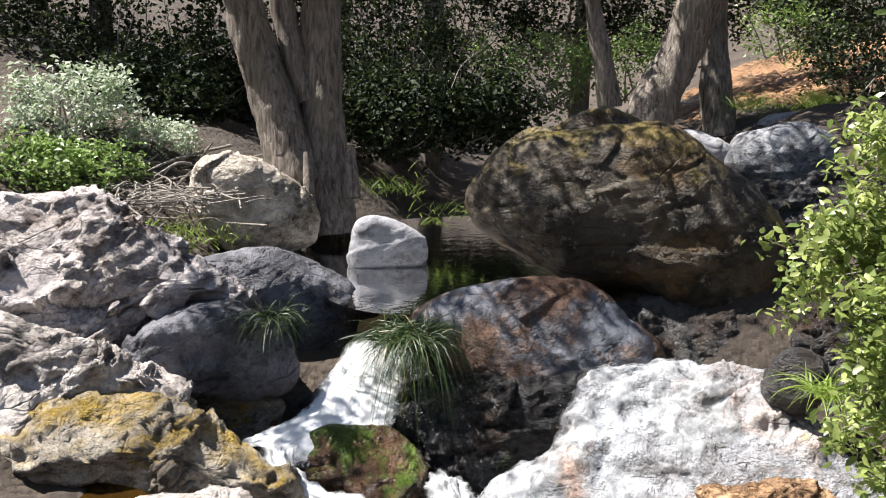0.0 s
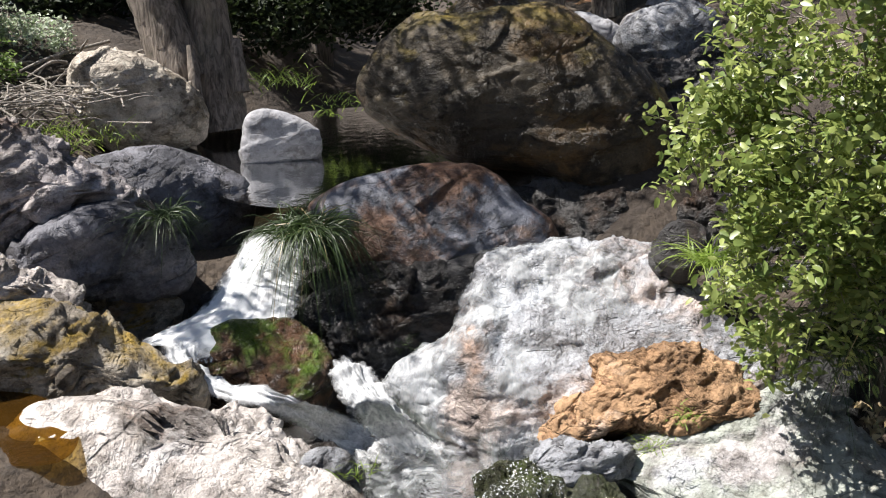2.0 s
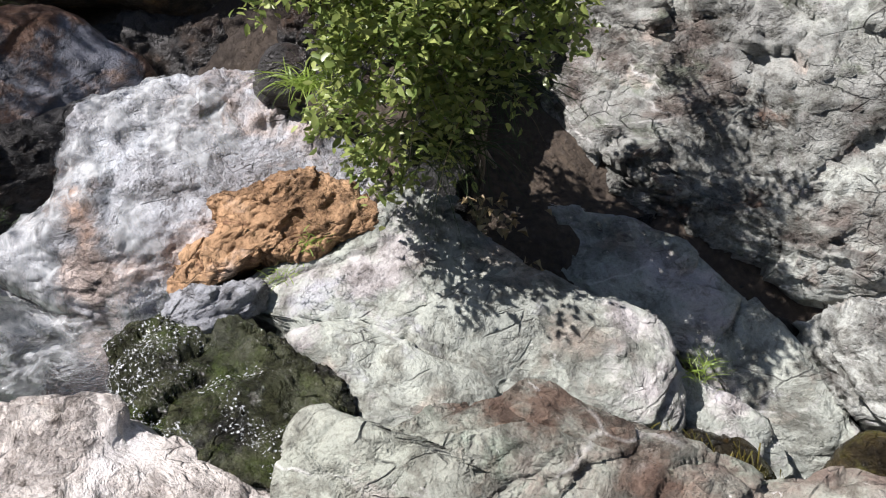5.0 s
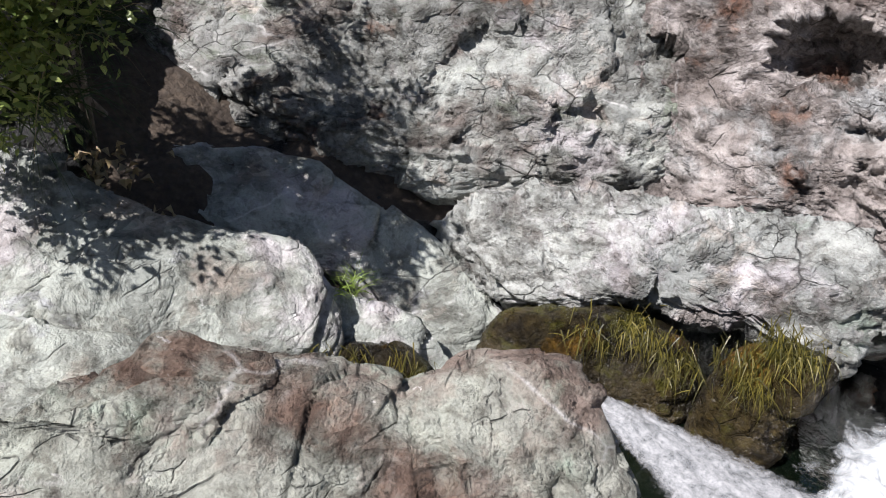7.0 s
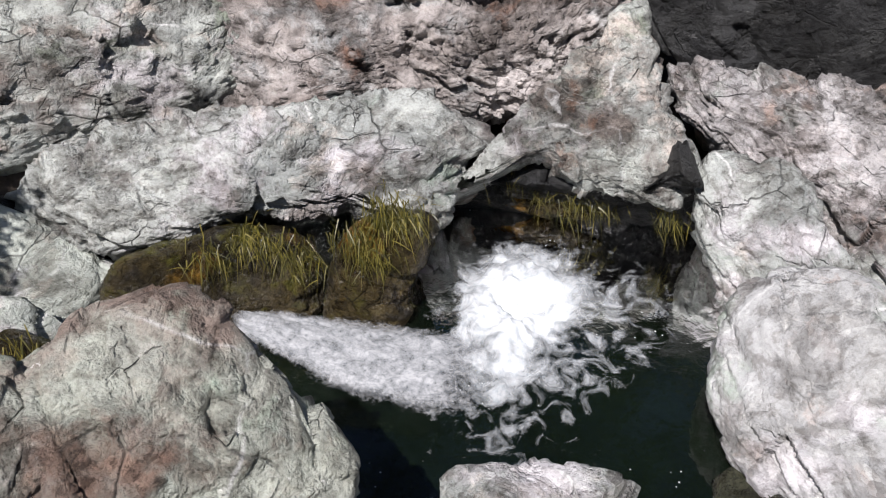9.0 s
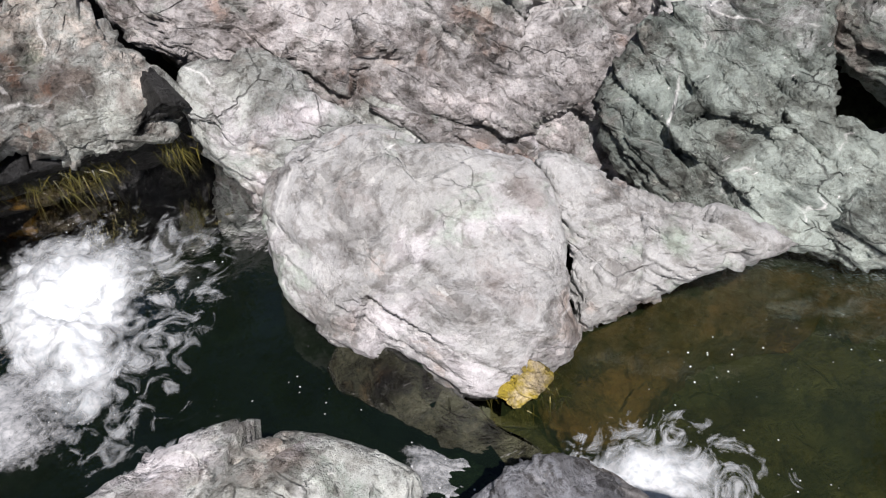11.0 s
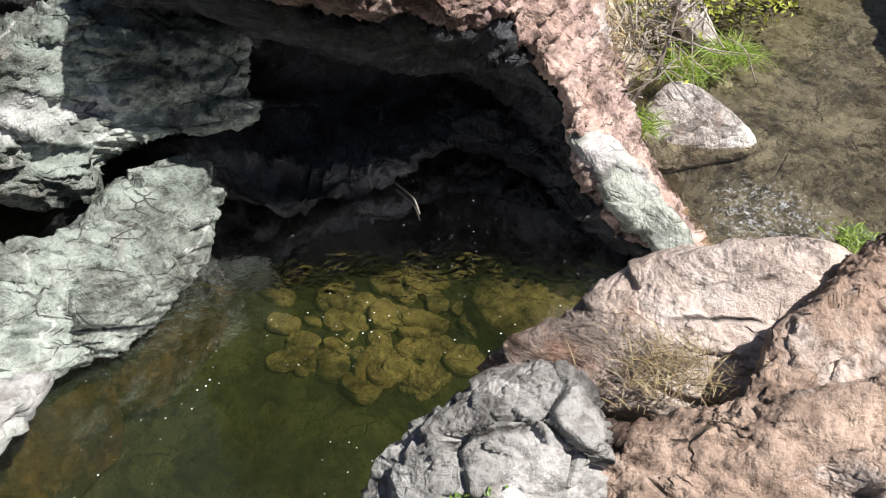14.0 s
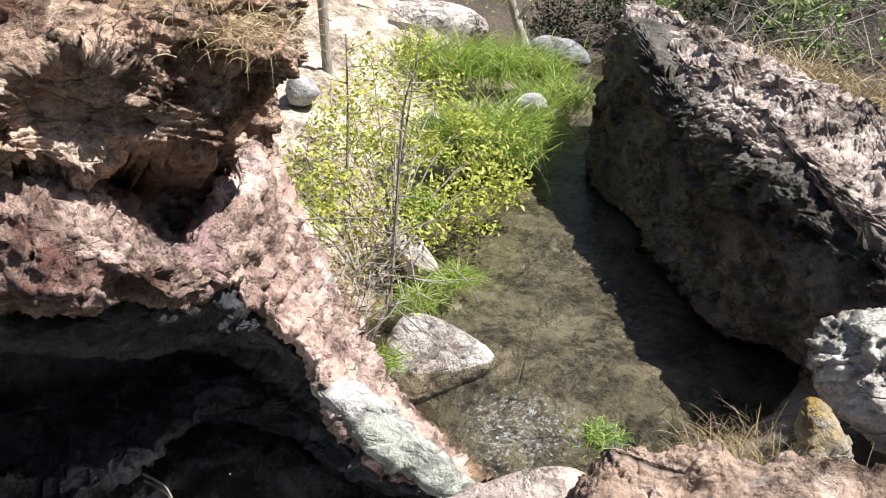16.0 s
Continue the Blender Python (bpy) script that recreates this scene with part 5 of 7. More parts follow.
rock("boulder", "large pale boulder downstream", (16.89, -3.40, 0.44), 166.3, 11.9,
     [(-1.38, -0.12), (-0.95, 0.27), (-0.33, 0.45), (0.69, 0.37), (1.35, -0.04), (0.98, -0.49), (-0.36, -0.45)],
     0.5, 0.8, "rounded", PALE, 63)
rock("boulder", "small white boulder on the gravel", (12.07, -0.70, 0.77), 173.7, 15.5,
     [(-0.19, 0.02), (-0.1, 0.19), (0.11, 0.18), (0.24, -0.04), (0.08, -0.18), (-0.13, -0.16)],
     0.2, 0.3, "rounded", WHITE, 64)
rock("boulder", "dark boulder at the bend downstream", (15.89, -5.76, -0.06), 157.6, 13.7,
     [(-0.54, 0.05), (-0.24, 0.31), (0.37, 0.21), (0.64, -0.14), (0.19, -0.24), (-0.43, -0.2)],
     0.3, 0.5, "rounded", GREY, 65)
rock("boulder", "white boulder among the sedges", (12.19, -3.86, 0.25), 159.2, 16.7,
     [(-0.28, -0.06), (-0.16, 0.1), (0.15, 0.14), (0.26, -0.05), (0.04, -0.13)],
     0.15, 0.3, "rounded", WHITE, 66)
rock("boulder", "rounded grey-white river boulder", (-11.11, 3.25, 2.93), -16.3, 5.3,
     [(-0.34, 0.14), (-0.22, 0.21), (0.22, 0.05), (0.3, -0.18), (0.04, -0.22)],
     0.25, 0.4, "rounded", WHITE, 67)
rock("boulder", "rounded grey-white river boulder", (-11.45, 3.84, 2.93), -18.6, 5.1,
     [(-0.24, -0.03), (-0.12, 0.15), (0.14, 0.19), (0.28, 0.05), (0.1, -0.16), (-0.17, -0.2)],
     0.25, 0.4, "rounded", WHITE, 68)
rock("boulder", "dark rocks behind the huge boulder", (-7.63, 3.05, 2.6), -18, 30,
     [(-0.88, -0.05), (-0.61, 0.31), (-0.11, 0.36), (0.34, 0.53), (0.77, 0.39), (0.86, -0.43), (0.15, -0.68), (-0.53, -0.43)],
     0.2, 0.6, "rugged", WETSHADE, 90)
rock("boulder", "rounded grey river boulder", (-8.2, 3.06, 3.1), -20.5, 6,
     [(-0.51, -0.05), (-0.32, 0.2), (0.05, 0.34), (0.38, 0.25), (0.46, -0.07), (0.19, -0.31), (-0.24, -0.35)],
     0.3, 0.5, "rounded", GREY, 69)
rock("boulder", "rounded grey-white river boulder", (-11.80, 4.41, 3.15), -20.5, 3.9,
     [(-0.35, -0.03), (-0.22, 0.12), (0.11, 0.16), (0.39, 0.06), (0.27, -0.12), (-0.2, -0.17)],
     0.25, 0.4, "rounded", WHITE, 70)
rock("boulder", "dark reddish stone beside the falls", (-5.52, 2.24, 2.01), -20.5, 17.8,
     [(-0.18, -0.1), (-0.12, 0.12), (-0.01, 0.18), (0.16, 0.12), (0.17, -0.11), (-0.01, -0.21)],
     0.15, 0.3, "worn", WETSHADE, 71)
rock("boulder", "pale bank rock between shelf and boulder", (2.77, 4.60, 0.02), -120.8, 42.0,
     [(-1.03, 0.42), (-0.29, 0.45), (0.45, 0.33), (0.81, -0.04), (0.63, -0.48), (0.08, -0.48), (-0.66, -0.21)],
     0.1, 0.8, "slaty", GREEN, 72)
# Crack filled with black rock, its shade painted along with the wet.
rock("boulder", "rock down in the crack, black with wet and painted shade", (-4.00, 3.94, 0.67), -40.6, 45.0,
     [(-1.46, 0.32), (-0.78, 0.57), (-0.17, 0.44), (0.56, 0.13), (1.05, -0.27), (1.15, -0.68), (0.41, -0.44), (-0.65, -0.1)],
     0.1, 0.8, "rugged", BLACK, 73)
# Two dark rocks paint in the shade behind the bush.
rock("boulder", "rock behind the bush, blackened for the shade there", (-4.88, 3.06, 1.65), -34.2, 30,
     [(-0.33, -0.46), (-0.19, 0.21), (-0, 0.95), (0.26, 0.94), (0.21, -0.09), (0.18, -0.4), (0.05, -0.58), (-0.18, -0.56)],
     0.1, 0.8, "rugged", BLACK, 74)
rock("boulder", "bank behind the bush, darkened for the shade there", (-5.63, 3.29, 1.80), -29.0, 25.0,
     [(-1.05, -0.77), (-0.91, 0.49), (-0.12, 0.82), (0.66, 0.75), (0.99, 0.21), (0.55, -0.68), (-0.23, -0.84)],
     0.1, 0.8, "rugged", WETSHADE, 75)
rock("boulder", "weathered top of the bank rock", (-4.87, 4.49, 1.64), -40.7, 38.0,
     [(-0.58, -0.07), (-0.39, 0.27), (0.1, 0.57), (0.67, 0.71), (0.72, 0.28), (0.27, 0.07), (-0.05, -0.31), (-0.2, -0.72), (-0.53, -0.77)],
     0.15, 1.0, "slaty", WALLROCK, 76)
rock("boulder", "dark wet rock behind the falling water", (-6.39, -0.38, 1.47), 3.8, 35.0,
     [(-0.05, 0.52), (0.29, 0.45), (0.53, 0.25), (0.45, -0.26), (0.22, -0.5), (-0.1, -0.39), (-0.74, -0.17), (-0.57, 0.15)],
     0.1, 0.6, "rugged", WETSHADE, 77)
rock("boulder", "dark rock under the huge boulder", (-6.57, 1.92, 1.86), -15.8, 40.0,
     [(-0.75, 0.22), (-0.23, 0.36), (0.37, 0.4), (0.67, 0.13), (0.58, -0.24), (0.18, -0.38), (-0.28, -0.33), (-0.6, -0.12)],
     0.15, 0.7, "rugged", WETSHADE, 78)
rock("boulder", "dark olive mossy rock under trickling water", (-3.82, 1.21, 0.93), -12.8, 86.0,
     [(-0.61, 0.6), (-0.46, 0.78), (-0.15, 0.72), (0.14, 0.51), (0.38, 0.21), (0.52, -0.18), (0.61, -0.55), (0.43, -0.73), (0.06, -0.67), (-0.36, -0.37), (-0.61, 0.08)],
     0.14, 0.5, "rugged", OLIVE, 79, box=0.6)
film("water_film", "white flecks of water trickling over the mossy rock", (-3.82, 1.21, 0.93), -12.8, 86.0,
     [(-0.61, 0.6), (-0.46, 0.78), (-0.15, 0.72), (0.14, 0.51), (0.38, 0.21), (0.52, -0.18), (0.61, -0.55), (0.43, -0.73), (0.06, -0.67), (-0.36, -0.37), (-0.61, 0.08)],
     0.14, 0.5, "rugged", FLECKS, 79, box=0.6, fine=1.0)
rock("boulder", "small stone capped with bright green moss in the channel", (4.98, -1.72, 0.24), 152.9, 50.0,
     [(-0.16, -0.01), (-0.11, 0.1), (-0.0, 0.11), (0.12, 0.02), (0.2, -0.04), (0.05, -0.1), (-0.1, -0.08)],
     0.06, 0.12, "worn", MOSSTOP, 81)
rock("boulder", "pale green foot of the slab dipping into the stream", (-3.61, 1.94, 0.82), -23.7, 62.0,
     [(-0.53, 0.39), (-0.21, 0.43), (0.24, 0.22), (0.57, -0.02), (0.46, -0.26), (0.11, -0.4), (-0.05, -0.36), (-0.19, -0.12), (-0.38, 0.18)],
     0.14, 0.5, "worn", SMOOTHGREEN, 83, box=0.5)
rock("boulder", "dark wet stone at the edge of the cascade", (-4.48, -0.12, 1.20), 2.2, 40.0,
     [(-0.16, 0.02), (-0.11, 0.14), (0.04, 0.14), (0.12, 0.04), (0.18, -0.08), (0.04, -0.15), (-0.11, -0.11)],
     0.08, 0.2, "rugged", WETSHADE, 84)
rock("boulder", "bright yellow moss on the tip of the boulder", (1.94, 2.99, 0.06), -124.8, 35.0,
     [(-0.16, -0.05), (-0.09, 0.07), (0.05, 0.13), (0.16, 0.05), (0.08, -0.07), (-0.04, -0.13)],
     0.03, 0.12, "rubble", BRIGHTMOSS, 85)


# ---- the rock arch over the lower pool: lofted between lines that run from the overhang down to its foot ----
ARCH = {
    "lip": [(4.91, 2.56, 2.05), (4.93, 2.37, 1.98), (5.04, 1.7, 1.75), (5.01, 1.38, 1.67), (5.11, 1.1, 1.68), (5.16, 0.86, 1.53), (5.48, 0.57, 1.47), (5.6, 0.47, 1.27), (5.68, 0.3, 1.01), (5.72, 0.11, 0.72), (5.58, 0.04, 0.43), (5.38, -0.09, 0.18), (5.18, -0.33, 0.03), (5.0, -0.66, -0.03)],
    "brow": [(4.79, 2.4, 2.46), (4.82, 2.22, 2.41), (4.87, 1.58, 2.2), (4.84, 1.31, 2.13), (4.9, 1.06, 2.06), (5.04, 0.85, 1.84), (5.41, 0.56, 1.79), (5.6, 0.4, 1.72), (5.69, 0.24, 1.35), (5.71, 0.03, 0.9), (5.56, -0.09, 0.6), (5.34, -0.24, 0.32), (5.15, -0.45, 0.13), (4.95, -0.71, 0.03)],
    "crest": [(5.11, 2.44, 2.67), (5.16, 2.26, 2.62), (5.28, 1.59, 2.41), (5.25, 1.31, 2.34), (5.26, 1.06, 2.14), (5.41, 0.84, 1.8), (5.91, 0.52, 1.94), (6.15, 0.27, 2.06), (6.19, 0.12, 1.5), (6.08, -0.09, 0.96), (5.9, -0.19, 0.59), (5.63, -0.31, 0.31), (5.33, -0.51, 0.13), (5.02, -0.72, -0.01)],
    "back": [(5.94, 2.69, 2.44), (6.0, 2.47, 2.39), (6.14, 1.67, 2.15), (6.11, 1.33, 2.06), (6.12, 1.04, 1.84), (6.24, 0.77, 1.45), (6.75, 0.39, 1.65), (7.0, 0.09, 1.79), (7.01, -0.09, 1.17), (6.86, -0.33, 0.57), (6.61, -0.52, 0.1), (6.3, -0.71, -0.21), (5.96, -0.93, -0.42), (5.63, -1.16, -0.56)],
    "deep": [(6.49, 3.09, 1.84), (6.55, 2.85, 1.77), (6.7, 1.95, 1.46), (6.67, 1.58, 1.35), (6.65, 1.25, 1.09), (6.73, 0.94, 0.65), (7.29, 0.53, 0.84), (7.56, 0.2, 0.99), (7.49, 0.02, 0.29), (7.26, -0.24, -0.35), (6.96, -0.45, -0.84), (6.6, -0.65, -1.16), (6.22, -0.89, -1.37), (5.87, -1.15, -1.5)],
    "soffit": [(5.31, 2.81, 1.64), (5.34, 2.6, 1.56), (5.42, 1.84, 1.34), (5.41, 1.49, 1.28), (5.47, 1.19, 1.21), (5.58, 0.88, 1.14), (5.77, 0.62, 0.95), (5.85, 0.48, 0.8), (5.91, 0.33, 0.62), (5.86, 0.16, 0.37), (5.71, 0.1, 0.17), (5.5, -0.05, 0.0), (5.28, -0.3, -0.11), (5.07, -0.6, -0.15)],
    "wall_top": [(6.68, 3.46, 0.86), (6.72, 3.2, 0.76), (6.78, 2.21, 0.47), (6.77, 1.76, 0.39), (6.76, 1.37, 0.35), (6.78, 0.96, 0.33), (6.67, 0.66, 0.32), (6.54, 0.5, 0.29), (6.38, 0.35, 0.24), (6.11, 0.23, 0.11), (5.84, 0.16, -0.0), (5.59, -0.01, -0.13), (5.35, -0.28, -0.22), (5.13, -0.58, -0.24)],
    "wall_foot": [(5.52, 3.17, 0.63), (5.54, 2.95, 0.48), (5.34, 2.08, 0.12), (5.52, 1.76, 0.06), (5.71, 1.49, 0.07), (5.94, 1.2, 0.08), (6.15, 0.93, 0.09), (6.2, 0.62, 0.05), (6.07, 0.35, 0.04), (5.84, 0.16, -0.0), (5.6, 0.02, -0.05), (5.34, -0.16, -0.1), (5.18, -0.35, -0.17), (5.03, -0.59, -0.2)],
    "hollow": [(6.34, 3.61, 0.01), (6.28, 3.31, -0.09), (6.05, 2.29, -0.4), (6.24, 1.91, -0.46), (6.51, 1.62, -0.51), (6.78, 1.3, -0.55), (6.94, 0.99, -0.54), (6.97, 0.63, -0.59), (6.83, 0.32, -0.61), (6.5, 0.11, -0.61), (6.14, -0.03, -0.57), (5.69, -0.21, -0.46), (5.41, -0.4, -0.43), (5.15, -0.62, -0.36)],
    "bed": [(6.44, 3.77, -0.39), (6.38, 3.45, -0.49), (6.14, 2.39, -0.82), (6.33, 2.0, -0.89), (6.6, 1.7, -0.95), (6.87, 1.37, -1.0), (7.03, 1.05, -1.0), (7.06, 0.68, -1.05), (6.92, 0.36, -1.08), (6.58, 0.14, -1.07), (6.22, -0.02, -1.02), (5.77, -0.2, -0.9), (5.49, -0.4, -0.86), (5.22, -0.63, -0.79)],
}


def loft(lines, per, steps, closed):
    """A sheet, or a closed body, through neighbouring lines of equally many points."""
    runs = np.stack([line_through(q, per) for q in lines])
    if closed:
        body = np.stack([loop_through(runs[:, k], steps) for k in range(runs.shape[1])])
    else:
        body = np.stack([line_through(runs[:, k], steps) for k in range(runs.shape[1])])
    return body.reshape(-1, 3), grid_faces(body.shape[0], body.shape[1], closed)


def lofted_rock(label, lines, wear, material, seed, closed=True, flip=False, size=1.2):
    v, f = loft([ARCH[k] for k in lines], 22, 26, closed)
    f = f[:, ::-1] if flip else f
    return put("boulder", weather(v, f, wear, size, seed), f, material, None, label, "rock")


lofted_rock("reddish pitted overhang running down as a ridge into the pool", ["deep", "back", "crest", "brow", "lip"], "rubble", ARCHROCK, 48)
# From the lip inward the colour turns dark, painting in the overhang's shade.
lofted_rock("wet underside and cave wall below the overhang, shade in their dark colour", ["lip", "soffit", "wall_top", "wall_foot", "hollow", "bed", "deep"], "slaty", CAVEROCK, 45)


# ---- water ----
def pool(name, label, outline, z, material):
    ring = loop_through(outline, 6)
    mid = ring.mean(0)
    steps = np.linspace(0, 1, 8)
    v = (mid + steps[1:, None, None] * (ring - mid)[None]).reshape(-1, 2)
    v = np.concatenate([v, mid[None]])
    n = len(ring)
    quads = grid_faces(7, n, True)
    j = np.arange(n)
    cap = np.stack([np.full(n, len(v) - 1), j, (j + 1) % n], 1)[:, ::-1]
    ob = put(name, np.concatenate([v, np.full((len(v), 1), z)], 1), [quads, cap], material, None, label, "water", kind="structure")
    return ob


CALM = water_material("still_brown_green_water", (0.70, 0.67, 0.43), 5.0, 0.08, fleck=0.9, murk=(0.021, 0.031, 0.011), cloud=0.38)
DEEP = water_material("deep_green_water", (0.15, 0.21, 0.125), 6.0, 0.05, fleck=0.8, murk=(0.006, 0.011, 0.006), cloud=0.5)
# The channel's white flecks stand in for sparkle on its ripples.
SHALLOW = water_material("clear_shallow_water", (0.72, 0.70, 0.60), 9.0, 0.3, fleck=0.7)
MIRROR = water_material("dark_reflecting_water", (0.30, 0.29, 0.20), 6.0, 0.08, murk=(0.02, 0.02, 0.01), cloud=0.6)
MIDDLE = water_material("bubbling_green_water", (0.3, 0.36, 0.26), 12.0, 0.12, fleck=1.0, murk=(0.17, 0.235, 0.155), cloud=0.85)

pool("water_upper_pool", "dark reflecting water of the upper pool", [(-10.6, -0.6), (-8.8, -1.6), (-7.2, -1.0), (-6.6, -0.5), (-6.6, 0.1), (-7.0, 1.0), (-8.5, 1.8), (-10.8, 2.0)], 2.15, MIRROR)
pool("water_middle_pool", "bubbling green water between the cascades", [(-5.9, -0.6), (-4.9, -0.5), (-4.2, 0.1), (-3.6, 0.9), (-3.6, 1.25), (-3.8, 1.5), (-4.1, 1.8), (-4.6, 1.8), (-5.4, 1.2), (-6.0, 0.4)], 0.92, MIDDLE)
pool("water_plunge_pool", "dark green plunge pool below the chute", [(-2.6, 3.2), (-1.7, 2.8), (0.1, 1.9), (1.2, 1.8), (1.6, 2.5), (1.55, 3.3), (1.7, 4.6), (1.4, 5.8), (0.0, 6.4), (-1.6, 5.2)], 0.1, DEEP)
pool("water_lower_pool", "clear olive water of the lower pool", [(1.5, 1.6), (2.4, 0.4), (4.0, -0.6), (5.05, -0.8), (5.9, -0.2), (6.7, 0.4), (7.2, 1.2), (7.0, 2.6), (5.2, 4.0), (3.2, 4.0), (2.1, 3.3), (1.65, 2.6)], -0.1, CALM)
pool("water_channel", "shallow clear water over brown gravel", [(4.4, -1.0), (5.2, -0.4), (6.6, -0.3), (9.0, -1.2), (11.5, -2.6), (14.0, -4.4), (17.0, -6.0), (17.5, -7.6), (14.0, -6.6), (10.5, -5.4), (7.4, -5.4), (4.6, -5.0), (3.6, -3.0)], -0.2, SHALLOW)


def with_edge(ob, values, name="edge"):
    att = ob.data.attributes.new(name, "FLOAT", "POINT")
    att.data.foreach_set("value", np.asarray(values, np.float32))
    return ob


def cascade(name, label, left, right, material, across=40, churn=0.05, seed=1, swell=0.06):
    """White water falling between two edges, ragged at both."""
    a, b = line_through(left, 14), line_through(right, 14)
    s = np.linspace(0, 1, across)
    p = a[:, None] * (1 - s)[None, :, None] + b[:, None] * s[None, :, None]
    p[..., 2] += swell * np.sin(math.pi * s)[None]
    shape = p.shape[:2]
    v = p.reshape(-1, 3)
    quads = grid_faces(*shape)
    n = normals_of(v, quads)
    n *= np.sign(n[:, 2:3] + 1e-6)
    width = np.linalg.norm(a - b, axis=1)
    across_m = ((s[None] - 0.5) * width[:, None]).ravel()
    run = np.concatenate([[0], np.cumsum(np.linalg.norm(np.diff((a + b) / 2, axis=0), axis=1))])
    along_m = np.repeat(run, across)
    q = np.stack([across_m, along_m * 0.6, np.zeros_like(run).repeat(across)], 1)
    v = v + n * (churn * (1.5 * fbm(q, 0.12, 4, seed, 0.6) + 0.6 * fbm(v, 0.06, 3, seed + 5, 0.6)))[:, None]
    ends = np.linspace(0, 1, shape[0])[:, None]
    edge = np.minimum(np.minimum(s, 1 - s)[None] * 4, 1) * np.minimum(np.minimum(ends * 8, (1 - ends) * 5 + 0.2), 1)
    ob = put(name, v, quads, material, None, label, "white water", kind="stuff")
    with_edge(ob, across_m, "across")
    with_edge(ob, along_m, "along")
    return with_edge(ob, (edge - 1).ravel() * 0.55)


def foam(name, label, outline, z, material, swell=0.06, seed=1, step=0.022, web=False):
    """A raft of foam on a pool, thinning outward."""
    ring = loop_through(outline, 12)
    mid = ring.mean(0)
    th = np.arctan2(ring[:, 1] - mid[1], ring[:, 0] - mid[0])
    rad = np.linalg.norm(ring - mid, axis=1)
    order = np.argsort(th)
    gx, gy = np.meshgrid(np.arange(ring[:, 0].min(), ring[:, 0].max(), step), np.arange(ring[:, 1].min(), ring[:, 1].max(), step), indexing="ij")
    s = np.hypot(gx - mid[0], gy - mid[1]) / np.interp(np.arctan2(gy - mid[1], gx - mid[0]).ravel(), th[order], rad[order], period=2 * math.pi).reshape(gx.shape)
    v = np.stack([gx, gy, np.full(gx.shape, z)], -1).reshape(-1, 3)
    s = s.ravel()
    fall = np.clip(1 - s, 0, 1)
    v[:, 2] += 0.012 + swell * fall ** 0.7 * (0.8 + 1.6 * fbm(v, 0.3, 5, seed, 0.62))
    quads = grid_faces(*gx.shape)[:, ::-1]
    quads = quads[(s[quads] < 1).all(1)]
    used, back = np.unique(quads, return_inverse=True)
    ob = put(name, v[used], back.reshape(-1, 4), material, None, label, "white water", kind="stuff")
    return with_edge(ob, 0.02 - 0.3 * s[used] ** 4 if web else 0.14 - 0.7 * s[used] ** 1.6)


FALL = fall_material("falling_white_water", -0.05, 0.25, 0.8)
RUSH2 = fall_material("leaping_white_water", 0.24, 0.45, 0.7)
RUSH = fall_material("running_white_water", 0.2, 0.42, 0.74)
FOAM = foam_material("churning_white_water", 0.1, 6.0, 0.7, 0.78, 0.45)
LACE2 = foam_material("splashing_foam", 0.16, 7.0, 1.0, 0.75, 0.5)
RING = foam_material("lacy_ring_of_foam", 0.43, 6.0, 1.8, 0.5, 0.22)
SPRAY = fall_material("grey_rushing_water", 0.26, 0.35, 0.38, 12.0, 0.7)
THIN = fall_material("thin_white_water", 0.36, 0.4, 0.5)
LACE = foam_material("lacy_foam", 0.42, 6.5, 1.2, 0.55, 0.3)

cascade("waterfall", "white water tumbling over the lip of the upper pool",
        [(-6.38, -0.68, 1.98), (-6.10, -0.81, 1.81), (-5.80, -0.98, 1.66), (-5.52, -1.24, 1.64), (-5.34, -1.25, 1.63)],
        [(-6.42, -0.17, 1.98), (-6.13, -0.27, 1.76), (-5.86, -0.31, 1.61), (-5.67, -0.41, 1.56), (-5.31, -0.86, 1.50)], FALL, across=80, churn=0.014, seed=5, swell=0.07)
cascade("cascade", "white water running round the mossy stone",
        [(-5.42, -1.25, 1.67), (-5.18, -1.06, 1.55), (-4.96, -0.82, 1.46), (-4.80, -0.47, 1.38), (-5.11, -0.18, 0.95), (-4.72, 0.06, 0.95)],
        [(-5.48, -0.82, 1.61), (-5.28, -0.86, 1.57), (-5.07, -0.70, 1.52), (-4.91, -0.28, 1.46), (-5.47, 0.12, 0.95), (-4.90, 0.55, 0.95)], RUSH, across=60, churn=0.045, seed=9, swell=0.03)
cascade("cascade", "small white fall beside the mossy stone",
        [(-5.35, -0.10, 1.42), (-5.15, -0.14, 1.36), (-4.92, -0.06, 1.30), (-5.14, 0.07, 0.95), (-4.73, 0.22, 0.95)],
        [(-5.36, 0.10, 1.44), (-5.15, 0.25, 1.37), (-4.90, 0.40, 1.27), (-5.09, 0.60, 0.95), (-4.76, 0.80, 0.95)], RUSH2, across=60, churn=0.045, seed=13, swell=0.08)
foam("foam", "lacy white foam below the cascade", [(-5.0, -0.1), (-4.5, -0.1), (-4.3, 0.5), (-4.7, 0.9), (-5.2, 0.7), (-5.3, 0.3)], 0.92, LACE, 0.02, 3, web=True)
cascade("chute", "grey-white water shooting from behind the boulder",
        [(-1.60, 3.89, 0.40), (-1.16, 3.73, 0.32), (-0.80, 3.57, 0.24), (-0.01, 3.52, 0.14)],
        [(-1.60, 4.06, 0.40), (-1.18, 4.20, 0.34), (-0.70, 4.30, 0.28), (0.08, 4.42, 0.20)], SPRAY, across=60, churn=0.015, seed=21, swell=0.05)
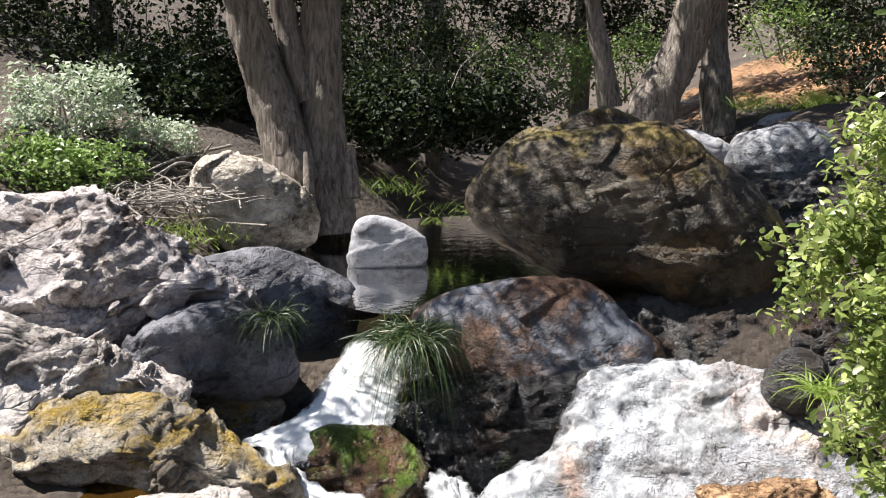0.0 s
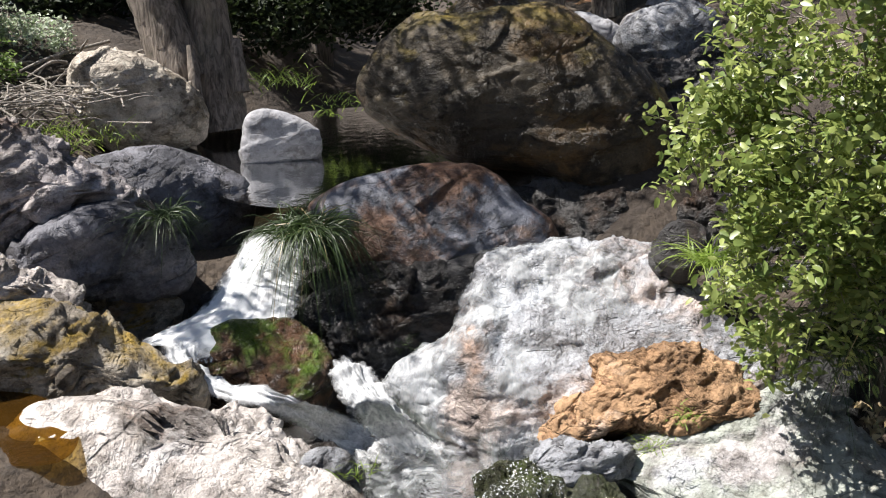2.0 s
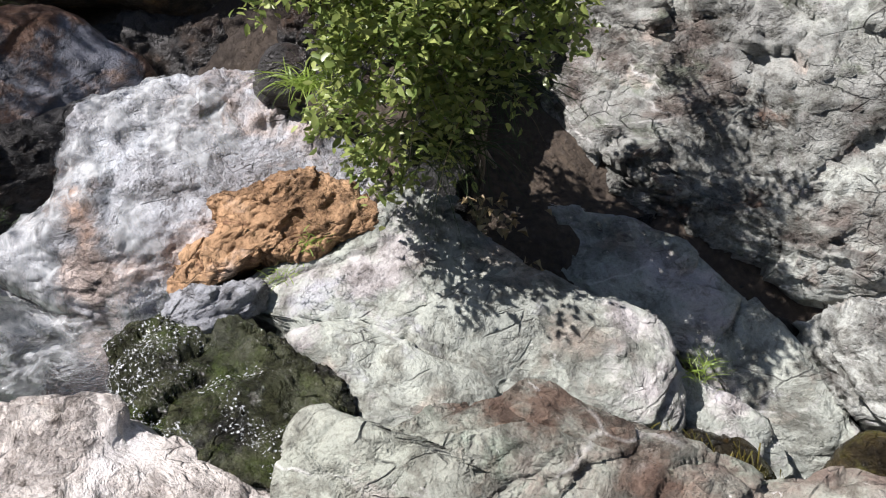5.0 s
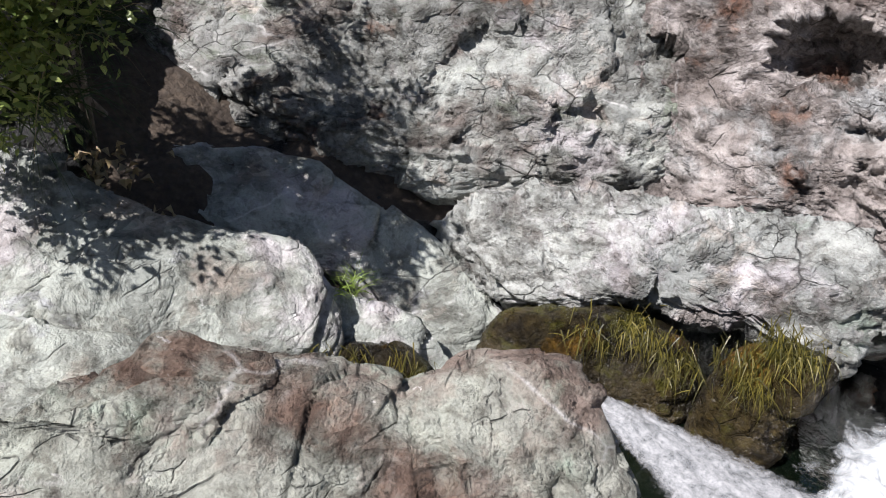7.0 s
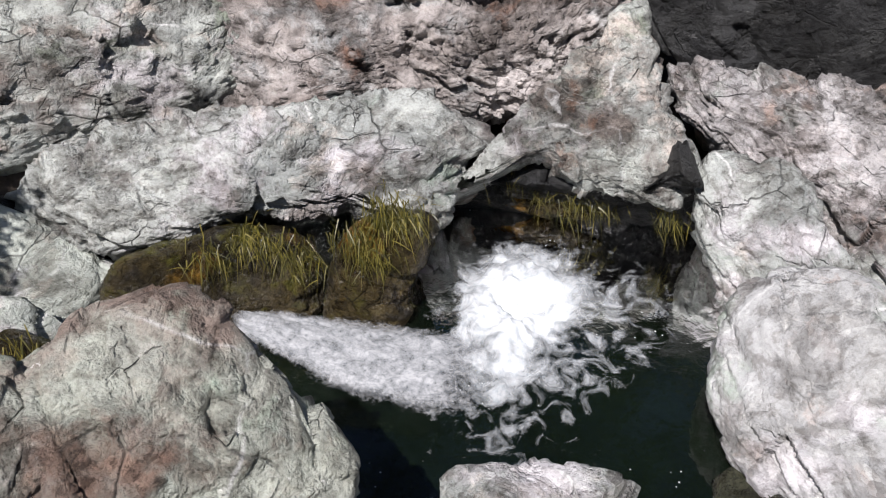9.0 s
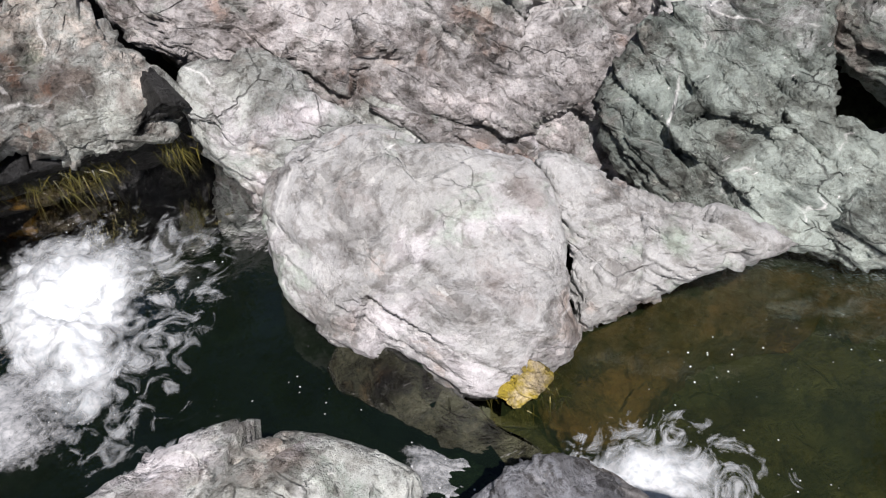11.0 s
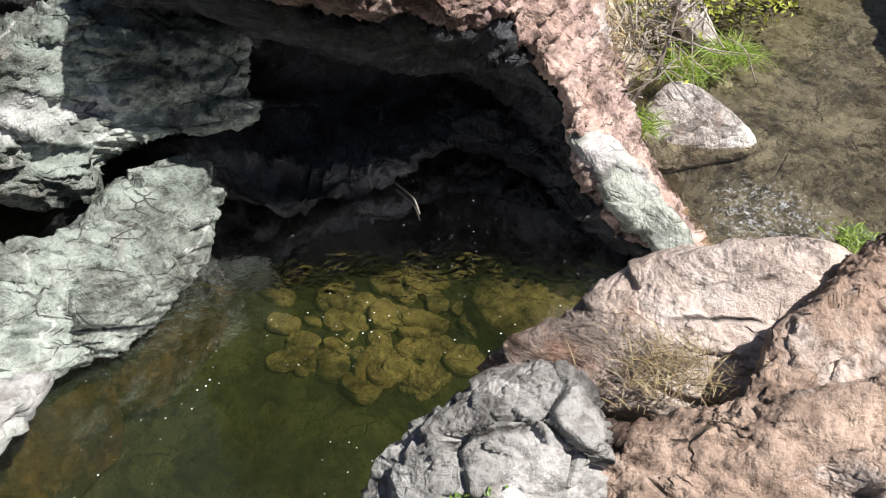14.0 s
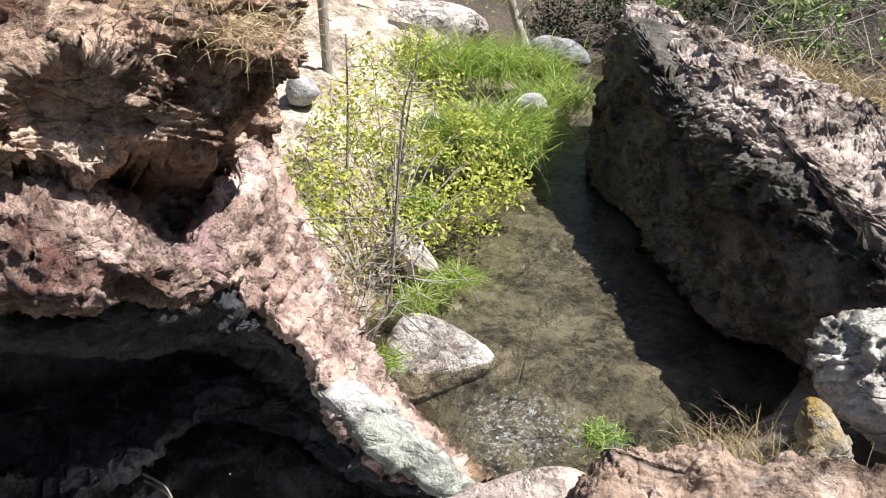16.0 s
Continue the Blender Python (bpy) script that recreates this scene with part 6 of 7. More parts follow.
foam("foam", "heap of white foam boiling in the plunge pool", [(-0.46, 4.49, 0.10)[:2], (-0.46, 5.04, 0.10)[:2], (-0.14, 5.43, 0.10)[:2], (0.36, 5.38, 0.10)[:2], (0.67, 4.84, 0.10)[:2], (0.46, 4.44, 0.10)[:2], (0.24, 3.98, 0.10)[:2], (-0.01, 3.59, 0.10)[:2], (-0.28, 3.75, 0.10)[:2]], 0.1, FOAM, 0.12, 4)
foam("foam", "lacy foam spreading over the plunge pool", [(-0.65, 5.05, 0.10)[:2], (-0.17, 5.62, 0.10)[:2], (0.68, 5.53, 0.10)[:2], (1.14, 5.08, 0.10)[:2], (1.03, 4.36, 0.10)[:2], (0.67, 3.89, 0.10)[:2], (0.36, 3.40, 0.10)[:2], (-0.19, 3.25, 0.10)[:2], (-0.58, 3.68, 0.10)[:2]], 0.1, LACE, 0.02, 6, web=True)
foam("foam", "streaks of foam along the edge of the plunge pool", [(-0.5, 3.1), (0.2, 3.15), (0.75, 3.45), (0.5, 3.6), (0.0, 3.5)], 0.1, LACE, 0.02, 8, web=True)
cascade("spill", "thin clear spill between the two pools",
        [(1.2, 3.1, 0.11), (1.55, 2.8, 0.06), (1.9, 2.5, -0.07), (2.2, 2.35, -0.09)],
        [(1.0, 2.7, 0.11), (1.4, 2.35, 0.06), (1.8, 2.1, -0.07), (2.1, 1.95, -0.09)], THIN, churn=0.02, seed=33, swell=0.02)
foam("foam", "white burst where the spill enters the lower pool", [(1.81, 2.58, -0.10)[:2], (1.99, 2.09, -0.10)[:2], (2.38, 1.91, -0.10)[:2], (2.67, 2.06, -0.10)[:2], (2.56, 2.41, -0.10)[:2], (2.20, 2.57, -0.10)[:2]], -0.1, LACE2, 0.04, 12)
foam("foam", "ring of lacy foam round the spill", [(1.67, 2.75, -0.10)[:2], (1.84, 1.97, -0.10)[:2], (2.46, 1.58, -0.10)[:2], (2.91, 1.74, -0.10)[:2], (2.89, 2.29, -0.10)[:2], (2.52, 2.69, -0.10)[:2], (2.02, 2.79, -0.10)[:2]], -0.1, RING, 0.012, 14, web=True)
# Glints on the riffle are painted as pale foam flecks.
RIFFLE = foam_material("glinting_riffle", 0.47, 26.0, 1.0, 0.42, 0.2)
foam("riffle", "sparkling riffle where the pool runs into the channel", [(6.34, -0.90), (6.43, -1.55), (6.03, -2.02), (5.57, -2.14), (5.17, -1.78), (5.12, -1.09), (5.49, -0.75)], -0.2, RIFFLE, 0.012, 37, web=True)

AMBERPOOL = water_material("amber_side_pool_water", (0.6, 0.42, 0.12), 6.0, 0.06, murk=(0.06, 0.03, 0.006), cloud=0.5)
pool("water_side_pool", "still amber water caught between the bank rocks", [(-4.77, -2.07, 1.66)[:2], (-4.79, -1.78, 1.66)[:2], (-4.58, -1.51, 1.66)[:2], (-4.25, -1.34, 1.66)[:2], (-4.01, -1.36, 1.66)[:2], (-4.00, -1.59, 1.66)[:2], (-4.12, -1.89, 1.66)[:2]], 1.66, AMBERPOOL)


# ---- plants ----
SHINY_LEAF = leaf_material("bright_yellow_green_leaf", (0.48, 0.54, 0.17), (0.16, 0.23, 0.06), gloss=0.35, thin=0.4)
SEDGE = leaf_material("dark_green_sedge", (0.07, 0.11, 0.03), (0.035, 0.06, 0.018), thin=0.25)
FRESH = leaf_material("fresh_green_sedge", (0.40, 0.52, 0.12), (0.24, 0.35, 0.06), thin=0.45)
WILLOW = leaf_material("yellowing_willow_leaf", (0.64, 0.64, 0.16), (0.44, 0.50, 0.10), thin=0.45)
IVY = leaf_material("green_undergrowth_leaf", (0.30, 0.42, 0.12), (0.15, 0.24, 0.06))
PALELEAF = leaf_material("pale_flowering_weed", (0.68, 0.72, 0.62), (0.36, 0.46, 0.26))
# Leaf green lowered almost to black to carry the woodland's shade.
SHADELEAF = leaf_material("shade_darkened_leaf", (0.045, 0.065, 0.02), (0.02, 0.032, 0.011), gloss=0.7)
DRY = leaf_material("dry_straw", (0.50, 0.40, 0.22), (0.34, 0.26, 0.14), thin=0.2)
TRAIL = leaf_material("golden_trailing_moss", (0.20, 0.165, 0.03), (0.055, 0.055, 0.013), thin=0.2)
BARK = bark_material("furrowed_grey_bark", (0.33, 0.28, 0.235), (0.075, 0.062, 0.05))
TWIG = bark_material("pale_dry_twig", (0.42, 0.38, 0.33), (0.25, 0.22, 0.19))


def ball(rng, n, centre, radii, shell=0.35):
    d = rng.normal(size=(n, 3))
    d /= np.linalg.norm(d, axis=1)[:, None]
    return np.asarray(centre) + d * rng.uniform(shell, 1, (n, 1)) ** 0.6 * np.asarray(radii)


def clumped(rng, clumps, each, centre, radii, clump):
    c = ball(rng, clumps, centre, radii)
    return np.concatenate([ball(rng, each, k, np.full(3, clump) * rng.uniform(0.6, 1.3), 0.1) for k in c])


def tuft(name, label, root, reach, count, material, width=0.006, droop=0.6, lift=0.7, lean=(0, 0, 0), radius=0.06, seed=1, group=""):
    """A tuft of sedge: blades fanning from one root and arching over."""
    rng = np.random.default_rng(seed)
    a = rng.uniform(0, 2 * math.pi, count)
    up = rng.uniform(lift * 0.5, lift * 1.3, count)
    heads = np.stack([np.cos(a), np.sin(a), up], 1) + np.asarray(lean)
    heads *= (reach * rng.uniform(0.55, 1.15, count) / np.linalg.norm(heads, axis=1))[:, None]
    roots = np.asarray(root) + rng.normal(size=(count, 3)) * (radius, radius, radius * 0.3)
    v, f = blades(roots, heads, width, rng, droop, 6)
    if count < 300:
        return put(name, v, f, material, None, label, "grass", group, "stuff", origin=root)
    thing = holder(name, root, label, "grass", group)
    old = count // 14 * 12
    put("dead_foliage", v[:old], f[f.max(1) < old], DRY if material is not DRY else TWIG, thing, "withered straw-coloured blades", kind="stuff")
    put("foliage", v[old:], f[f.min(1) >= old] - old, material, thing, kind="stuff")
    return thing


def shrub(name, label, base, clumps, each, clump, leaf, material, limbs, seed, category="bush", stem=0.02, up=0.5):
    """A shrub: stems from the base to each clump of leaves."""
    rng = np.random.default_rng(seed)
    thing = holder(name, base, label, category)
    base = np.asarray(base, float)
    for k, c in enumerate(np.asarray(clumps, float)):
        if k % limbs == 0:
            mid = base * 0.45 + c * 0.55 + rng.normal(size=3) * 0.06 + (0, 0, 0.12)
            pieces = [tube([base, mid, c, c + (c - mid) * 0.35], [stem, stem * 0.7, stem * 0.35, stem * 0.12], 6, 5)]
            for q in range(3):
                d = rng.normal(size=3) * clump * 0.9
                pieces.append(tube([c, c + d * 0.6 + (0, 0, 0.02), c + d * 1.3], [stem * 0.3, stem * 0.2, stem * 0.08], 4, 3))
            put("branch", *join(pieces), BARK, thing, "thin woody branch")
    at = np.concatenate([ball(rng, each, c, np.full(3, clump) * rng.uniform(0.7, 1.25), 0.05) for c in np.asarray(clumps, float)])
    v, f = leaves(at, leaf, rng, up)
    put("crown", v, f, material, thing, kind="stuff")
    return thing


def tree(name, label, limbs, crowns, leaf, per, material, seed, bark=None):
    """A tree: trunk and limbs as tapering tubes, and a crown of loose leaf clumps with gaps."""
    rng = np.random.default_rng(seed)
    base = limbs[0][0][0]
    thing = holder(name, base, label, "tree")
    for k, (pts, radii) in enumerate(limbs):
        v, f = tube(pts, radii, 22 if k < 2 else 10, 14)
        q = v.copy()
        nrm = normals_of(v, f)
        twist = np.stack([v[:, 0] * 1.0, v[:, 1] * 1.0, v[:, 2] * 0.22], 1)
        q = v + nrm * (0.10 * np.mean(radii) * 3 * fbm(twist, 0.12, 3, seed + k))[:, None]
        put("trunk" if k == 0 else "limb", q, f, bark or BARK, thing)
    at = [clumped(rng, n, per, c, r, 0.45) for c, r, n in crowns]
    v, f = leaves(np.concatenate(at), leaf, rng, 0.3)
    put("crown", v, f, material, thing, kind="stuff")
    return thing


# ---- upstream: trees and undergrowth ----
# Its crown clumps hang out of view, placed to shade the boulders below.
tree("tree", "twin grey-barked tree leaning over the upper pool", [
    ([(-9.40, -1.45, 2.72), (-9.54, -1.68, 3.46), (-9.62, -1.87, 4.08), (-9.57, -2.00, 4.69), (-9.24, -2.07, 5.60)], [0.27, 0.23, 0.21, 0.19, 0.15]),
    ([(-9.36, -1.11, 2.19), (-9.56, -1.18, 2.87), (-9.72, -1.22, 3.74), (-9.81, -1.21, 4.60), (-9.56, -1.03, 5.91)], [0.26, 0.22, 0.21, 0.20, 0.15]),
    ([(-9.65, -1.35, 3.57), (-9.73, -1.51, 4.03), (-9.79, -1.66, 4.71), (-9.74, -1.75, 5.42)], [0.13, 0.13, 0.12, 0.10]),
    ([(-9.16, -0.88, 2.63), (-9.24, -0.90, 2.91), (-9.31, -0.92, 3.12)], [0.08, 0.07, 0.05]),
    ([(-8.98, -1.30, 2.49), (-9.08, -1.31, 2.82), (-9.16, -1.32, 3.09)], [0.07, 0.06, 0.045]),
], [((-9.4, -0.4, 7.6), (1.6, 1.3, 1.0), 46), ((-8.2, -1.4, 6.9), (0.95, 1.2, 0.6), 34), ((-8.0, 0.2, 6.6), (0.9, 0.8, 0.5), 16), ((-7.3, -2.2, 6.7), (0.7, 0.8, 0.4), 22), ((-6.8, -3.8, 6.3), (0.55, 0.5, 0.3), 12)], 0.10, 60, SHADELEAF, 11)
tree("tree", "dark crooked tree behind the huge boulder", [
    ([(-11.87, 2.62, 3.02), (-11.97, 2.80, 3.52), (-12.01, 3.08, 4.08), (-11.92, 3.30, 4.84), (-11.57, 3.31, 5.98)], [0.33, 0.29, 0.26, 0.27, 0.2]),
    ([(-12.38, 2.27, 3.35), (-12.41, 2.16, 3.94), (-12.52, 2.03, 4.60), (-12.46, 1.84, 5.59)], [0.16, 0.13, 0.11, 0.09]),
], [((-12.0, 1.0, 8.2), (2.2, 2.6, 1.5), 80), ((-12.6, 2.2, 8.5), (2.0, 1.6, 1.4), 50)], 0.12, 60, SHADELEAF, 12)
tree("tree", "straight grey tree trunk behind the boulders", [
    ([(-12.59, 3.80, 2.92), (-12.75, 3.77, 3.63), (-12.87, 3.72, 4.46), (-12.79, 3.56, 5.84)], [0.24, 0.2, 0.18, 0.15]),
], [((-14.2, 4.0, 8.8), (1.8, 1.6, 1.2), 40)], 0.12, 60, SHADELEAF, 13)
# Trees added for canopies out of view that shade the slope behind.
for k, (x, y, h) in enumerate([(-14.4, -5.2, 3.0), (-15.6, -2.6, 3.4), (-14.6, -0.2, 3.0), (-17.5, 2.6, 4.2), (-16.5, -7.0, 4.6), (-19.0, -2.0, 5.5)]):
    tree("tree", "woodland tree behind the creek, added to cast shade", [
        ([(x, y, h - 1.6), (x + 0.1, y + 0.1, h + 2.0), (x - 0.1, y + 0.2, h + 5.0)], [0.2, 0.16, 0.1]),
    ], [((x, y, h + 5.2), (2.2, 2.2, 1.5), 70), ((x + 0.4, y - 0.6, h + 3.4), (1.9, 1.9, 0.9), 40)], 0.16, 42, SHADELEAF, 30 + k)


def thicket(label, centre, radii, clumps, each, leaf, material, seed, clump=0.3, name="undergrowth"):
    """A mass of undergrowth: woody stems and a ragged cover of leaves."""
    rng = np.random.default_rng(seed)
    c = np.asarray(centre, float)
    foot = c - (0, 0, radii[2])
    thing = holder(name, foot, label, "undergrowth")
    thick = min(0.016, radii[0] * 0.03)
    spots = ball(rng, clumps, c, radii)
    stems = []
    for q in spots[::4]:
        root = foot + rng.normal(size=3) * (radii[0] * 0.25, radii[1] * 0.25, 0.02)
        stems.append(tube([root, (root + q) / 2 + rng.normal(size=3) * 0.1, q], [thick, thick * 0.7, thick * 0.25], 5, 4))
    v, f = join(stems)
    put("stem", v, f, TWIG, thing, kind="stuff")
    at = np.concatenate([ball(rng, each, q, np.full(3, clump) * rng.uniform(0.6, 1.3), 0.05) for q in spots])
    v, f = leaves(at, leaf, rng, 0.55, 1.7)
    put("leaves", v, f, material, thing, kind="stuff")
    return thing


thicket("pale flowering weeds in the sun", (-9.83, -3.93, 3.51), (0.5, 0.75, 0.5), 60, 45, 0.07, PALELEAF, 61, 0.2)
thicket("sunlit green nettles on the bank", (-8.72, -3.87, 2.93), (0.5, 0.85, 0.32), 70, 50, 0.07, IVY, 62, 0.18)
thicket("low blue-green creeper in the sun", (-10.11, -3.06, 3.14), (0.4, 0.45, 0.18), 26, 45, 0.06, PALELEAF, 63, 0.14)
thicket("green creeper on the bank", (-9.23, -3.41, 2.92), (0.5, 0.4, 0.25), 26, 45, 0.06, IVY, 64, 0.16)
# Sun and shade lie in the leaf colours: IVY bright, SHADELEAF near black.
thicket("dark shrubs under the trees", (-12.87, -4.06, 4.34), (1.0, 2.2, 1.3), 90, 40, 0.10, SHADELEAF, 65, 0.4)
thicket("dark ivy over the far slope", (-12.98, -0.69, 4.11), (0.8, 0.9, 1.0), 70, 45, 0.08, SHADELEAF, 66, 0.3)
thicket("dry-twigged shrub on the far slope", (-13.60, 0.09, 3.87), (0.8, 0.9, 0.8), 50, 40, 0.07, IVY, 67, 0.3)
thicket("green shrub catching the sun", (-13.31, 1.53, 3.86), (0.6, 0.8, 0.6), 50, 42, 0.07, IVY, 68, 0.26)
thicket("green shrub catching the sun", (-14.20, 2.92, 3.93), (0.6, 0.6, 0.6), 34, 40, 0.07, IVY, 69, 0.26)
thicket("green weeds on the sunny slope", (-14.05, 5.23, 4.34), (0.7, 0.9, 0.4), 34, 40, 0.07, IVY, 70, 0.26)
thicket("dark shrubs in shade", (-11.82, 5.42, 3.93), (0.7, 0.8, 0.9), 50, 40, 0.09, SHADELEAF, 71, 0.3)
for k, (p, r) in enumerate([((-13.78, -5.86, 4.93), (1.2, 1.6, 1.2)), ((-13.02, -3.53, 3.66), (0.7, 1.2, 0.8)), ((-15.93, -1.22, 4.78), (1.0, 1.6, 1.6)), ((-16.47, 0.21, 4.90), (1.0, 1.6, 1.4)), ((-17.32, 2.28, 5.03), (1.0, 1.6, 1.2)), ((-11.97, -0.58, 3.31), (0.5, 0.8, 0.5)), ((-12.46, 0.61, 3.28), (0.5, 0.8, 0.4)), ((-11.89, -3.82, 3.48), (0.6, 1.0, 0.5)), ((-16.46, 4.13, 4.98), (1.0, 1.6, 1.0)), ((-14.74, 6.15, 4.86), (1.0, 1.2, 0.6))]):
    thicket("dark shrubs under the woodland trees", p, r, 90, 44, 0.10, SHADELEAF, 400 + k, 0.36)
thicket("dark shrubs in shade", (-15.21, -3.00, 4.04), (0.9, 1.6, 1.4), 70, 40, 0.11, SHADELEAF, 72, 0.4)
for k, (p, n) in enumerate([((-12.23, 4.92, 3.35), 260), ((-12.31, 5.25, 3.38), 260), ((-12.31, 4.13, 3.35), 160), ((-9.59, -0.53, 2.66), 160), ((-8.11, -2.43, 2.49), 130), ((-7.97, -2.14, 2.44), 120), ((-9.17, 0.03, 2.43), 60)]):
    tuft("grass_tuft", "bright green grass on the bank", p, 0.42 if k < 3 else 0.22, n, FRESH, 0.008, 0.5, 1.3, radius=0.18, seed=80 + k, group="bank grass")


def sticks(name, label, centre, spread, count, length, radius, seed, material=TWIG, flat=0.25):
    rng = np.random.default_rng(seed)
    parts = []
    for k in range(count):
        p = np.asarray(centre) + rng.normal(size=3) * spread
        d = rng.normal(size=3) * (1, 1, flat)
        d *= length * rng.uniform(0.4, 1.2) / np.linalg.norm(d)
        parts.append(tube([p - d / 2, p + rng.normal(size=3) * length * 0.07, p + d / 2], [radius, radius * 0.8, radius * 0.4], 6, 4))
    v, f = join(parts)
    return put(name, v, f, material, None, label, "dead wood", kind="stuff")


sticks("dead_branches", "tangle of pale dead branches on the bank", (-8.43, -2.58, 2.76), (0.34, 0.36, 0.06), 150, 0.5, 0.009, 91, flat=0.12)
sticks("dead_branches", "dead roots and branches under the trees", (-9.78, -2.70, 2.94), (0.3, 0.6, 0.06), 22, 0.9, 0.02, 92)
sticks("dead_branches", "bare twigs in the background thicket", (-12.99, 0.32, 3.56), (0.5, 0.7, 0.4), 50, 0.9, 0.006, 93, flat=0.9)

# ---- sedges at the falls and along the far bank ----
tuft("sedge", "long dark sedge hanging beside the waterfall", (-6.06, -0.18, 2.10), 0.62, 520, SEDGE, 0.009, 1.1, 0.9, (0.35, 0, 0), 0.07, 101, "sedges")
tuft("sedge", "long dark sedge hanging beside the waterfall", (-6.10, -0.32, 2.10), 0.5, 220, SEDGE, 0.009, 1.1, 0.9, (0.3, -0.2, 0), 0.05, 102, "sedges")
tuft("sedge", "small dark sedge on the shaded rock", (-5.72, -1.08, 2.36), 0.42, 130, SEDGE, 0.008, 1.0, 0.9, (0.4, 0, 0), 0.04, 103, "sedges")
tuft("sedge", "dark sedge in the shadow of the bush", (-4.38, 3.02, 2.12), 0.75, 420, SEDGE, 0.009, 0.75, 0.8, (0.25, -0.1, 0), 0.1, 104, "sedges")
tuft("sedge", "dark sedge in the shadow of the bush", (-4.32, 2.70, 1.84), 0.6, 260, SEDGE, 0.009, 0.8, 0.8, (0.25, -0.2, 0), 0.1, 105, "sedges")
tuft("sedge", "green sedge under the bush", (-4.49, 1.98, 2.29), 0.4, 120, FRESH, 0.008, 0.7, 0.9, (0.2, 0, 0), 0.05, 106, "sedges")
for k, (p, r, n) in enumerate([((-5.64, 0.42, 1.41), 0.12, 60), ((-4.28, 1.65, 1.32), 0.1, 50), ((-4.29, 1.84, 1.45), 0.1, 50), ((-2.98, 3.64, 0.70), 0.2, 70), ((-4.24, 0.04, 1.32), 0.12, 40)]):
    tuft("grass_tuft", "little green tuft in a crack of the rock", p, r, n, FRESH if k else SEDGE, 0.005, 0.5, 1.1, radius=0.05, seed=110 + k, group="little tufts")


def trailing(label, spots, length, count, seed, lean=(0.15, -0.25, 0)):
    """Moss hanging in wet strands from a lip of rock."""
    rng = np.random.default_rng(seed)
    p = np.concatenate([np.asarray(q) + rng.normal(size=(count, 3)) * (0.07, 0.07, 0.04) for q in spots])
    heads = (rng.normal(size=p.shape) * 0.34 + np.array(lean) + (0, 0, -0.6))
    heads *= (length * rng.uniform(0.5, 1.2, (len(p), 1))) / np.linalg.norm(heads, axis=1)[:, None]
    v, f = blades(p, heads, 0.006, rng, 0.45, 5)
    return put("trailing_moss", v, f, TRAIL, None, label, "moss", kind="stuff")


trailing("golden moss strands on the wet rock", [(-1.52, 4.44, 0.65), (-1.37, 4.40, 0.62), (-1.24, 4.41, 0.56), (-1.75, 4.29, 0.59)], 0.13, 130, 121)
trailing("golden moss strands on the wet rock", [(-0.93, 4.52, 0.67), (-0.78, 4.70, 0.77), (-0.66, 4.62, 0.73), (-0.81, 4.45, 0.62)], 0.14, 140, 122)
trailing("golden moss hanging in the hollow", [(-0.09, 5.58, 0.52), (0.11, 5.52, 0.42), (0.30, 5.49, 0.38), (0.49, 5.52, 0.35), (0.94, 5.38, 0.41)], 0.12, 90, 123)
trailing("golden moss low beside the stream", [(-2.57, 3.23, 0.63), (-2.37, 3.37, 0.61), (-2.74, 3.09, 0.64)], 0.18, 60, 124)
trailing("yellow moss on the tip of the boulder", [(1.96, 3.17, -0.11), (2.10, 3.13, -0.08), (2.09, 3.07, -0.12)], 0.1, 90, 125)


def litter(label, centre, spread, count, size, seed):
    rng = np.random.default_rng(seed)
    p = np.asarray(centre) + rng.normal(size=(count, 3)) * spread
    v, f = leaves(p, size, rng, 0.75, 1.8, 0.8)
    return put("fallen_leaves", v, f, DRY, None, label, "leaves", kind="stuff")


litter("drift of curled dry leaves in the crack", (-3.90, 2.88, 1.08), (0.1, 0.12, 0.035), 110, 0.075, 131)
litter("dry leaves caught below the bush", (-4.29, 3.04, 1.29), (0.15, 0.12, 0.04), 60, 0.07, 132)

# ---- near bank downstream ----
tuft("dry_grass", "dry straw-coloured grass on the cracked rock", (1.88, 0.27, 2.37), 0.085, 420, DRY, 0.0016, 0.35, 1.0, radius=0.06, seed=141, group="dry grass")
tuft("dry_grass", "dry straw-coloured grass on the cracked rock", (1.90, 0.18, 2.35), 0.075, 320, DRY, 0.0016, 0.35, 1.0, radius=0.05, seed=142, group="dry grass")
tuft("dry_grass", "dry weeds in the cleft of the rock", (1.95, -0.16, 2.43), 0.12, 110, DRY, 0.003, 0.4, 1.0, radius=0.05, seed=143, group="dry grass")
tuft("dry_grass", "pale dry weeds at the brink", (2.36, -0.88, 2.2), 0.13, 520, DRY, 0.0018, 0.3, 1.4, radius=0.1, seed=144, group="dry grass")
tuft("dry_grass", "pale dry weeds at the brink", (2.47, -0.86, 2.14), 0.12, 420, DRY, 0.0018, 0.3, 1.2, radius=0.08, seed=145, group="dry grass")
tuft("dry_grass", "dry grass on the brow of the overhang", (5.12, 0.27, 3.02), 0.3, 260, DRY, 0.005, 0.8, 0.7, radius=0.14, seed=146, group="dry grass")
tuft("dry_grass", "dry grass on the brow of the overhang", (5.13, 0.64, 3.26), 0.3, 260, DRY, 0.005, 0.8, 0.7, radius=0.18, seed=147, group="dry grass")
thicket("small green herb at the brink of the rock", (1.48, 0.66, 2.38), (0.06, 0.09, 0.04), 26, 16, 0.018, IVY, 148, 0.025, "herb")
thicket("small yellow-green herb in the rock", (2.03, -0.37, 2.42), (0.06, 0.07, 0.04), 16, 14, 0.025, WILLOW, 149, 0.025, "herb")


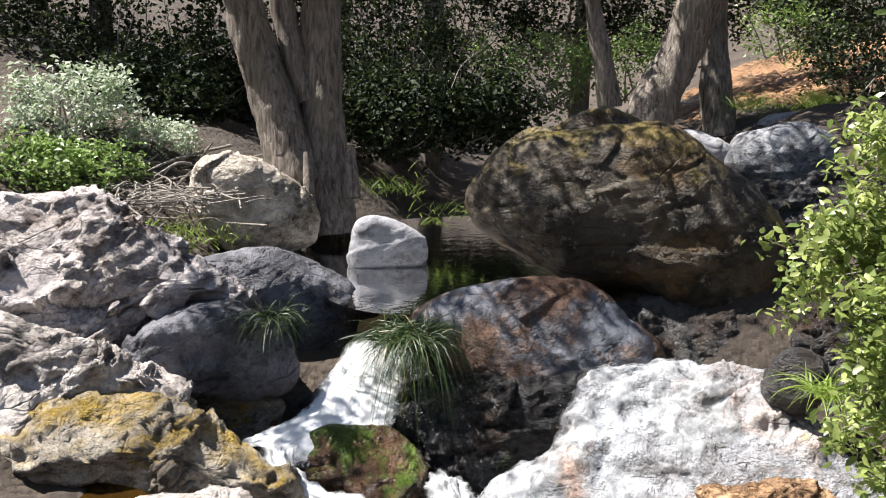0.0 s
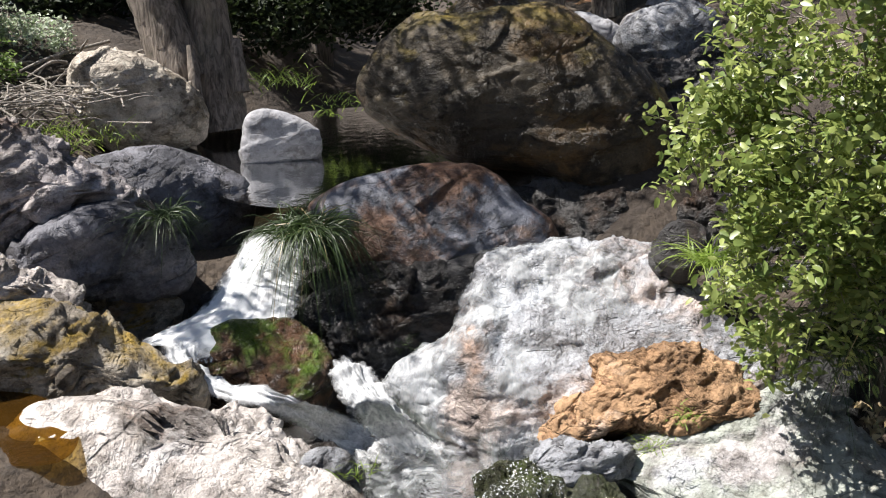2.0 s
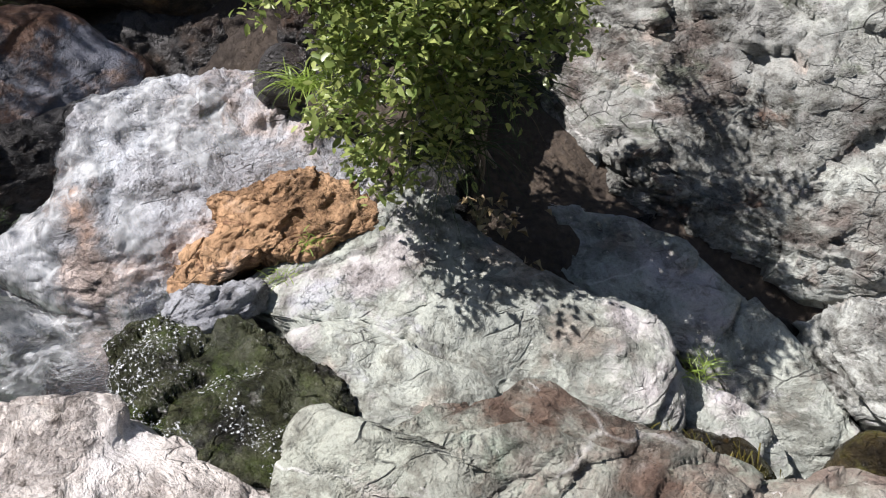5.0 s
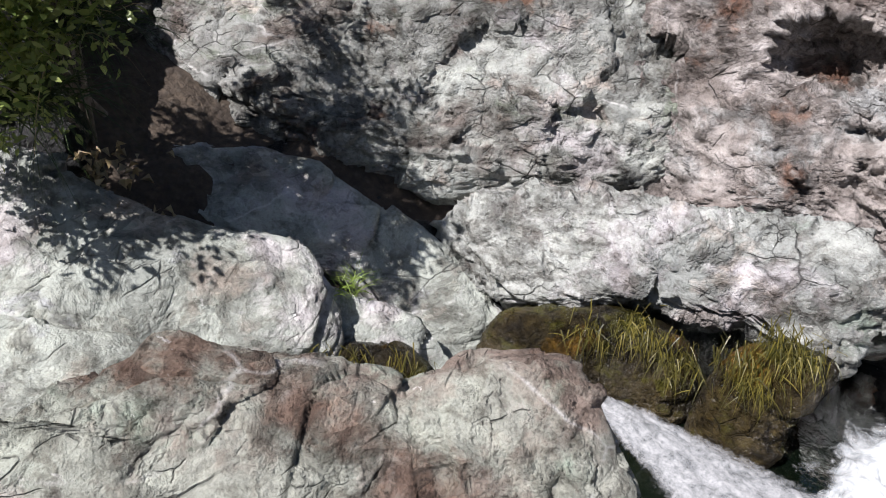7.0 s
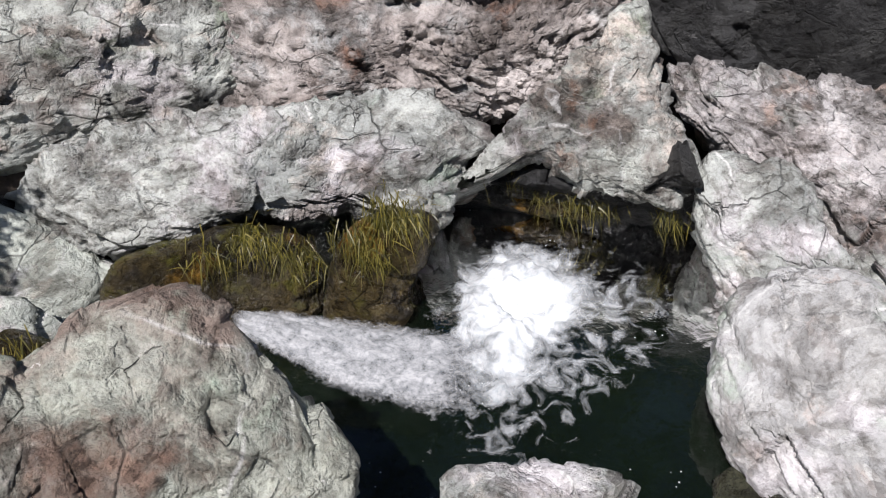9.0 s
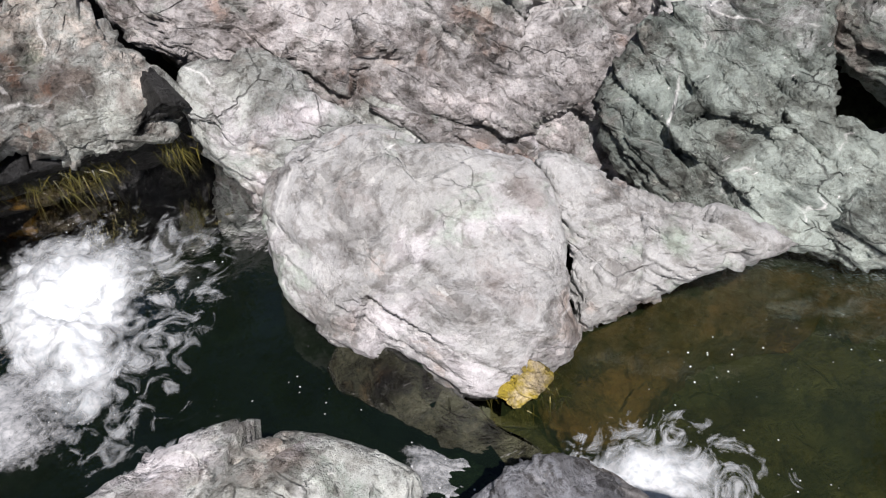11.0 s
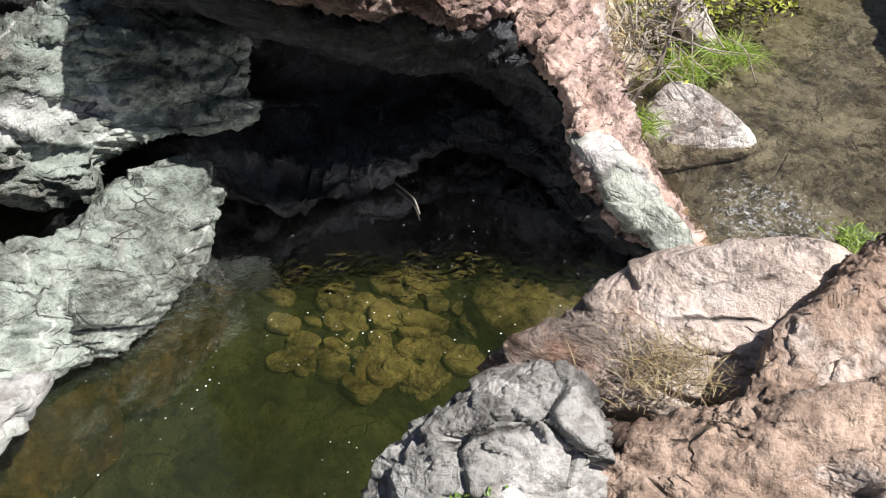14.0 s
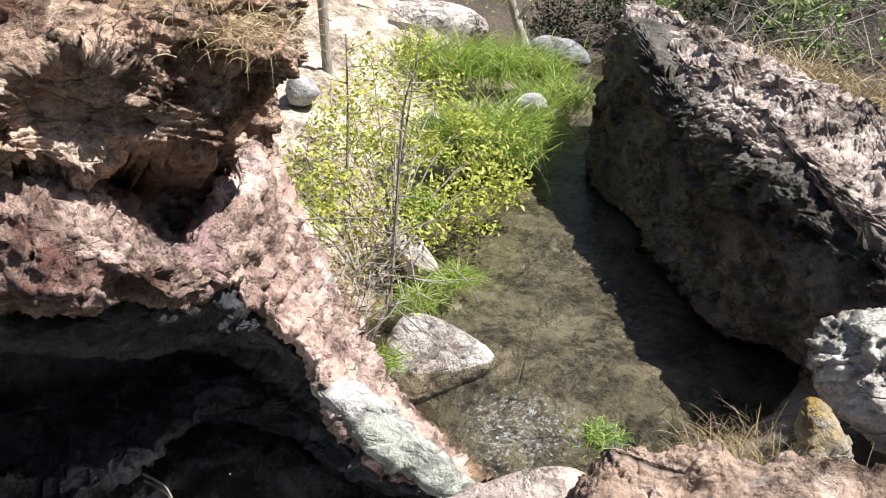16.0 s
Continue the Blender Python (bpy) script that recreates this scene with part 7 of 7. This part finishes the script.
# ---- unseen woods added round the creek to block sky and fill reflections ----
ADDED_WOODS = [(-9, 9.5), (-6, 11), (-3, 10), (0, 11.5), (3, 10.5), (6, 11), (9, 9), (12, 8), (16, 5), (20, 2), (22, -4), (22, -10), (19, -15), (13, -14), (-8, -13), (-2, -16), (5, -17), (-14, 9)]
for k, (x, y) in enumerate(ADDED_WOODS):
    z = float(ground_height(np.array([[x]]), np.array([[float(y)]]))[0, 0])
    tree("tree", "added leafy tree out of view, blocking sky light", [
        ([(x, y, z - 0.3), (x + 0.1, y, z + 2.5), (x - 0.1, y + 0.1, z + 5.0)], [0.22, 0.17, 0.1]),
    ], [((x, y, z + 5.0), (2.3, 2.3, 1.9), 60), ((x + 0.3, y, z + 2.6), (1.9, 1.9, 1.0), 34)], 0.22, 26, SHADELEAF, 500 + k)


# ---- the bush beside the pale fall ----
# Lobes of foliage: middle, half widths, sprays of leaves in each.
BUSH_LOBES = [((-4.29, 2.57, 2.98), (0.5, 0.62, 0.42), 45), ((-4.14, 2.4, 2.52), (0.36, 0.45, 0.3), 23), ((-4.13, 2.35, 2.11), (0.24, 0.3, 0.24), 12), ((-3.87, 2.85, 2.98), (0.42, 0.52, 0.34), 36), ((-4.33, 2.64, 3.49), (0.46, 0.58, 0.42), 42), ((-4.04, 2.79, 2.55), (0.21, 0.26, 0.2), 9), ((-4.6, 2.14, 2.9), (0.21, 0.26, 0.34), 15), ((-4.39, 3.38, 3.86), (0.3, 0.34, 0.22), 14), ((-4.05, 2.49, 3.92), (0.3, 0.34, 0.22), 9)]


def bush(label, base, lobes, each, seed):
    """A loose bush: arching stems to each spray and oval leaves along its twigs, with gaps between the sprays."""
    rng = np.random.default_rng(seed)
    thing = holder("bush", base, label, "bush")
    base = np.asarray(base, float)
    at, twigs = [], []
    for mid, half, count in lobes:
        mid = np.asarray(mid)
        bend = base * 0.4 + mid * 0.6 + (0, 0, 0.2)
        put("branch", *tube([base + rng.normal(size=3) * 0.04, bend, mid], [0.02, 0.014, 0.008], 7, 6), BARK, thing, "thin woody branch")
        for tip in ball(rng, count, mid, half, 0.45):
            root = mid + (tip - mid) * 0.35 + rng.normal(size=3) * 0.04
            out = tip - root
            out = out / np.linalg.norm(out) * 0.2 + rng.normal(size=3) * 0.05 + (0, 0, -0.03)
            twigs.append(tube([root, (root + tip) / 2 + (0, 0, 0.03), tip, tip + out], [0.005, 0.004, 0.003, 0.0015], 4, 3))
            t = rng.uniform(-0.25, 1.1, (each, 1))
            at.append(tip + out * t + rng.normal(size=(each, 3)) * 0.055)
    put("twig", *join(twigs), TWIG, thing, kind="stuff")
    put("crown", *oval_leaves(np.concatenate(at), 0.066, rng, 0.5, 2.3), SHINY_LEAF, thing, kind="stuff")
    return thing


bush("bright green leafy bush overhanging the rock", (-4.75, 3.2, 1.3), BUSH_LOBES, 74, 21)


# ---- downstream ----
def bar(label, outline, rise, seed, material):
    """A low bank of sand and gravel lying on the ground."""
    ring = loop_through(outline, 10)
    mid = ring.mean(0)
    s = np.linspace(0.001, 1, 26)
    p = mid + s[:, None, None] * (ring - mid)[None]
    x, y = p[..., 0], p[..., 1]
    lift = rise * (1 - s[:, None] ** 3) - 0.06 * s[:, None] ** 8
    z = ground_height(x, y) + lift + 0.02
    v = np.stack([x, y, z], -1).reshape(-1, 3)
    v[:, 2] += 0.05 * fbm(v, 0.35, 4, seed)
    return put("gravel_bar", v, grid_faces(len(s), len(ring), True)[:, ::-1], material, None, label, "gravel", kind="structure")


bar("pale sunlit gravel and sand along the channel", [(6.6, 0.2), (7.6, -0.7), (9.2, -1.3), (11.0, -2.4), (13.2, -4.0), (16.0, -5.2), (18.0, -3.0), (16.0, 1.0), (12.0, 2.0), (8.0, 1.6)], 0.12, 151, SAND)
bar("olive gravel on the bed of the lower pool", [(1.3, 1.6), (2.4, 0.2), (3.8, -0.8), (5.2, -1.2), (6.6, -0.4), (7.4, 1.0), (7.0, 2.8), (5.2, 4.2), (2.8, 4.2), (1.6, 3.2)], 0.16, 152, BEDSTONE)
bar("grey-brown gravel on the bed of the channel", [(4.6, -1.4), (5.6, -0.7), (7.0, -0.8), (9.2, -1.4), (12.0, -2.8), (15.5, -4.8), (15.5, -6.4), (12.0, -5.6), (8.5, -4.8), (5.5, -4.6), (4.2, -3.0)], 0.1, 153, GRAVEL)

bar("sunlit slope of orange leaf litter", [(-12.6, 4.6), (-12.4, 7.4), (-13.8, 9.6), (-17.0, 10.5), (-21.0, 8.0), (-18.0, 4.6), (-15.0, 3.8)], 0.06, 154, LITTER)
SEDGES = [((10.92, -2.74, 0.05), 0.8, 700), ((11.13, -3.20, 0.00), 0.7, 600), ((11.20, -2.46, 0.10), 0.6, 400), ((14.77, -3.11, 0.10), 0.75, 420), ((14.39, -3.66, 0.10), 0.8, 420), ((14.33, -4.32, 0.10), 0.7, 380), ((12.79, -4.53, 0.00), 0.5, 300), ((14.19, -4.80, 0.00), 0.6, 300), ((14.59, -2.50, 0.20), 0.6, 300)]
for k, (p, r, n) in enumerate(SEDGES):
    tuft("sedge", "tall fresh green sedge beside the channel", p, r * 1.7, int(n * 1.5), FRESH, 0.016, 0.6, 1.7, radius=0.26, seed=160 + k, group="channel sedges")
for k, (p, r, n) in enumerate([((8.07, -1.55, -0.14), 0.5, 380), ((7.64, -1.07, -0.08), 0.42, 320), ((6.61, -0.58, 0.01), 0.3, 160), ((4.86, -1.62, 0.34), 0.1, 280)]):
    tuft("sedge", "fresh green sedge on the pale boulder", p, r, n, FRESH, 0.009, 0.6, 1.0, radius=0.08, seed=170 + k, group="channel sedges")

WILLOW_CLUMPS = [(10.28, -1.13, 0.62), (10.79, -1.66, 0.89), (10.36, -1.94, 0.44), (10.70, -2.46, 0.55), (9.39, -1.31, 0.39), (9.23, -1.76, 0.26), (9.33, -2.24, 0.29), (9.35, -0.71, 0.55), (11.42, -1.53, 1.15), (11.84, -2.13, 1.22), (8.89, -0.39, 0.39), (8.79, -0.83, 0.31), (8.65, -1.37, 0.24), (8.91, -1.98, 0.17), (10.33, -2.77, 0.42), (10.90, -1.14, 0.91), (11.24, -2.33, 0.77), (10.01, -1.40, 0.62), (9.81, -2.32, 0.44), (9.81, -0.42, 0.54), (9.41, -2.59, 0.22), (10.46, -0.85, 0.73)]
shrub("willow", "young willow with yellowing leaves beside the channel", (8.49, -1.09, 0.10), WILLOW_CLUMPS, 230, 0.36, 0.08, WILLOW, 1, 181, stem=0.014, up=0.4)
thicket("low green weeds under the willow", (9.07, -1.47, 0.24), (0.3, 0.3, 0.15), 30, 40, 0.05, FRESH, 182, 0.12)


def sapling(label, points, seed, material=WILLOW):
    rng = np.random.default_rng(seed)
    line = line_through(points, 10)
    thing = holder("sapling", points[0], label, "sapling")
    put("stem", *tube(points, np.linspace(0.016, 0.006, len(points)), 6, 8), BARK, thing, "thin dark stem")
    side = []
    spots = []
    for k in range(6, len(line) - 1, 2):
        d = rng.normal(size=3) * (1, 1, 0.4) + (0, 0, 0.4)
        d *= 0.35 / np.linalg.norm(d)
        side.append(tube([line[k], line[k] + d * 0.6, line[k] + d], [0.006, 0.004, 0.002], 4, 3))
        spots.append(line[k] + d * rng.uniform(0.4, 1.0, (6, 1)) + rng.normal(size=(6, 3)) * 0.03)
    put("twig", *join(side), TWIG, thing, kind="stuff")
    put("leaves", *leaves(np.concatenate(spots), 0.05, rng, 0.4), material, thing, kind="stuff")
    return thing


sapling("thin bare sapling with few yellow leaves", [(6.38, -0.42, 0.36), (6.53, -0.62, 0.69), (6.77, -0.75, 1.22), (7.01, -0.89, 1.94), (7.07, -1.01, 2.26)], 191)
sapling("thin bare sapling with few yellow leaves", [(6.62, -0.63, 0.44), (6.85, -0.73, 0.91), (7.07, -0.86, 1.47), (7.40, -1.14, 2.43)], 192)
sapling("thin bare sapling with few yellow leaves", [(8.82, -0.72, 0.86), (8.98, -0.79, 1.37), (9.16, -0.85, 2.09)], 193)
sticks("dry_brush", "tangle of dry twigs below the overhang", (6.79, -0.45, 0.68), (0.22, 0.25, 0.2), 90, 0.7, 0.006, 195, flat=0.7)
tuft("dry_grass", "orange dry grass on the slope below the overhang", (6.57, -0.14, 0.84), 0.35, 320, DRY, 0.006, 0.7, 0.9, radius=0.22, seed=196, group="dry grass")
for k, p in enumerate([(8.42, -5.28, 1.43), (8.01, -5.45, 1.38), (7.60, -5.60, 1.34), (9.31, -5.40, 1.32)]):
    tuft("dry_grass", "dry grass on top of the high bank", p, 0.5, 300, DRY, 0.01, 0.5, 1.1, radius=0.25, seed=200 + k, group="dry grass")

post_base = Vector((13.09, -1.21, 0.53))
post = holder("wooden_post", post_base, "weathered upright wooden post on the gravel", "post")
put("post", *tube([post_base - Vector((0, 0, 0.3)), post_base + Vector((0, 0, 0.8)), post_base + Vector((0.01, 0, 2.2))], [0.075, 0.07, 0.068], 10, 8), TWIG, post)

tree("tree", "small pale tree at the bend of the creek", [
    ([(15.15, -5.00, -0.02), (15.29, -4.91, 0.40), (15.46, -4.78, 0.95), (15.65, -4.66, 1.76)], [0.10, 0.085, 0.07, 0.04]),
    ([(15.39, -4.84, 0.72), (15.35, -5.17, 1.13), (15.37, -5.57, 1.47)], [0.05, 0.04, 0.02]),
], [((15.66, -4.77, 1.38), (0.9, 0.9, 0.4), 22)], 0.07, 30, WILLOW, 210, TWIG)
for k, (p, r) in enumerate([((18.51, -7.04, -0.11), (1.2, 1.6, 1.0)), ((15.59, -8.57, 0.55), (1.2, 1.6, 0.9)), ((13.19, -8.64, 0.91), (1.2, 1.6, 0.9)), ((10.98, -8.28, 1.28), (1.2, 1.6, 0.9)), ((17.18, -7.87, 0.75), (1.2, 1.6, 1.0)), ((21.17, -6.03, 0.47), (1.5, 2.2, 1.0)), ((20.09, -2.14, 1.11), (1.5, 2.0, 1.0))]):
    thicket("dull thicket of dry shrubs beyond the creek", p, r, 60, 40, 0.09, SHADELEAF if k % 2 == 0 else IVY, 220 + k, 0.35)
sticks("dry_brush", "bare grey twigs above the high bank", (10.44, -7.34, 1.31), (0.7, 1.0, 0.35), 140, 1.1, 0.008, 230, flat=0.8)

twig_line = [(5.89, 1.29, -0.07), (5.72, 1.15, -0.07), (5.54, 1.09, -0.07)]
put("floating_twig", *tube(twig_line, [0.008, 0.007, 0.005], 6, 5), TWIG, None, "pale bent twig floating in the pool", "twig")


# ---- stones on the bed of the lower pool ----
def stone(label, centre, size, seed, material, group):
    rng = np.random.default_rng(seed)
    ring = [(size * rng.uniform(0.8, 1.2) * math.cos(a), size * rng.uniform(0.6, 0.95) * math.sin(a)) for a in np.linspace(0, 2 * math.pi, 6, endpoint=False)]
    ob = rock("stone", label, centre, rng.uniform(0, 360), rng.uniform(65, 85), ring, size * 0.26, size * 0.4, "worn", material, seed, 0.5, 0.5, "stone")
    tagged(ob, group=group)


bed = np.random.default_rng(240)
for k in range(170):
    a, r = bed.uniform(0, 2 * math.pi), bed.uniform(0, 1) ** 0.5
    x, y = 5.4 + 1.1 * r * math.cos(a), 1.05 + 1.15 * r * math.sin(a)
    z = float(ground_height(np.array([[x]]), np.array([[y]]))[0, 0])
    stone("brown algae-coated stone on the pool bed", (x, y, z + 0.19), bed.uniform(0.05, 0.17), 241 + k, SUNK, "pool bed stones")
stone("large submerged ochre stone", (4.93, 0.33, -0.45), 0.42, 300, SUNK, "pool bed stones")
